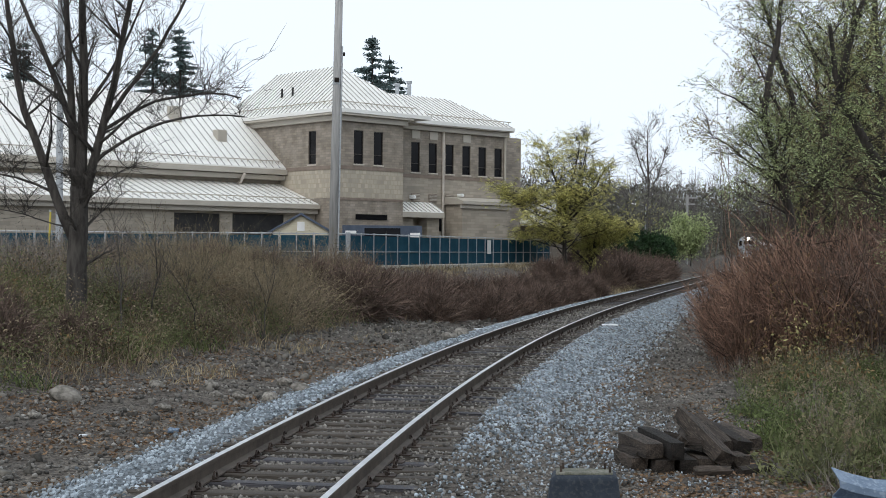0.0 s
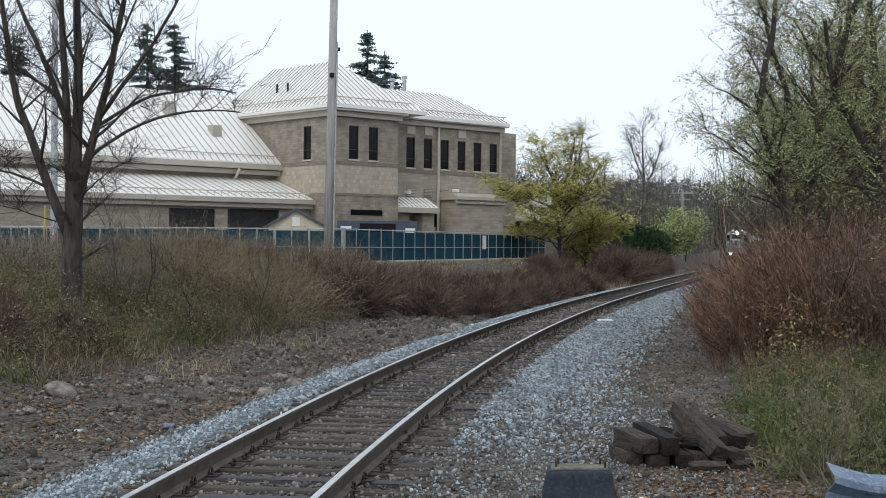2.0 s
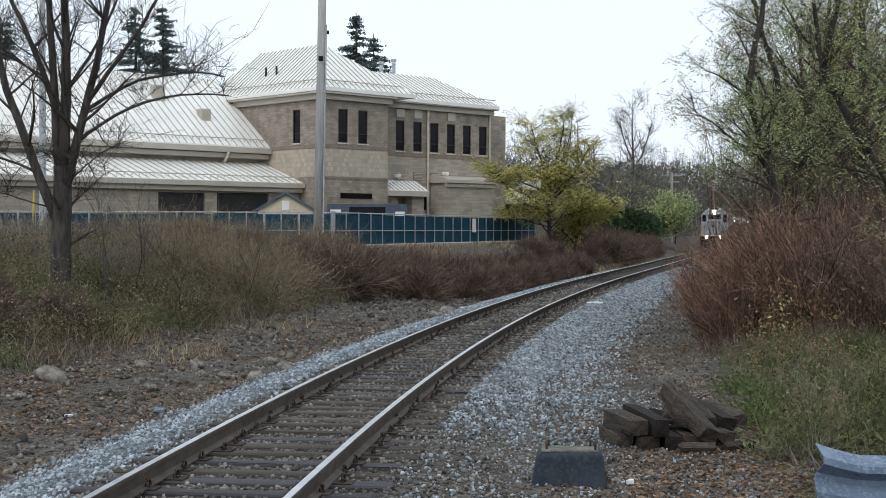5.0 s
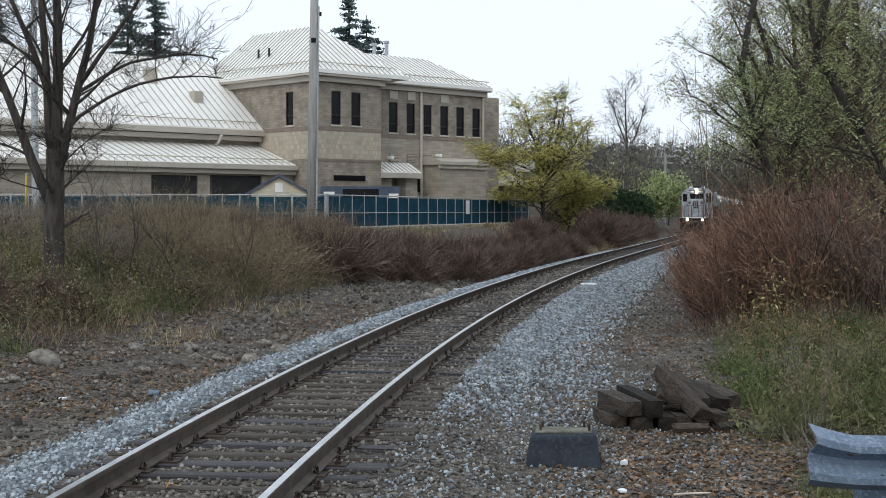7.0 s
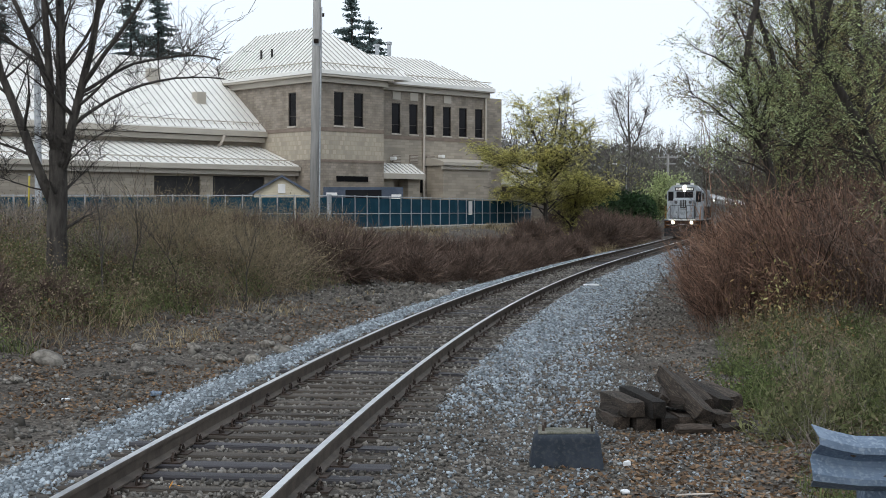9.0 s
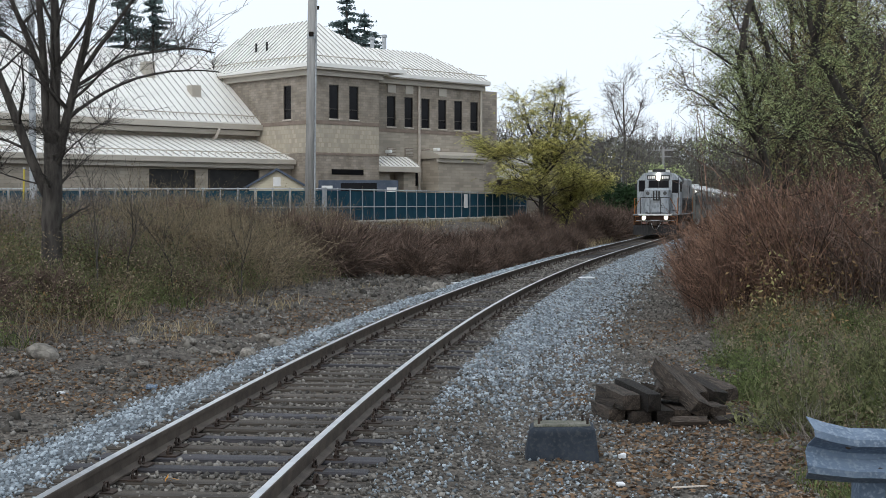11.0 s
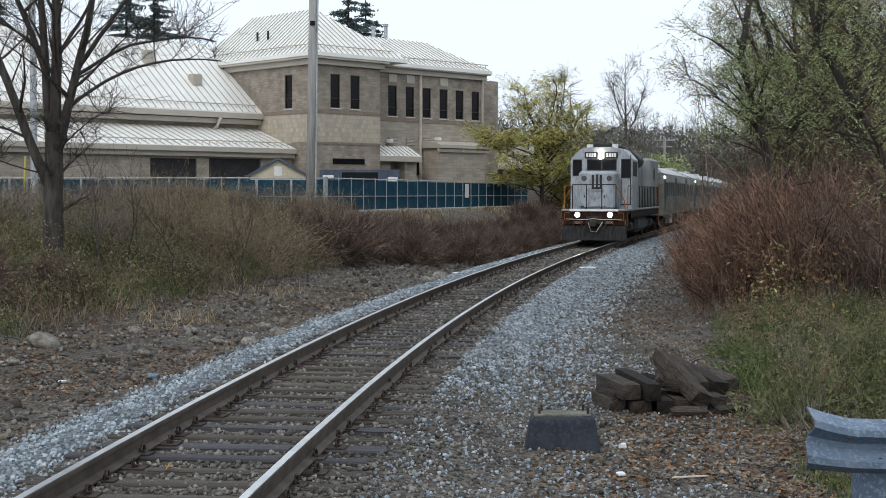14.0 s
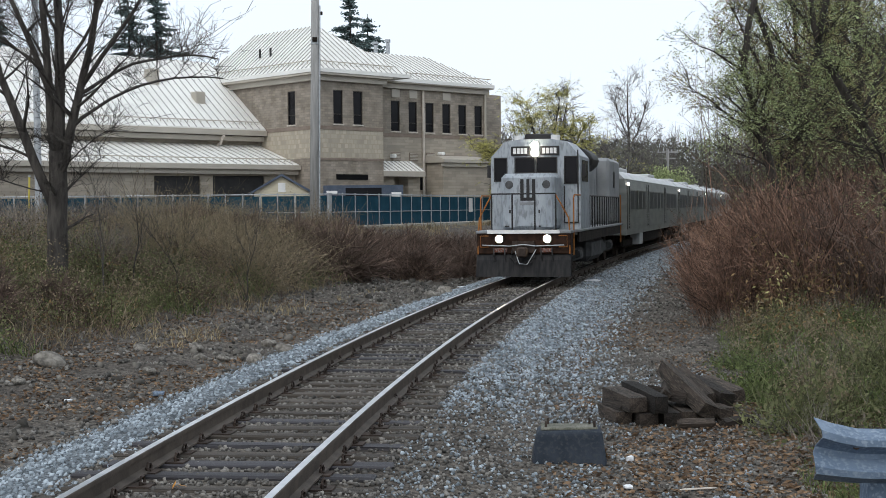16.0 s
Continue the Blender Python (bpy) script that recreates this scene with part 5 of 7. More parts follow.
place(TAN, "weed_clump", spread(22, 5.6, 9.0, 15, 27, 64), "bushy dry brown weed clump beside the gravel", "weed", "weeds beside the gravel", (0.6, 1.3))
place(STALK, "dead_weed", spread(18, 4.8, 8.8, 12, 27, 63), "thin grey dead weed stalks beside the gravel", "weed", "weeds beside the gravel", (0.6, 1.2))
TALL = [leafy_dome("tall_weed", 170, 1.65, 0.006, M["weed"], 0.028, 700) for _ in range(2)]
TALL_GREY = [leafy_dome("tall_weed", 210, 1.5, 0.006, M["twig"], 0.022, 350) for _ in range(2)]


def bank_spots(n, a0, a1, y0, y1, seed):
    """Places by the slope x to y, on the brow of the bank."""
    r = random.Random(seed)
    out = [(r.uniform(a0, a1) * y, y) for y in (r.uniform(y0, y1) for _ in range(n))]
    return [(x, y) for x, y in out if (x - track_x(y)) / math.hypot(1, track_slope(y)) < -7.0]


place(TALL, "tall_weed", bank_spots(40, -0.235, -0.095, 36, 50, 71), "tall dry tan weeds on the brow of the bank", "weed", "tall weeds on the bank", (0.95, 1.35))
place(TALL_GREY, "tall_weed", bank_spots(34, -0.33, -0.1, 31, 48, 72), "tall dark brown dead weeds on the brow of the bank", "weed", "tall weeds on the bank", (0.6, 1.05))
place(OLIVE, "weed_clump", bank_spots(90, -0.3, -0.12, 25, 38, 73), "bushy olive-green weed clump on the bank", "weed", "weed clumps on the bank", (0.6, 1.3))
place(TAN, "weed_clump", bank_spots(70, -0.32, -0.06, 25, 42, 74), "bushy dry brown weed clump on the bank", "weed", "weed clumps on the bank", (0.6, 1.3))
MOUNDS = [(-3.5, 44, 1.35), (-5.0, 46, 1.2), (-2.2, 47, 1.05), (-0.9, 46.5, 1.0), (0.9, 49, 1.0), (1.9, 52, 0.9), (3.2, 57, 0.85), (4.2, 62, 0.9), (5.6, 68, 0.9), (-6.5, 45, 1.1), (-8.2, 43, 1.0), (-4.2, 52, 1.1),
          (0.2, 56, 1.1), (1.6, 60, 1.05), (-1.4, 54, 1.1), (2.6, 66, 1.0), (3.8, 70, 1.0), (-2.9, 50, 1.15), (5.0, 78, 1.1), (6.4, 82, 1.0), (7.0, 74, 1.0), (9.0, 86, 1.2), (10.6, 92, 1.5), (12.0, 97, 1.7), (13.2, 103, 1.7), (14.6, 108, 1.6), (11.5, 104, 1.6), (16.0, 114, 1.5), (9.3, 97, 1.4), (18.0, 122, 1.5), (7.8, 92, 1.2)]
r = random.Random(77)
for x, y, s in MOUNDS:
    ob = new("brown_shrub", r.choice(BROWN))
    ob.matrix_world = pose(x, y, ground_z(x, y) - 0.05, 0, 0, r.uniform(0, 360)) @ Matrix.Diagonal((s, s, s, 1))
    tagged(ob, "rounded dark brown leafless shrub at the foot of the bank", "shrub", "shrubs on the bank")
place(GREY, "grey_shrub", spread(24, -17, -9.5, 26, 54, 5), "thin grey leafless brush on the bank", "shrub", "brush on the bank", (0.6, 1.15))
place(BROWN, "brown_shrub", [(-9.0, 25.5), (-8.4, 24.2), (-7.6, 26.5), (-10.5, 28)], "low russet-brown shrub on the bank", "shrub", "shrubs on the bank", (0.55, 0.75))


def low_growth(x, y):
    """Plants stay low on the strip below the fence's blue run."""
    return 0.45 if y > 36 and -0.075 < x / y < 0.1 else 1.0


def blades(name, n, v0, v1, y0, y1, h0, h1, width, material, label, seed, bias=1.0, thresh=-1.0, lean=0.42):
    """Grass and weed stalks, one sheet of them: thin tapering ribbons with a bend."""
    y = y0 + (y1 - y0) * RNG.random(n) ** bias
    xy = on_track(v0 + (v1 - v0) * RNG.random(n), y)
    keep = np.array([noise.noise((x * 0.35, yy * 0.25, seed)) > thresh for x, yy in xy])
    xy = xy[keep]
    n = len(xy)
    tall = np.array([0.8 + 0.9 * noise.noise((x * 0.5, yy * 0.4, seed + 4)) for x, yy in xy])
    base = np.concatenate([xy, (ground_at(xy) - 0.03)[:, None]], 1)
    tall *= np.array([low_growth(x, yy) for x, yy in xy])
    h = (h0 + (h1 - h0) * RNG.random(n) ** 1.5) * tall
    way = RNG.normal(0, lean, (n, 2))
    mid = base + np.stack([way[:, 0] * h * 0.3, way[:, 1] * h * 0.3, h * 0.6], 1)
    tip = base + np.stack([way[:, 0] * h, way[:, 1] * h, h], 1)
    a = RNG.random(n) * math.pi
    w = np.stack([np.cos(a), np.sin(a), np.zeros(n)], 1) * (width * (0.6 + 0.8 * RNG.random(n)))[:, None]
    v = np.stack([base - w, base + w, mid + w * 0.8, mid - w * 0.8, tip + w * 0.15, tip - w * 0.15], 1).reshape(-1, 3)
    k = np.arange(n)[:, None, None] * 6
    f = (k + np.array([(0, 1, 2, 3), (3, 2, 4, 5)])[None]).reshape(-1, 4)
    tagged(new(name, np_mesh(name, v, f, material)), label, "weeds", kind="stuff")


blades("brown_weeds", 15000, -16.5, -6.0, 22, 66, 0.12, 0.75, 0.008, M["weed"], "tangled brown weeds on the bank", 1, 1.2, -1, 0.7)
blades("dry_grass", 22000, -15, -4.4, 24, 75, 0.1, 0.5, 0.008, M["dry_grass"], "straw-coloured dry grass at the foot of the bank", 2, 1.1, 0.05, 0.7)
blades("green_weeds", 20000, -14, -6.2, 22, 48, 0.12, 0.6, 0.01, M["green_weed"], "patches of green weeds on the bank", 3, 1.2, 0.02, 0.7)
blades("dark_weeds", 5000, -15, -6.0, 22, 60, 0.2, 0.9, 0.008, M["twig"], "dark dead stalks on the bank", 7, 1.2, 0.0, 0.5)
blades("dry_grass", 14000, -11, -3.1, 50, 112, 0.15, 0.6, 0.016, M["dry_grass"], "straw-coloured grass below the fence", 12, 1.0, -0.1, 0.6)
blades("brown_weeds", 14000, -13, -4.5, 55, 115, 0.2, 0.8, 0.016, M["weed"], "brown weeds below the fence", 15, 1.0, -0.2, 0.6)
blades("green_grass", 22000, 5.0, 10, 10, 25, 0.05, 0.24, 0.006, M["green_weed"], "green grass and weeds beside the gravel", 4, 1.2, -0.05, 0.7)
blades("green_tufts", 7000, 4.3, 5.6, 9, 22, 0.05, 0.22, 0.005, M["green_weed"], "thin green tufts at the gravel's edge", 14, 1.2, 0.1, 0.7)
blades("dry_weeds", 9000, 5.0, 10, 13, 32, 0.1, 0.4, 0.006, M["weed"], "brown weeds beside the gravel", 5, 1.2, -0.1, 0.7)
blades("russet_weeds", 9000, -15, -7, 22, 32, 0.12, 0.6, 0.008, M["leaf_brown"], "russet dead weeds on the bank", 6, 1.0, 0.0, 0.7)


def weed_leaves(name, n, v0, v1, y0, y1, top, size, material, label, seed, thresh=-0.1):
    """Small leaves and seed heads of bushy weeds: they fill uneven humps over the ground."""
    y = y0 + (y1 - y0) * RNG.random(n) ** 1.2
    xy = on_track(v0 + (v1 - v0) * RNG.random(n), y)
    hump = np.array([noise.noise((x * 0.55, q * 0.4, seed)) + 0.5 * noise.noise((x * 1.7, q * 1.2, seed + 3)) for x, q in xy])
    xy, hump = xy[hump > thresh], hump[hump > thresh]
    top = top * np.array([low_growth(x, q) for x, q in xy])
    z = ground_at(xy) + top * (0.35 + 1.1 * (hump - thresh)) * RNG.random(len(xy)) ** 0.7
    vv, ff = leaves(np.concatenate([xy, z[:, None]], 1), size * (0.4 + RNG.random(len(xy))))
    tagged(new(name, np_mesh(name, vv, ff, material)), label, "weeds", kind="stuff")


weed_leaves("weed_leaves", 60000, -16, -6.2, 22, 60, 1.4, 0.026, M["weed"], "withered brown weed leaves on the bank", 1, -0.25)
weed_leaves("weed_leaves", 50000, -15, -6.2, 21, 50, 1.3, 0.028, M["weed_olive"], "olive weed leaves on the bank", 3, -0.05)
weed_leaves("weed_leaves", 26000, -15, -6, 21, 48, 0.8, 0.034, M["green_weed"], "green weed leaves on the bank", 13, 0.05)
weed_leaves("weed_leaves", 30000, -16, -6.5, 20, 55, 1.0, 0.032, M["leaf_brown"], "russet weed leaves on the bank", 5, 0.0)
weed_leaves("weed_leaves", 30000, -15.5, -6.5, 22, 60, 1.5, 0.03, M["twig"], "dark withered weed leaves on the bank", 25, 0.0)
weed_leaves("weed_leaves", 14000, 5.0, 10, 10, 26, 0.5, 0.022, M["green_weed"], "green weed leaves beside the gravel", 6, -0.15)
weed_leaves("weed_leaves", 16000, 5.2, 10, 11, 28, 0.8, 0.022, M["weed"], "brown weed leaves beside the gravel", 16, -0.05)
weed_leaves("weed_leaves", 9000, 5.2, 11, 19, 36, 2.2, 0.035, M["leaf_brown"], "withered leaves in the red thicket", 8, -0.1)
weed_leaves("weed_leaves", 2600, 5.6, 10.5, 24, 32, 2.4, 0.045, M["leaf_olive"], "yellowing leaves in the red thicket", 9, 0.1)


def tree(name, m, height, radius, seed, label, bark, spread_=0.5, depth=4, leaf=None, n_leaf=0, leaf_size=0.06, lean=(0, 0), first=0.25, twig_r=0.012, forks=3, droop=0.0, category="tree", bole=0.36, fuzz=0.28):
    """A trunk that forks into limbs and twigs; leaves at the twigs' ends."""
    r = random.Random(seed)
    t = thing(name, m, label, category)
    trunk, branch = Geo(), Geo()
    ends = []

    def grow(p, d, ln, rad, lev):
        pts, rr = [p], [rad]
        q = p
        k = 4 if lev < 3 else 3
        for i in range(k):
            d = (d + Vector((r.gauss(0, 0.09), r.gauss(0, 0.09), 0.03 - droop * lev * 0.06))).normalized()
            q = q + d * ln / k
            pts.append(q), rr.append(max(rad * (1 - 0.45 * (i + 1) / k), twig_r * 0.5))
        (trunk if lev == 0 else branch).tube(pts, rr, 8 if lev == 0 else 5 if lev < 3 else 3, caps=lev == 0)
        if lev >= 2:
            ends.extend(pts[1:])
        if lev < depth:
            for j in range(forks + (lev > 0)):
                a = r.uniform(0, 2 * math.pi)
                i = r.randint(2 if lev == 0 else 1, k)
                side = Vector((math.cos(a), math.sin(a), 0))
                nd = (d * (1 - spread_) + side * spread_ + Vector((0, 0, 0.15 - droop * 0.2))).normalized()
                grow(pts[i], nd, ln * r.uniform(0.55, 0.8), max(rr[i] * r.uniform(0.45, 0.65), twig_r * 0.6), lev + 1)
            grow(q, (d + Vector((r.gauss(0, 0.15), r.gauss(0, 0.15), 0))).normalized(), ln * 0.75, rr[-1], lev + 1)

    grow(Vector((0, 0, -0.3)), Vector((lean[0], lean[1], 1)).normalized(), height * bole, radius, 0)
    part("trunk", trunk, bark, t, smooth=True)
    part("branchwork", branch, bark, t, smooth=True)
    if leaf is not None and n_leaf:
        e = np.array([tuple(p) for p in ends])
        c = e[RNG.integers(0, len(e), n_leaf)] + RNG.normal(0, fuzz, (n_leaf, 3))
        v, f = leaves(c, leaf_size * (0.6 + 0.8 * RNG.random(n_leaf)))
        ob = new("crown", np_mesh("crown", v, f, leaf))
        ob.parent = t
        ob["label"] = "sparse crown of small leaves"
    return t


def gz(x, y):
    return pose(x, y, ground_z(x, y))


def sprays(c, length, leaf, k=9, droop=0.5):
    """Compound leaves: a drooping stalk at each centre with leaflets on both sides."""
    n = len(c)
    a = RNG.random(n) * 2 * math.pi
    d = np.stack([np.cos(a), np.sin(a), -droop * RNG.random(n)], 1)
    d /= np.linalg.norm(d, axis=1, keepdims=True)
    side = np.cross(d, [0, 0, 1.0])
    side /= np.linalg.norm(side, axis=1, keepdims=True)
    t = ((np.arange(k) + 0.5) / k)[None, :, None]
    ln = (length * (0.6 + 0.8 * RNG.random(n)))[:, None, None]
    mid = c[:, None] + d[:, None] * ln * t - np.array([0, 0, 1.0]) * ln * droop * t * t
    sg = np.where(np.arange(k) % 2, 1.0, -1.0)[None, :, None]
    out = (side[:, None] * sg + d[:, None] * 0.55 + RNG.normal(0, 0.25, (n, k, 3)) - [0, 0, 0.35]) * leaf
    w = (d[:, None] + RNG.normal(0, 0.4, (n, k, 3))) * leaf * 0.24
    v = np.stack([mid, mid + out * 0.5 + w, mid + out, mid + out * 0.5 - w], 2).reshape(-1, 3)
    return v, np.arange(len(v)).reshape(-1, 4)


def limb_tree(name, m, label, bark, stools, seed, subs=2.2, twigs=9, twig_ln=0.5, twig_r=0.006, leaf=None, n_leaf=0, leaf_size=0.06, spray=0.3, low=0.0, wander=5.0, part_name="limb", bole_end=0.4):
    """A tree from its main limbs: (x, y, z, compass, tilt at the foot, tilt at the end, length, radius), tilts from upright in degrees; branches and twigs grow on them."""
    r = random.Random(seed)
    t = thing(name, m, label, "tree")
    twig_a, twig_b, carry = [], [], []

    def path(p, az, t0, t1, ln, rad, k, end=0.35):
        pts, rr = [Vector(p)], [rad]
        for i in range(k):
            f = (i + 0.5) / k
            az += r.gauss(0, wander)
            tilt = math.radians(t0 + (t1 - t0) * f + r.gauss(0, wander * 0.8))
            ca = math.radians(az)
            pts.append(pts[-1] + Vector((math.sin(tilt) * math.cos(ca), math.sin(tilt) * math.sin(ca), math.cos(tilt))) * ln / k)
            rr.append(rad * (1 - (1 - end) * (i + 1) / k))
        return pts, rr

    built = []
    for x, y, z, az, t0, t1, ln, rad in stools:
        g = Geo()
        start = Vector((x, y, z))
        if built:
            start = min(built, key=lambda q: (q - start).length)
        pts, rr = path(start, az, t0, t1, ln, rad, 10, 0.35 if built else bole_end)
        for i in range(10):
            built.extend(pts[i].lerp(pts[i + 1], q / 4) for q in range(5))
        g.tube(pts, rr, 10 if rad > 0.06 else 6)
        for k in range(max(2, int(ln * subs))):
            f = r.uniform(0.22, 1.0)
            i = min(9, int(f * 10))
            p = pts[i].lerp(pts[i + 1], f * 10 - i)
            if p.z < low:
                continue
            sl = ln * r.uniform(0.16, 0.42) * (1.15 - 0.6 * f)
            tilt = t0 + (t1 - t0) * f
            turn = az + r.choice((-1, 1)) * r.uniform(20, 150)
            bp, br = path(p, turn, abs(tilt) * 0.3 + r.uniform(30, 65), r.uniform(15, 70), sl, max(0.012, rr[i] * r.uniform(0.22, 0.42)), 6, 0.25)
            g.tube(bp, br, 5, False)
            for q in range(twigs):
                w = r.uniform(0.25, 1.0) * 6
                j = min(5, int(w))
                b0 = bp[j].lerp(bp[j + 1], w - j)
                d = (bp[j + 1] - bp[j]).normalized() + Vector((r.gauss(0, 0.6), r.gauss(0, 0.6), r.gauss(0.15, 0.4)))
                b1 = b0 + d * twig_ln * r.uniform(0.5, 1.5)
                twig_a.append(tuple(b0)), twig_b.append(tuple(b1)), carry.append(tuple(b1)), carry.append(tuple(b0.lerp(b1, 0.6)))
                for _ in range(2):
                    c0 = b0.lerp(b1, r.uniform(0.3, 0.9))
                    c1 = c0 + (d * 0.5 + Vector((r.gauss(0, 0.5), r.gauss(0, 0.5), r.gauss(0.05, 0.4)))) * twig_ln * r.uniform(0.4, 0.9)
                    twig_a.append(tuple(c0)), twig_b.append(tuple(c1)), carry.append(tuple(c1))
        part(part_name if rad < 0.13 else "trunk", g, bark, t, smooth=True)
    a, b = np.array(twig_a), np.array(twig_b)
    v, f = strips(a, b, np.full(len(a), twig_r), 0.1)
    tw = new("twigwork", np_mesh("twigwork", v, f, bark))
    tw.parent = t
    if leaf is not None:
        c = np.array(carry)
        c = c[RNG.integers(0, len(c), n_leaf)] + RNG.normal(0, 0.1, (n_leaf, 3))
        v, f = sprays(c, spray, leaf_size)
        ob = new("crown", np_mesh("crown", v, f, leaf))
        ob.parent = t
        ob["label"] = "sparse crown of drooping compound leaves"
    return t


limb_tree("bare_tree", gz(-8.42, 29.5), "tall leafless grey-barked tree dividing into several upright limbs", M["bark"],
          [(0, 0, -0.3, 0, 0, 2, 3.4, 0.255), (-0.12, 0, 1.75, 180, 24, 5, 6.5, 0.12), (-0.1, 0.05, 2.6, 180, 6, 2, 6.0, 0.115), (0.05, -0.05, 2.9, 0, 2, 0, 6.0, 0.14), (0.12, 0, 2.4, 0, 18, 8, 6.0, 0.115),
           (-0.25, 0, 4.4, 170, 22, 28, 4.0, 0.075), (0.45, 0, 3.6, 0, 42, 100, 3.6, 0.045), (0.62, 0, 4.3, 20, 50, 98, 3.4, 0.048), (0.62, 0, 4.5, -10, 40, 28, 4.2, 0.055), (0.15, 0.1, 4.8, 30, 35, 20, 3.0, 0.05),
           (-0.45, 0, 3.0, 180, 62, 95, 2.4, 0.035), (-0.75, 0, 4.9, 170, 60, 75, 2.4, 0.03), (-0.8, 0, 5.4, 190, 50, 80, 2.2, 0.03), (0.2, 0, 1.9, 10, 30, 55, 1.5, 0.02), (0.3, -0.2, 2.6, -40, 60, 70, 2.0, 0.02),
           (-0.3, -0.1, 2.2, 200, 70, 80, 1.8, 0.02)], 11, 2.6, 14, 0.5, 0.006, wander=3.5, bole_end=0.75)
YELLOW = "slender tree with thin yellow-green leaves and bare upper twigs"
limb_tree("yellow_tree", gz(6.7, 85.0) @ Matrix.Diagonal((1.12, 1.12, 0.87, 1)), YELLOW, M["bark_dark"],
          [(0, 0, -0.3, 0, 0, 2, 6.5, 0.15), (0, 0, 3.6, 0, 35, 20, 4.6, 0.08), (0, 0, 3.2, 180, 50, 55, 4.4, 0.07), (0.1, 0, 5.8, 0, 15, 5, 4.0, 0.06), (0, 0, 5.0, 180, 20, 10, 4.6, 0.06), (0, 0, 2.4, 20, 65, 80, 4.0, 0.05),
           (0, 0, 1.9, 200, 65, 90, 3.2, 0.045), (0, 0, 4.2, 185, 55, 80, 4.6, 0.05), (0, 0, 4.4, -60, 50, 70, 3.4, 0.05), (0, 0, 2.8, -110, 60, 85, 3.0, 0.05)], 5, 4.2, 8, 0.55, 0.011, M["leaf_yellow"], 4800, 0.1, low=1.0)
limb_tree("yellow_tree", gz(8.1, 87.0), "small low-branched tree with thin olive-yellow leaves", M["bark_dark"],
          [(0, 0, -0.3, 0, 5, 10, 3.0, 0.11), (0, 0, 1.2, 180, 40, 60, 3.0, 0.06), (0.1, 0, 1.6, 0, 40, 65, 3.2, 0.06), (0.2, 0, 2.2, -90, 40, 60, 2.6, 0.05), (0.2, 0, 2.4, 90, 30, 40, 2.6, 0.05)], 6, 4.6, 9, 0.5, 0.011, M["leaf_yellow"], 2200, 0.1)
limb_tree("bare_tree", gz(9.4, 118.0), "dark leafless tree behind the yellow one", M["bark"],
          [(0, 0, -0.3, 0, 2, 4, 9.5, 0.2), (0, 0, 4.0, 180, 35, 20, 5.0, 0.1), (0, 0, 5.0, 0, 35, 15, 5.0, 0.1), (0.2, 0, 7, 20, 20, 5, 4.0, 0.08)], 8, 2.6, 9, 0.7, 0.016, M["leaf_olive"], 60, 0.14, bole_end=0.15)
limb_tree("bare_tree", gz(21.5, 160.0), "tall leafless tree at the edge of the woods", M["bark"],
          [(0, 0, -0.3, 0, 4, -2, 15.5, 0.26), (0.4, 0, 8.0, 0, 30, 10, 6.0, 0.1), (0.4, 0, 9.0, 180, 30, 8, 5.5, 0.1)], 9, 2.2, 9, 0.9, 0.018, bole_end=0.12)
# trees over the thicket: place, main limbs, leaf and number of leaf sprays
VINE = "tangled dark-stemmed tree with sparse yellowing compound leaves"
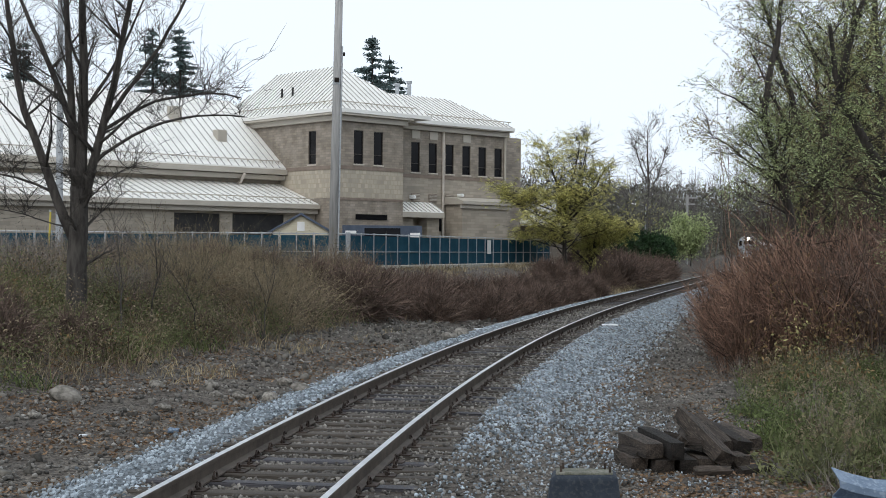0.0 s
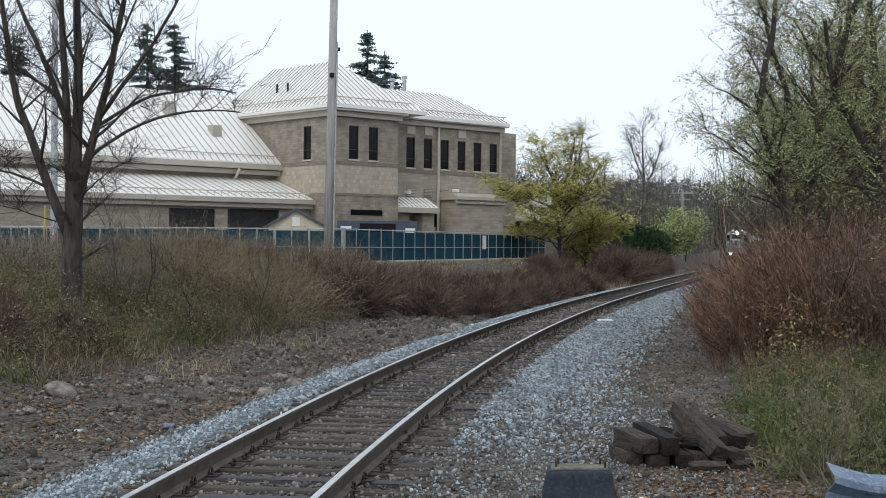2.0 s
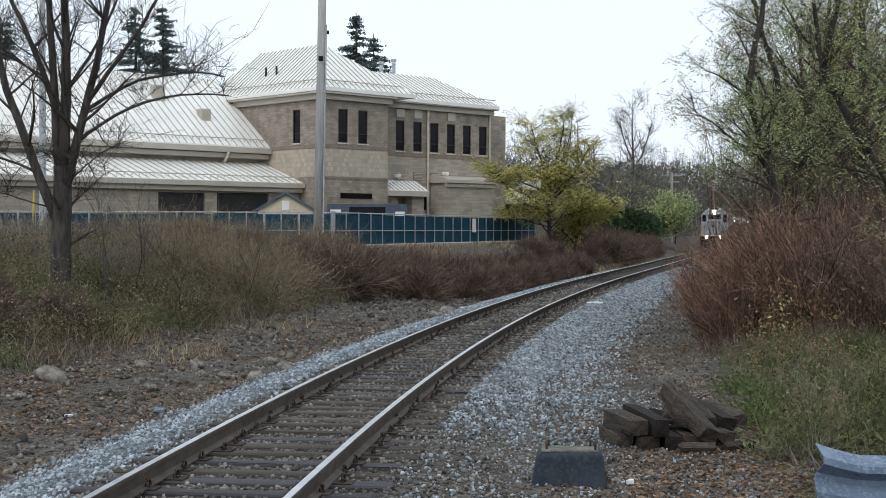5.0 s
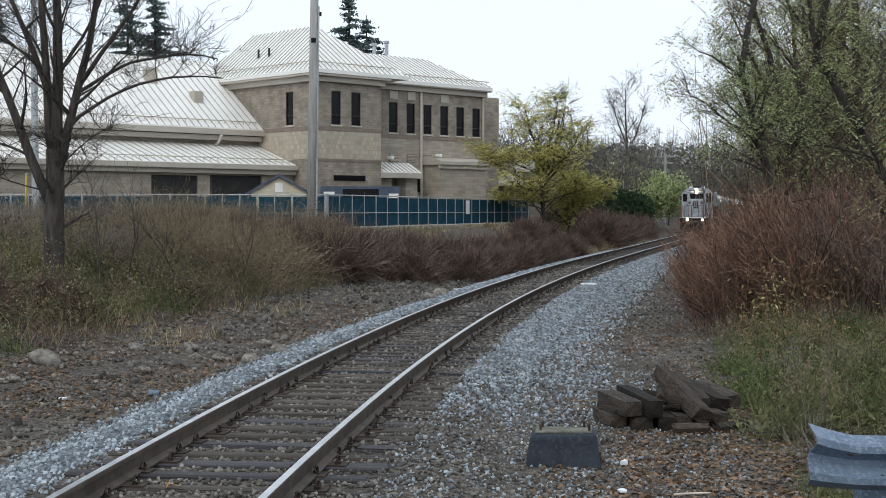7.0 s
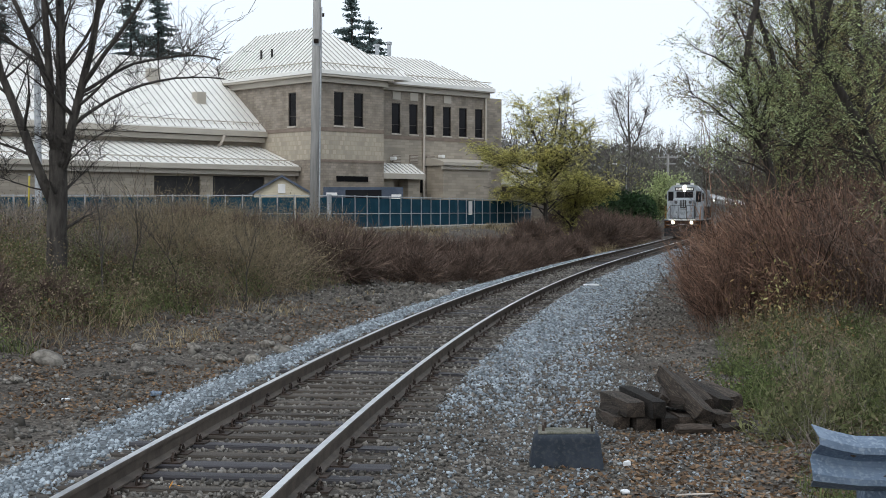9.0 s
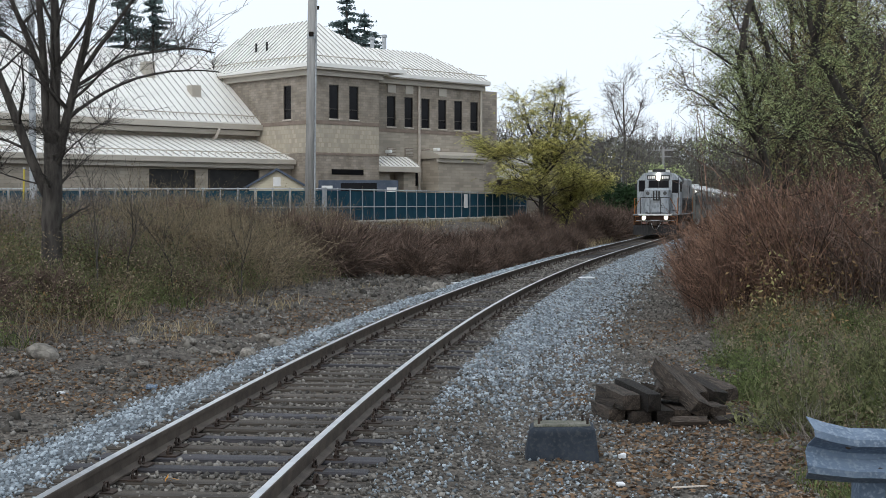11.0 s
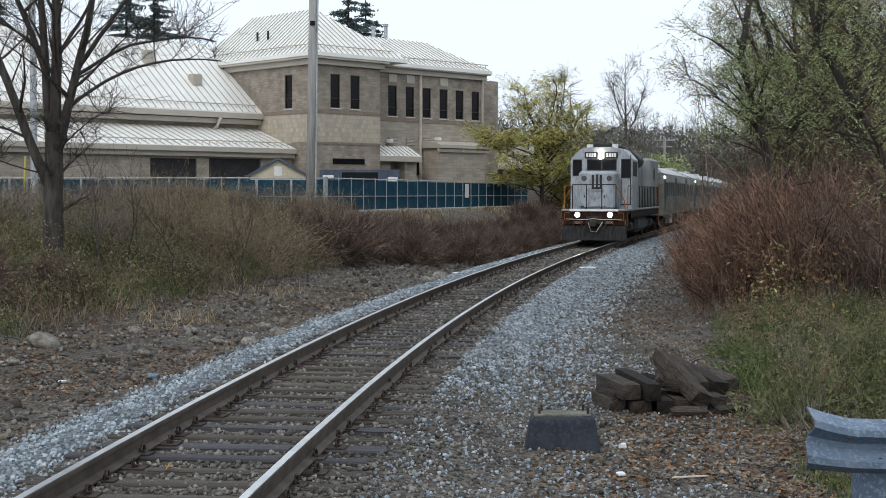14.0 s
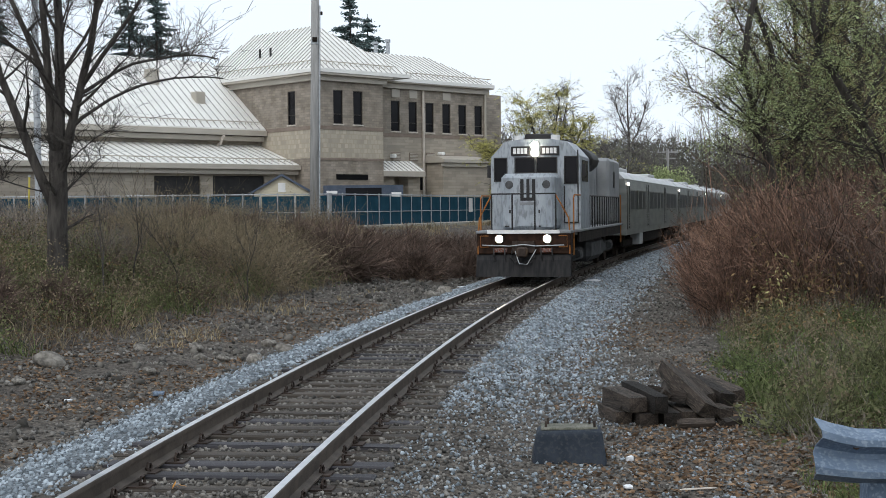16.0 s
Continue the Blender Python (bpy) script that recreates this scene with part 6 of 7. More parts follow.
RIGHT_TREES = [
    (8.5, 33.0, [(0, 0, -0.3, 180, 4, 16, 6.4, 0.16), (-0.95, 0, 5.9, 20, 20, 4, 4.0, 0.09), (-0.9, 0, 5.6, 180, 50, 70, 1.3, 0.04), (-0.5, 0, 4.3, 10, 70, 60, 3.0, 0.05), (-0.4, 0, 3.9, 190, 45, 80, 1.2, 0.04), (-0.3, 0, 3.2, 170, 50, 85, 1.2, 0.035)], "leaf_green", 420),
    (8.7, 34.5, [(0, 0, -0.3, 0, 0, 4, 5.0, 0.15), (0.1, 0, 4.4, 180, 14, 20, 5.0, 0.1), (0.1, 0, 4.2, 0, 20, 5, 5.0, 0.09), (0, 0, 3.4, 170, 50, 60, 3.0, 0.04), (0.1, 0, 3.8, -60, 60, 50, 3.0, 0.04)], "leaf_olive", 420),
    (9.6, 26.5, [(0, 0, -0.3, 180, 6, 30, 4.6, 0.13), (-0.95, 0, 3.8, 180, 40, 6, 3.2, 0.1), (-1.5, 0, 5.4, 0, 10, 25, 3.0, 0.07), (-1.0, 0, 4.0, 20, 30, 10, 3.6, 0.05), (-0.6, 0, 3.1, 190, 70, 95, 2.2, 0.025)], "leaf_green", 260),
    (11.1, 35.5, [(0, 0, -0.3, 180, 1, 2, 9.5, 0.17), (0, 0, 4.6, 180, 40, 30, 4.0, 0.06), (0, 0, 5.4, 0, 45, 30, 4.0, 0.06), (0, 0, 3.6, -100, 55, 65, 3.0, 0.04)], "leaf_olive", 300),
    (9.9, 37.5, [(0, 0, -0.3, 10, 2, 6, 9.0, 0.13), (0, 0, 4.0, 190, 40, 25, 4.5, 0.06), (0.1, 0, 4.8, 0, 40, 60, 3.5, 0.05), (0.1, 0, 3.2, -80, 55, 75, 2.6, 0.035)], "leaf_brown", 300),
    (11.0, 40.0, [(0, 0, -0.3, 180, 3, 8, 8.5, 0.12), (0, 0, 3.4, 180, 45, 65, 3.0, 0.05), (-0.2, 0, 4.8, 180, 35, 55, 3.0, 0.05), (0, 0, 4.0, 0, 45, 50, 3.0, 0.05), (-0.4, 0, 6.2, 190, 35, 60, 2.6, 0.04)], "leaf_green", 520),
    (12.0, 43.0, [(0, 0, -0.3, 0, 2, 4, 9.0, 0.14), (0, 0, 3.0, 180, 45, 40, 4.5, 0.06), (0, 0, 4.4, 0, 45, 40, 4.5, 0.06), (0, 0, 5.2, -90, 40, 50, 3.5, 0.05)], "leaf_olive", 480),
    (13.4, 46.0, [(0, 0, -0.3, 0, 1, 3, 10.5, 0.17), (0, 0, 3.0, 180, 45, 40, 5.0, 0.07), (0, 0, 4.4, 0, 45, 40, 4.5, 0.06), (0, 0, 6.2, 190, 40, 30, 3.5, 0.05)], "leaf_green", 480),
    (15.2, 50.0, [(0, 0, -0.3, 180, 2, 4, 11.0, 0.18), (0, 0, 3.0, 180, 45, 40, 5.0, 0.07), (0, 0, 4.6, 0, 45, 40, 4.5, 0.06), (0, 0, 6.2, 180, 40, 30, 4.5, 0.05)], "leaf_olive", 480),
    (14.4, 54.0, [(0, 0, -0.3, 180, 3, 7, 9.5, 0.15), (0, 0, 2.6, 180, 50, 60, 4.0, 0.06), (0, 0, 4.4, 180, 40, 55, 3.6, 0.05), (0, 0, 5.2, 0, 45, 40, 4.0, 0.05)], "leaf_green", 520),
    (17.4, 62.0, [(0, 0, -0.3, 180, 2, 5, 10.5, 0.16), (0, 0, 2.6, 180, 50, 60, 4.4, 0.06), (0, 0, 4.6, 180, 40, 50, 4.0, 0.05), (0, 0, 5.4, 0, 45, 40, 4.0, 0.05)], "leaf_olive", 520),
]
for i, (x, y, limbs, lf, n) in enumerate(RIGHT_TREES):
    t = limb_tree("vine_clad_tree", gz(x, y), VINE, M["bark_dark"], limbs, 60 + i, 3.2, 10, 0.42, 0.006, M[lf], int(n * 4.2), 0.06, 0.32, 1.2, 6.0)
    k = 44
    b0 = np.stack([RNG.normal(0, 0.9, k), RNG.normal(0, 0.7, k), np.full(k, -0.2)], 1)
    t0 = b0 + np.stack([RNG.normal(0, 0.9, k), RNG.normal(0, 0.8, k), 2.5 + 4.5 * RNG.random(k)], 1)
    shoots = [stems(b0, t0, 0.006 + 0.012 * RNG.random(k), 0.08, 6, 4)]
    for q in range(9):
        e = b0 + (t0 - b0) * (0.4 + 0.6 * RNG.random((k, 1)))
        shoots.append(strips(e, e + RNG.normal(0, 0.4, (k, 3)) + [0, 0, 0.3], np.full(k, 0.005)))
    cane = new("climbing_vine", np_mesh("climbing_vine", *join(*shoots), M["twig"]))
    cane.parent = t
for x, y, h, k in ((-7.3, 29, 4.2, 3), (-7.0, 30.5, 3.6, 4), (-6.0, 31, 3.4, 5), (-4.8, 33, 3.0, 6), (-11, 30, 4.5, 7)):
    tree("sapling", gz(x, y), h, 0.022, k, "thin leafless sapling on the bank", M["bark"], 0.4, 3, forks=2, twig_r=0.006)


def spruce(m, h, seed):
    """A ragged spruce: whorls of drooping boughs of uneven length, with gaps between them."""
    r = random.Random(seed)
    t = thing("spruce", m, "dark blue-green spruce rising behind the roof", "tree")
    part("trunk", Geo().tube([(0, 0, 0), (0.1, 0, h * 0.6), (0, 0, h)], [0.3, 0.17, 0.03], 8), M["bark_dark"], t)
    b, boughs = [], Geo()
    z = h * 0.3
    while z < h - 0.2:
        reach = min(3.4, (h - z) * 0.42 + 0.2)
        for k in range(r.randint(4, 6)):
            ln = reach * r.uniform(0.45, 1.15)
            a = r.uniform(0, 2 * math.pi)
            zz = z + r.uniform(-0.15, 0.15)
            prev = Vector((0, 0, zz))
            steps = max(3, int(ln / 0.22))
            for i in range(1, steps + 1):
                f = i / steps
                p = Vector((math.cos(a) * ln * f, math.sin(a) * ln * f, zz + ln * (0.16 * f - 0.42 * f * f + 0.22 * f ** 4)))
                for w in range(8):
                    b.append((p.x + r.gauss(0, 0.1 + 0.1 * f), p.y + r.gauss(0, 0.1 + 0.1 * f), p.z - abs(r.gauss(0, 0.12))))
                prev = p
            boughs.tube([(0, 0, zz), (prev.x * 0.5, prev.y * 0.5, zz + 0.02), tuple(prev)], [0.04, 0.025, 0.01], 4)
        z += r.uniform(0.32, 0.6)
    part("bough", boughs, M["bark_dark"], t)["kind"] = "stuff"
    c = np.array(b)
    v, f = leaves(c, 0.11 + 0.12 * RNG.random(len(c)), 0.3)
    ob = new("needles", np_mesh("needles", v, f, M["needle"]))
    ob.parent = t


spruce(pose(-27.6, 120, 1), 20.5, 1)
spruce(pose(-25.6, 122, 1), 21.0, 2)
spruce(pose(-8.4, 125, 1), 20.8, 3)
spruce(pose(-6.9, 127, 1), 19.2, 7)
spruce(pose(-36.5, 112, 1), 18.0, 4)


# ---- far woods ----
def woods(name, n, box, h0, h1, seed, leafm, n_leaf, label):
    r = np.random.default_rng(seed)
    y = box[2] + (box[3] - box[2]) * r.random(n)
    v = box[0] + (box[1] - box[0]) * r.random(n)
    xy = on_track(v, y)
    base = np.concatenate([xy, np.full((n, 1), 1.0)], 1)
    h = h0 + (h1 - h0) * r.random(n)
    tip = base + np.stack([r.normal(0, 0.08, n) * h, r.normal(0, 0.08, n) * h, h], 1)
    sets = [stems(base, tip, 0.07 + 0.09 * r.random(n), 0.03)]
    for k in range(14):
        t = 0.3 + 0.65 * r.random((n, 1))
        b0 = base + (tip - base) * t
        d = r.normal(0, 1, (n, 3)) * [0.5, 0.5, 0.3] + [0, 0, 0.55]
        d *= (h * 0.26)[:, None] * (1.1 - t)* 1.6
        sets.append(strips(b0, b0 + d, np.full(n, 0.04)))
        for q in range(4):
            b1 = b0 + d * (0.3 + 0.6 * r.random((n, 1)))
            d2 = r.normal(0, 1, (n, 3)) * [0.6, 0.6, 0.4] + [0, 0, 0.4]
            sets.append(strips(b1, b1 + d2 * 1.1, np.full(n, 0.02)))
    vv, f = join(*sets)
    tagged(new(name, np_mesh(name, vv, f, M["far_wood"])), label, "woods", kind="stuff")
    n_leaf *= 3
    y = box[2] + (box[3] - box[2]) * r.random(n_leaf)
    xy = on_track(box[0] + (box[1] - box[0]) * r.random(n_leaf), y)
    c = np.concatenate([xy, (1 + h1 * 0.7 * r.random(n_leaf) ** 1.5)[:, None]], 1)
    vv, f = leaves(c, (0.1 + 0.16 * r.random(n_leaf)) * (2.0 if box[2] > 300 else 1))
    tagged(new("undergrowth", np_mesh("undergrowth", vv, f, leafm)), "sparse olive and brown undergrowth of the far woods", "undergrowth", kind="stuff")


woods("far_woods", 200, (-40, -8, 122, 200), 6, 9, 25, M["leaf_olive"], 9000, "leafless brown woods beyond the bend")
woods("far_woods", 420, (-60, -7, 122, 240), 7, 11, 21, M["far_leaf"], 36000, "leafless grey-brown woods beyond the bend")
woods("near_woods", 150, (11, 28, 54, 95), 7, 11, 27, M["leaf_olive"], 20000, "tangled bare woods behind the thicket")
woods("far_woods", 460, (9, 60, 62, 230), 8, 14, 22, M["far_leaf"], 34000, "leafless grey-brown woods beside the line")
woods("far_woods", 420, (-40, 70, 318, 370), 15, 24, 23, M["far_leaf"], 30000, "leafless grey-brown woods on the horizon")


# ---- far and small things ----
def far_pole(x, y, h):
    p = thing("utility_pole", pose(x, y, 0), "far grey utility pole with two crossarms", "utility pole")
    part("shaft", Geo().tube([(0, 0, 0), (0, 0, h)], 0.17, 8), M["pole"], p)
    part("crossarm", Geo().box(-1.3, 1.3, -0.1, 0.1, h - 0.5, h - 0.3), M["pole"], p)
    part("crossarm", Geo().box(-1.0, 1.0, -0.1, 0.1, h - 1.3, h - 1.12), M["pole"], p)
    ins = Geo()
    for k in (-1.2, -0.5, 0.5, 1.2):
        ins.tube([(k, 0, h - 0.3), (k, 0, h - 0.08)], 0.06, 6)
    part("insulator", ins, M["galv"], p)


far_pole(28.5, 172.0, 9.2)


def street_light(x, y, h):
    p = thing("street_lamp", pose(x, y, 0), "far slender street lamp with a pale head", "street lamp")
    part("post", Geo().tube([(0, 0, 0), (0, 0, h), (-0.4, 0, h + 0.25), (-0.8, 0, h + 0.3)], 0.07, 6), M["galv"], p)
    part("head", Geo().bevel_box(-1.5, -0.7, -0.15, 0.15, h + 0.22, h + 0.4, 0.04), M["white"], p)


street_light(16.0, 138.0, 6.4)
street_light(19.2, 142.0, 6.6)


def evergreen_shrub(x, y, s):
    n = 2600
    u = RNG.normal(0, 1, (n, 3))
    u /= np.linalg.norm(u, axis=1, keepdims=True)
    c = u * (0.55 + 0.5 * RNG.random((n, 1))) * np.array([s, s, s * 0.9]) + [0, 0, s * 0.75]
    c += RNG.normal(0, 0.12 * s, (n, 3))
    v, f = leaves(c, 0.09 + 0.12 * RNG.random(n))
    ob = new("evergreen_shrub", np_mesh("evergreen_shrub", v, f, M["evergreen"]))
    ob.matrix_world = pose(x, y, 1.0)
    tagged(ob, "dense dark green shrub below the woods", "shrub", "evergreen shrubs")


for x, y, s in ((14.6, 121, 1.5), (16.2, 123, 1.7), (17.6, 124, 1.6), (13.2, 120, 1.3), (15.4, 126, 1.9), (18.6, 127, 1.4)):
    evergreen_shrub(x, y, s)


def green_tree(x, y, s, m):
    tree("young_tree", pose(x, y, 0.6), s, 0.08, int(x * 3), "young tree still in bright green leaf", M["bark_dark"], 0.5, 3, M[m], 5000, 0.16, forks=3, fuzz=0.5)


green_tree(26.3, 156, 6.0, "leaf_green")
green_tree(23.6, 150, 6.0, "leaf_green")
green_tree(9.0, 128, 9.0, "leaf_olive")


def build_canopy():
    s = thing("entrance_canopy", pose(5.2, 103.0, 1.0, 0, 0, 40), "small pale-roofed entrance porch at the building's end", "porch")
    part("roof", Geo().extrude([(-0.3, 2.9), (-0.3, 3.1), (2.0, 3.9), (4.3, 3.1), (4.3, 2.9)], 1, -0.3, 3.0), M["roof"], s)
    part("wall", Geo().box(0, 4, 2.5, 2.8, 0, 2.9), M["block_wall"], s)
    for x in (0.1, 3.7):
        part("post", Geo().box(x, x + 0.3, 0, 0.3, 0, 2.88), M["block_wall"], s)
    part("door", Geo().box(1.4, 2.6, 2.44, 2.497, 0, 2.2), M["dark_glass"], s)
    a = thing("rooftop_unit", pose(6.0, 106.5, 5.0, 0, 0, 40), "white ventilation unit on a flat roof", "ventilation unit")
    part("casing", Geo().bevel_box(0, 2.0, 0, 1.5, 0, 1.0, 0.05), M["white"], a)
    part("fan_cowl", Geo().tube([(0.6, 0.7, 1.0), (0.6, 0.7, 1.25)], 0.4, 10), M["galv"], a)
    k = part("flat_roof_block", Geo().box(0, 7, 0, 6, 0, 5), M["rough_wall"], None)
    k.matrix_world = pose(4.2, 104.5, 0.02, 0, 0, 40)
    tagged(k, "low flat-roofed tan masonry block behind the porch", "building")


build_canopy()


def build_left_posts():
    p = thing("steel_mast", pose(-17.6, 59.0, 0), "slim pale galvanised mast beyond the fence", "mast")
    part("shaft", Geo().tube([(0, 0, 0.5), (0, 0, 14)], [0.17, 0.12], 10), M["galv"], p)
    part("base_plate", Geo().box(-0.3, 0.3, -0.3, 0.3, 0.85, 1.15), M["galv"], p)
    q = thing("marker_post", pose(-14.9, 48.5, 0), "thin yellow marker post on the bank", "post")
    part("shaft", Geo().tube([(0, 0, 0.5), (0.12, 0, 3.3)], 0.035, 6), M["yellow"], q)
    part("cap", Geo().tube([(0.12, 0, 3.3), (0.12, 0, 3.36)], 0.05, 6), M["galv"], q)


build_left_posts()


def litter(x, y, sx, sy, sz, turn, label, m="litter"):
    g = Geo().bevel_box(-sx, sx, -sy, sy, 0, sz, min(sx, sy, sz) * 0.3)
    rr = random.Random(int(x * 100))
    g.v = [(a + rr.uniform(-0.2, 0.2) * sx, b + rr.uniform(-0.2, 0.2) * sy, c_ + rr.uniform(-0.15, 0.15) * sz) for a, b, c_ in g.v]
    ob = part("litter", g, M[m], None)
    ob.matrix_world = pose(x, y, ground_z(x, y) + 0.02, 0, 0, turn)
    tagged(ob, label, "litter")


litter(1.76, 12.9, 0.035, 0.022, 0.045, 30, "crumpled white plastic scrap on the gravel")
litter(1.57, 11.6, 0.035, 0.03, 0.03, 10, "small white scrap on the gravel")
litter(2.35, 17.5, 0.08, 0.05, 0.06, 5, "white crumpled paper beside the timber heap")
litter(-5.0, 17.9, 0.05, 0.035, 0.03, 70, "white crumpled paper in the ditch")
litter(-6.1, 17.0, 0.05, 0.04, 0.04, 20, "white crumpled scrap in the ditch")
litter(4.45, 40.5, 0.2, 0.12, 0.05, 15, "flat white board lying on the ballast")
litter(0.55, 41.5, 0.14, 0.1, 0.05, 15, "white scrap on the shoulder")
litter(-3.95, 18.6, 0.08, 0.05, 0.06, 15, "bluish plastic scrap on the ballast", "guard")
litter(2.15, 11.5, 0.14, 0.012, 0.012, 8, "pale stick on the gravel", "sill")
v, f = leaves(np.array([(-2.17, 10.85, -0.17), (-2.13, 10.87, -0.165), (-2.2, 10.9, -0.165)]), np.array([0.07, 0.06, 0.05]), 0.6)
tagged(new("maple_leaf", np_mesh("maple_leaf", v, f, mat("orange_leaf", (0.5, 0.2, 0.02), (0.6, 0.28, 0.03), 5, 0.7, 0, 0))), "orange fallen maple leaf between the rails", "leaf")


# ---- the train ----
def build_loco():
    t = thing("locomotive", pose(0, 0, 0), "weathered pale grey diesel locomotive with lit headlights", "locomotive")
    DZ = 1.52
    part("plough", Geo().extrude([(0.0, 0.12), (-0.12, 0.12), (-0.02, 0.62), (0.12, 0.8), (0.3, 0.8), (0.3, 0.12)], 0, -1.5, 1.5), M["plough"], t, "scuffed dark grey snowplough blade")
    part("pilot", Geo().bevel_box(-1.5, 1.5, 0.05, 0.6, 0.8, 1.48, 0.03), M["pilot"], t, "rust-brown grimy buffer beam")
    part("coupler", Geo().bevel_box(-0.16, 0.16, -0.45, 0.1, 0.72, 1.02, 0.05).box(-0.35, 0.35, -0.02, 0.06, 0.85, 1.2), M["clip"], t)
    for x in (-1, 1):
        part("brake_hose", Geo().tube([(0.35 * x, 0, 0.95), (0.38 * x, -0.12, 0.7), (0.25 * x, -0.14, 0.55), (0.12 * x, -0.1, 0.6)], 0.025, 6), M["loco_black"], t)
        part("hose_box", Geo().box(0.72 * x - 0.2, 0.72 * x + 0.2, -0.02, 0.04, 0.86, 0.99), M["hose_red"], t, "grimy red hose connections")
        dl = part("ditch_light", Geo().tube([(0.765 * x, -0.05, 1.27), (0.765 * x, 0.05, 1.27)], 0.15, 14), M["loco_black"], t, "round ditch light housing")
        part("lens", Geo().tube([(0.765 * x, -0.06, 1.27), (0.765 * x, -0.051, 1.27)], 0.12, 14), M["ditch"], dl, "lit lens")
    part("deck", Geo().bevel_box(-1.52, 1.52, 0.0, 17.8, 1.43, DZ, 0.02), M["loco_grey"], t)
    part("deck_edge", Geo().box(-1.15, 1.15, -0.02, -0.002, 1.43, DZ + 0.02), M["white"], t, "white platform edge")
    part("side_sill", Geo().box(1.44, 1.5, 2.2, 16.8, 1.1, 1.42).box(-1.5, -1.44, 2.2, 16.8, 1.1, 1.42), M["under"], t)
    nose = part("nose", Geo().bevel_box(-0.88, 0.88, 0.95, 2.6, DZ, 3.28, 0.13), M["loco_white"], t, "pale grey short hood")
    for x in (-0.6, 0.6):
        part("vent", Geo().tube([(x, 0.93, 2.93), (x, 0.97, 2.93)], 0.13, 14).tube([(x, 0.915, 2.93), (x, 0.93, 2.93)], 0.08, 12), M["tank"], nose, "round dark vent")
    part("emblem", Geo().box(-0.24, -0.13, 0.935, 0.948, 2.53, 3.1).box(-0.04, 0.06, 0.935, 0.948, 2.53, 3.1).box(0.14, 0.25, 0.935, 0.948, 2.53, 3.1).box(-0.24, 0.25, 0.935, 0.948, 2.43, 2.53),
         M["loco_black"], nose, "dark plain emblem")
    part("lettering", Geo().box(-0.26, 0.26, 0.936, 0.948, 2.3, 2.38), M["loco_grey"], nose)
    for q in ((0.3, 0.8), (-0.8, -0.35)):
        part("nose_door", Geo().bevel_box(q[0], q[1], 0.925, 0.948, 1.6, 2.45, 0.008), M["loco_white"], nose)
    part("latch", Geo().box(0.35, 0.4, 0.9, 0.924, 2.05, 2.15).box(-0.6, -0.55, 0.9, 0.924, 2.05, 2.15).box(0.35, 0.42, 0.9, 0.924, 1.62, 1.66).box(-0.75, -0.6, 0.9, 0.924, 1.62, 1.66), M["loco_black"], nose)
    out = [(-1.5, DZ), (1.5, DZ), (1.5, 3.85), (1.05, 4.33), (0.5, 4.42), (-0.5, 4.42), (-1.05, 4.33), (-1.5, 3.85)]
    cab = part("cab", Geo().extrude(out, 1, 2.6, 5.2), M["loco_white"], t, "pale grey driver's cab")
    for x0, x1, z0, z1, nm in ((-0.66, -0.03, 3.36, 3.8, "windscreen"), (0.06, 0.7, 3.36, 3.8, "windscreen"), (-1.36, -0.98, 3.1, 3.8, "side_window"), (1.0, 1.38, 3.0, 3.82, "cab_door_window")):
        part(nm, Geo().bevel_box(x0, x1, 2.575, 2.597, z0, z1, 0.01), M["dark_glass"], cab, "dark cab window")
        part("gasket", Geo().box(x0 - 0.04, x0, 2.57, 2.598, z0 - 0.04, z1 + 0.04).box(x1, x1 + 0.04, 2.57, 2.598, z0 - 0.04, z1 + 0.04).box(x0, x1, 2.57, 2.598, z1, z1 + 0.04).box(x0, x1, 2.57, 2.598, z0 - 0.04, z0), M["loco_black"], cab)
    part("cab_door", Geo().box(0.95, 0.985, 2.57, 2.598, 1.7, 2.9).box(1.4, 1.44, 2.57, 2.598, 1.7, 4.05).box(0.985, 1.4, 2.57, 2.598, 1.7, 1.75), M["loco_black"], cab, "black door seal")
    part("side_window", Geo().bevel_box(1.5, 1.52, 3.0, 4.6, 3.05, 3.75, 0.008).bevel_box(-1.52, -1.5, 3.0, 4.6, 3.05, 3.75, 0.008), M["dark_glass"], cab, "dark side window")
    for x in (-0.49, 0.49):
        nb = part("number_board", Geo().bevel_box(x - 0.32, x + 0.32, 2.53, 2.597, 3.89, 4.19, 0.012), M["loco_black"], cab, "black number board")
        bars = Geo()
        for k in range(4):
            bars.box(x - 0.24 + k * 0.125, x - 0.24 + k * 0.125 + 0.095, 2.522, 2.528, 3.95, 4.13)
        part("number_bar", bars, M["white"], nb, "pale bars")
    for z in (3.98, 4.2):
        part("headlight", Geo().tube([(0, 2.46, z), (0, 2.53, z)], 0.125, 14), M["lamp"], cab, "lit headlight")
    part("headlight_housing", Geo().bevel_box(-0.14, 0.14, 2.53, 2.6, 3.85, 4.33, 0.02), M["loco_grey"], cab)
    for x in (-0.62, 0.62):
        part("roof_beacon", Geo().tube([(x, 3.0, 4.38), (x, 3.0, 4.56)], 0.15, 10), M["white"], cab, "pale roof beacon")
    part("roof_unit", Geo().bevel_box(-0.45, 0.45, 3.2, 4.6, 4.42, 4.62, 0.04), M["loco_black"], cab)
    part("horn", Geo().tube([(0.3, 4.8, 4.45), (0.3, 4.3, 4.6)], [0.03, 0.1], 8), M["loco_grey"], cab)
    hood = part("long_hood", Geo().bevel_box(-0.88, 0.88, 5.21, 13.2, DZ, 4.05, 0.1), M["loco_grey"], t, "grey engine hood")
    g = Geo()
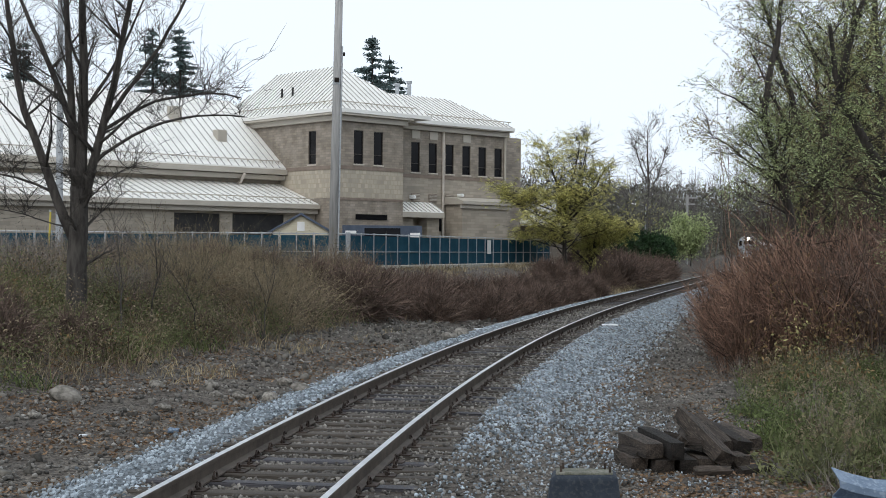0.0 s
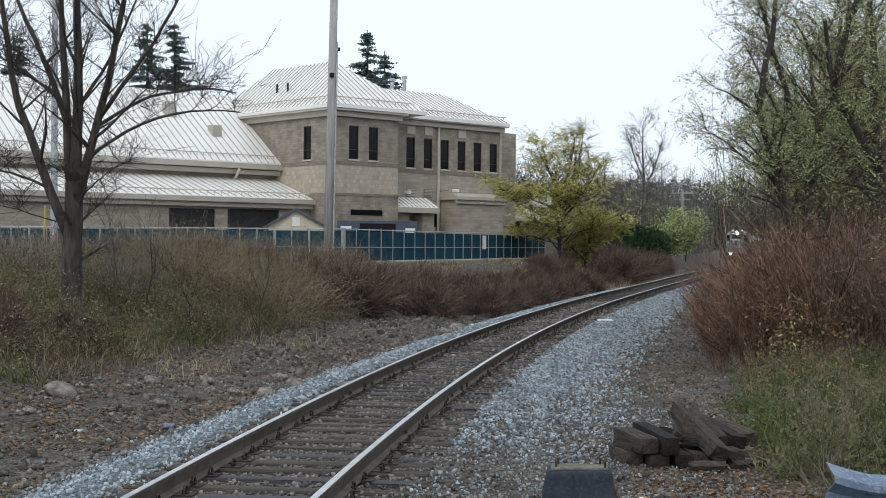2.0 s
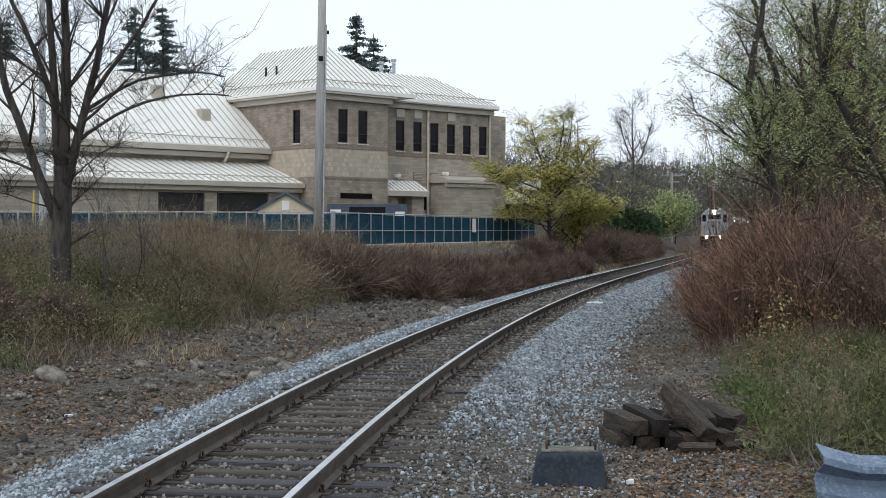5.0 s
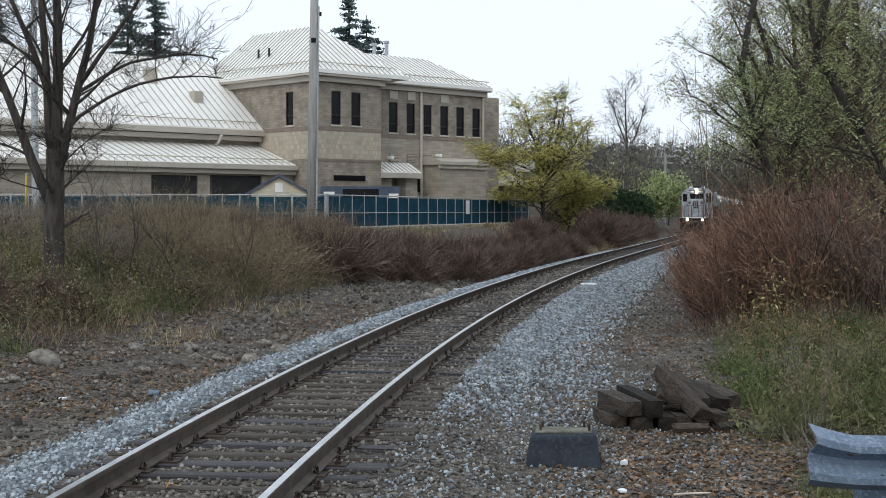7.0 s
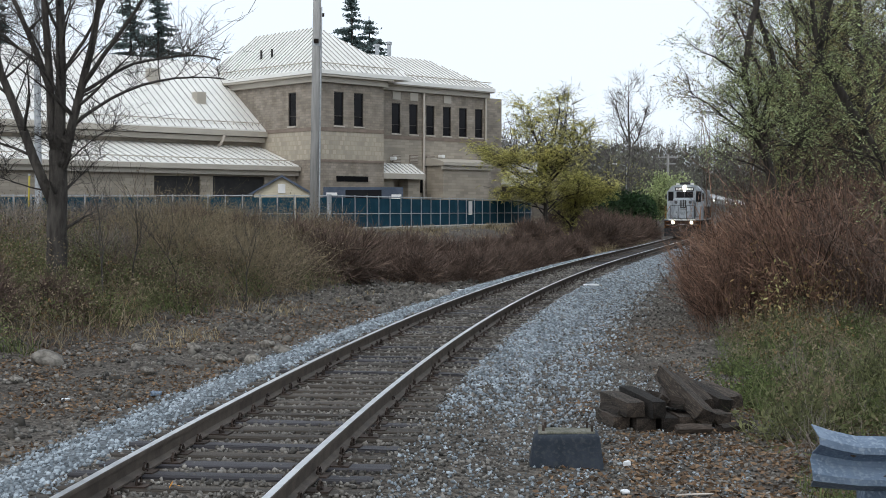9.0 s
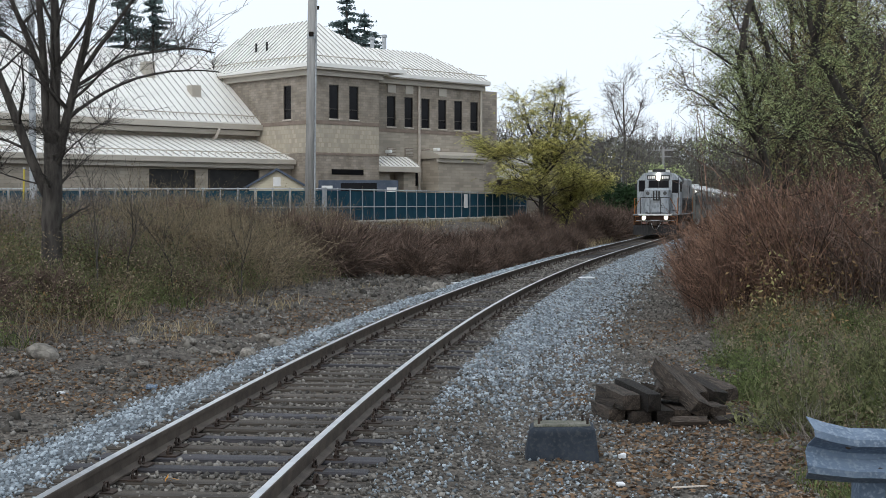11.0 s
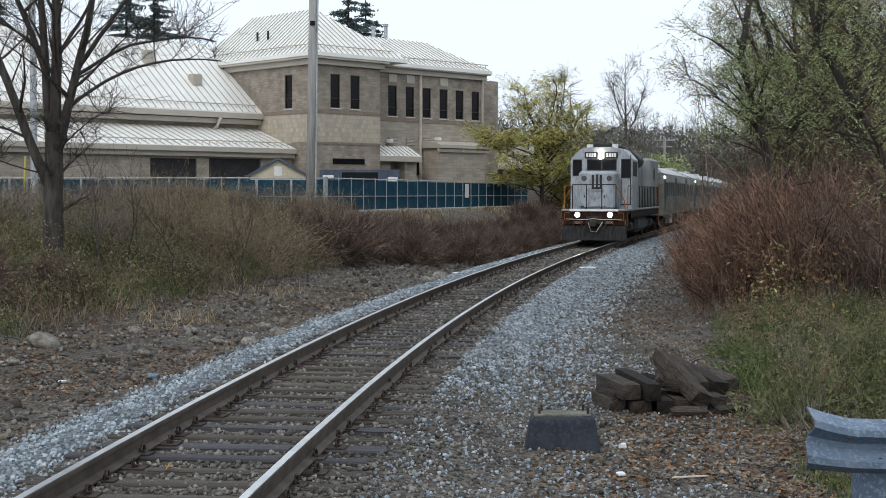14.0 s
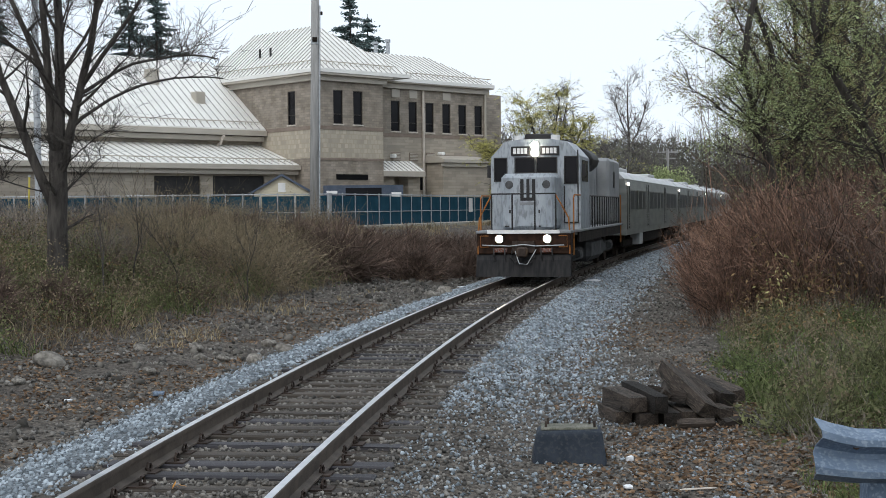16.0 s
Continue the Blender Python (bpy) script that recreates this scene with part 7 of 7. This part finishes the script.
    for i in range(12):
        g.box(0.88, 0.895, 5.5 + i * 0.62, 5.5 + i * 0.62 + 0.56, 1.7, 3.3)
    part("hood_door", g, M["loco_grey"], hood)
    bulge = [(1.3 * math.copysign(abs(math.cos(a)) ** 0.7, math.cos(a)), 3.92 + 0.52 * math.sin(a)) for a in np.linspace(0, 2 * math.pi, 17)[:-1]]
    part("hood_roof", Geo().extrude(bulge, 1, 6.3, 10.2), M["loco_black"], t, "black rounded exhaust and radiator hood", True)
    part("uncoupling_lever", Geo().tube([(-1.3, -0.03, 1.08), (-0.4, -0.06, 1.05), (0, -0.1, 1.1), (0.4, -0.06, 1.05), (1.3, -0.03, 1.08)], 0.018, 6), M["galv"], t, "thin grey uncoupling lever")
    for x in (-0.95, -0.6, 0.55, 0.9):
        part("hose", Geo().tube([(x, 0.0, 1.0), (x + 0.03, -0.1, 0.78), (x + 0.06, -0.06, 0.6)], 0.022, 6), M["loco_black"], t)
    part("chain", Geo().tube([(-0.25, -0.08, 0.9), (-0.1, -0.2, 0.52), (0.15, -0.22, 0.5), (0.42, -0.08, 0.95)], 0.016, 5), M["galv"], t, "pale safety chain")
    for x in (-1, 1):
        part("step_frame", Geo().tube([(1.12 * x, 0.03, 1.36), (1.38 * x, 0.03, 1.36), (1.38 * x, 0.03, 1.02), (1.12 * x, 0.03, 1.02)], 0.016, 5), M["rust_orange"], t, "orange grab iron")
        part("sand_pipe", Geo().tube([(0.8 * x, 0.75, 0.7), (0.78 * x, 1.4, 0.2)], 0.025, 6), M["under"], t)
    part("exhaust", Geo().bevel_box(-0.4, 0.4, 8.2, 9.4, 4.5, 4.65, 0.03), M["loco_black"], t)
    part("generator_room", Geo().bevel_box(-1.4, 1.4, 13.21, 17.6, DZ, 4.15, 0.12), M["loco_grey"], t, "grey rear enclosure")
    part("fan_guard", Geo().tube([(1.39, 15.0, 3.3), (1.43, 15.0, 3.3)], 0.35, 14), M["loco_black"], t)
    # front and side handrails
    g = Geo()
    for x in (-1.02, -0.36, 0.36, 1.02):
        g.tube([(x, 0.08, DZ), (x, 0.08, 2.64)], 0.026, 6)
    g.tube([(-1.02, 0.08, 2.64), (1.02, 0.08, 2.64)], 0.026, 6)
    part("front_rail", g, M["loco_black"], t, "black platform railing")
    for x in (-1, 1):
        part("grab_rail", Geo().tube([(1.02 * x, 0.08, 2.6), (1.2 * x, 0.1, 2.3), (1.42 * x, 0.12, 1.9), (1.46 * x, 0.1, 1.4), (1.46 * x, 0.05, 0.8)], 0.025, 6), M["rust_orange"], t, "orange grab rail")
        part("grab_rail", Geo().tube([(1.5 * x, 0.75, 0.75), (1.5 * x, 0.75, 2.5), (1.5 * x, 0.95, 2.6), (1.5 * x, 2.5, 2.6)], 0.025, 6), M["rust_orange"], t, "orange grab rail")
        st = Geo()
        for z in (0.45, 0.75, 1.05, 1.3):
            st.box(1.2 * x - 0.26, 1.2 * x + 0.26, 0.62, 0.85, z, z + 0.03)
        part("step", st, M["under"], t)
        g = Geo()
        for i in range(14):
            g.tube([(1.47 * x, 5.4 + i * 0.85, DZ), (1.47 * x, 5.4 + i * 0.85, 2.6)], 0.024, 5)
        g.tube([(1.47 * x, 5.3, 2.6), (1.47 * x, 16.6, 2.6)], 0.024, 5)
        part("side_rail", g, M["loco_black"], t, "black walkway railing")
        part("end_rail", Geo().tube([(1.48 * x, 17.2, 0.7), (1.48 * x, 17.2, 2.7)], 0.03, 6), M["rust_orange"], t)
        part("mirror", Geo().box(1.6 * x - 0.06, 1.6 * x + 0.06, 2.75, 2.78, 3.2, 3.6), M["loco_black"], t)
    part("fuel_tank", Geo().bevel_box(-1.35, 1.35, 6.8, 11.2, 0.3, 1.15, 0.18), M["tank"], t)
    axles = []
    for y in (2.35, 5.1, 12.9, 15.65):
        axles.append(wheelset(t, y, 0.51))
    for y in (3.72, 14.27):
        part("bogie_frame", Geo().bevel_box(1.0, 1.2, y - 2.1, y + 2.1, 0.45, 0.85, 0.06).bevel_box(-1.2, -1.0, y - 2.1, y + 2.1, 0.45, 0.85, 0.06).box(-1.0, 1.0, y - 0.35, y + 0.35, 0.5, 0.8), M["tank"], t, "dusty cast bogie")
        part("brake_cylinder", Geo().tube([(1.3, y - 0.8, 0.7), (1.3, y - 0.2, 0.7)], 0.14, 10), M["tank"], t)
    return t, axles


def wheelset(parent, y, r):
    g = Geo()
    for x in (-1, 1):
        g.tube([(0.69 * x, 0, 0), (0.71 * x, 0, 0)], r + 0.025, 20)
        g.tube([(0.71 * x, 0, 0), (0.83 * x, 0, 0)], r, 20)
        g.tube([(0.83 * x, 0, 0), (0.86 * x, 0, 0)], r * 0.35, 12)
        for k in range(6):
            a = k * math.pi / 3
            g.tube([(0.832 * x, math.cos(a) * r * 0.6, math.sin(a) * r * 0.6), (0.838 * x, math.cos(a) * r * 0.6, math.sin(a) * r * 0.6)], r * 0.13, 6)
    g.tube([(-0.95, 0, 0), (0.95, 0, 0)], 0.09, 8)
    ob = part("wheelset", g, M["clip"], parent, "steel wheelset")
    ob.location = (0, y, r)
    return ob, y, r


COACH_L = 25.9


def build_coach():
    t = thing("passenger_coach", pose(0, 0, 0), "grimy stainless-steel passenger coach with dark windows", "passenger coach", "coaches of the train")
    side = [(-1.48, 0.95), (1.48, 0.95), (1.52, 1.4), (1.52, 2.9)]
    out = side + [(1.42, 3.35), (1.15, 3.62), (0.7, 3.76), (-0.7, 3.76), (-1.15, 3.62), (-1.42, 3.35), (-1.52, 2.9), (-1.52, 1.4)]
    body = part("body", Geo().extrude(out, 1, 0.15, COACH_L - 0.15), M["coach"], t, "fluted stainless-steel body")
    roof = [(1.44, 3.36), (1.17, 3.64), (0.7, 3.78), (-0.7, 3.78), (-1.17, 3.64), (-1.44, 3.36)]
    part("roof", Geo().extrude(roof, 1, 0.1, COACH_L - 0.1), M["coach_roof"], t, "pale roof")
    for y in (5.0, 18.0):
        part("roof_unit", Geo().bevel_box(-0.6, 0.6, y, y + 3.2, 3.78, 3.98, 0.05), M["coach_roof"], t)
    for x in (-1, 1):
        for y0, y1 in ((1.6, 7.4), (9.6, 16.4), (18.6, 24.4)):
            w = part("window_band", Geo().box(1.52 * x - 0.012, 1.52 * x + 0.012, y0, y1, 2.05, 2.85), M["coach_band"], t, "row of dark windows")
            g = Geo()
            k = int((y1 - y0) / 1.45)
            for i in range(1, k):
                yy = y0 + (y1 - y0) * i / k
                g.box(1.535 * x - 0.01, 1.535 * x + 0.01, yy - 0.06, yy + 0.06, 2.0, 2.9)
            part("mullion", g, M["coach"], w)
        for y in (0.7, 8.5, 17.5):
            part("door", Geo().box(1.525 * x - 0.012, 1.525 * x + 0.012, y - 0.46, y - 0.34, 1.2, 3.2).box(1.525 * x - 0.012, 1.525 * x + 0.012, y + 0.34, y + 0.46, 1.2, 3.2), M["loco_black"], t, "dark door gaps")
        g = Geo()
        for z in (1.2, 1.32, 1.44, 1.56, 1.68, 1.8):
            g.box(1.522 * x - 0.012, 1.522 * x + 0.012, 0.3, COACH_L - 0.3, z, z + 0.05)
        part("fluting", g, M["coach"], body)
        part("marker_light", Geo().bevel_box(1.54 * x - 0.03, 1.54 * x + 0.03, 0.5, 0.75, 3.08, 3.2, 0.01), M["marker"], t, "lit white marker lamp")
    part("gangway", Geo().bevel_box(-0.5, 0.5, -0.2, 0.2, 1.2, 3.3, 0.03), M["loco_black"], t)
    part("underframe", Geo().bevel_box(-1.3, 1.3, 7.5, 18.0, 0.45, 0.94, 0.05), M["under"], t)
    part("equipment_box", Geo().bevel_box(1.0, 1.45, 5.8, 6.9, 0.4, 1.0, 0.03), M["coach_roof"], t, "pale equipment box")
    axles = []
    for y in (2.1, 4.7, COACH_L - 4.7, COACH_L - 2.1):
        axles.append(wheelset(t, y, 0.41))
    for y in (3.4, COACH_L - 3.4):
        part("bogie_frame", Geo().bevel_box(1.0, 1.18, y - 1.8, y + 1.8, 0.4, 0.75, 0.06).bevel_box(-1.18, -1.0, y - 1.8, y + 1.8, 0.4, 0.75, 0.06), M["under"], t)
    return t, axles


def fit_size(t, axles, sx, sy, sz):
    """Sets a vehicle's built sizes to its true ones; the wheels stay round."""
    wheels = [q[0] for q in axles]
    for o in t.children_recursive:
        if o not in wheels:
            o.data.transform(Matrix.Diagonal((sx, sy, sz, 1)))
    return [(o, y * sy, r) for o, y, r in axles]


LOCO, LOCO_AXLES = build_loco()
LOCO_AXLES = fit_size(LOCO, LOCO_AXLES, 0.885, 0.9, 0.915)
COACH, COACH_AXLES = build_coach()
COACH_AXLES = fit_size(COACH, COACH_AXLES, 0.96, 1.0, 0.93)
COACHES = [COACH] + [copy_thing(COACH, pose(0, 0, 0)) for _ in range(3)]

# time and the front buffer's distance along y
FRONT = [(0, 184.5), (16, 37.7)]


def front_s(t):
    return s_of(FRONT[0][1]) + (s_of(FRONT[1][1]) - s_of(FRONT[0][1])) * t / 16.0


def carried_at(s, b0, b1):
    """The pose of a vehicle whose nose is at s and whose bogies stand at b0 and b1 behind it."""
    p, q = at_s(s + b0).translation, at_s(s + b1).translation
    d = (q - p).normalized()
    o = p - d * b0
    return pose(o.x, o.y, 0, 0, 0, math.degrees(math.atan2(d.y, d.x)) - 90)


def motions():
    times = [i * 0.5 for i in range(33)]
    walk(LOCO, [(t, carried_at(front_s(t), 3.35, 12.85)) for t in times])
    for k, c in enumerate(COACHES):
        walk(c, [(t, carried_at(front_s(t) + 16.3 + k * (COACH_L + 0.35), 3.4, COACH_L - 3.4)) for t in times])
    steps = [i / 30 for i in range(481)]
    for ob, y, r in LOCO_AXLES + COACH_AXLES:
        walk(ob, [(t, pose(0, y, r, math.degrees((front_s(0) - front_s(t)) / r) % 360)) for t in steps])


motions()
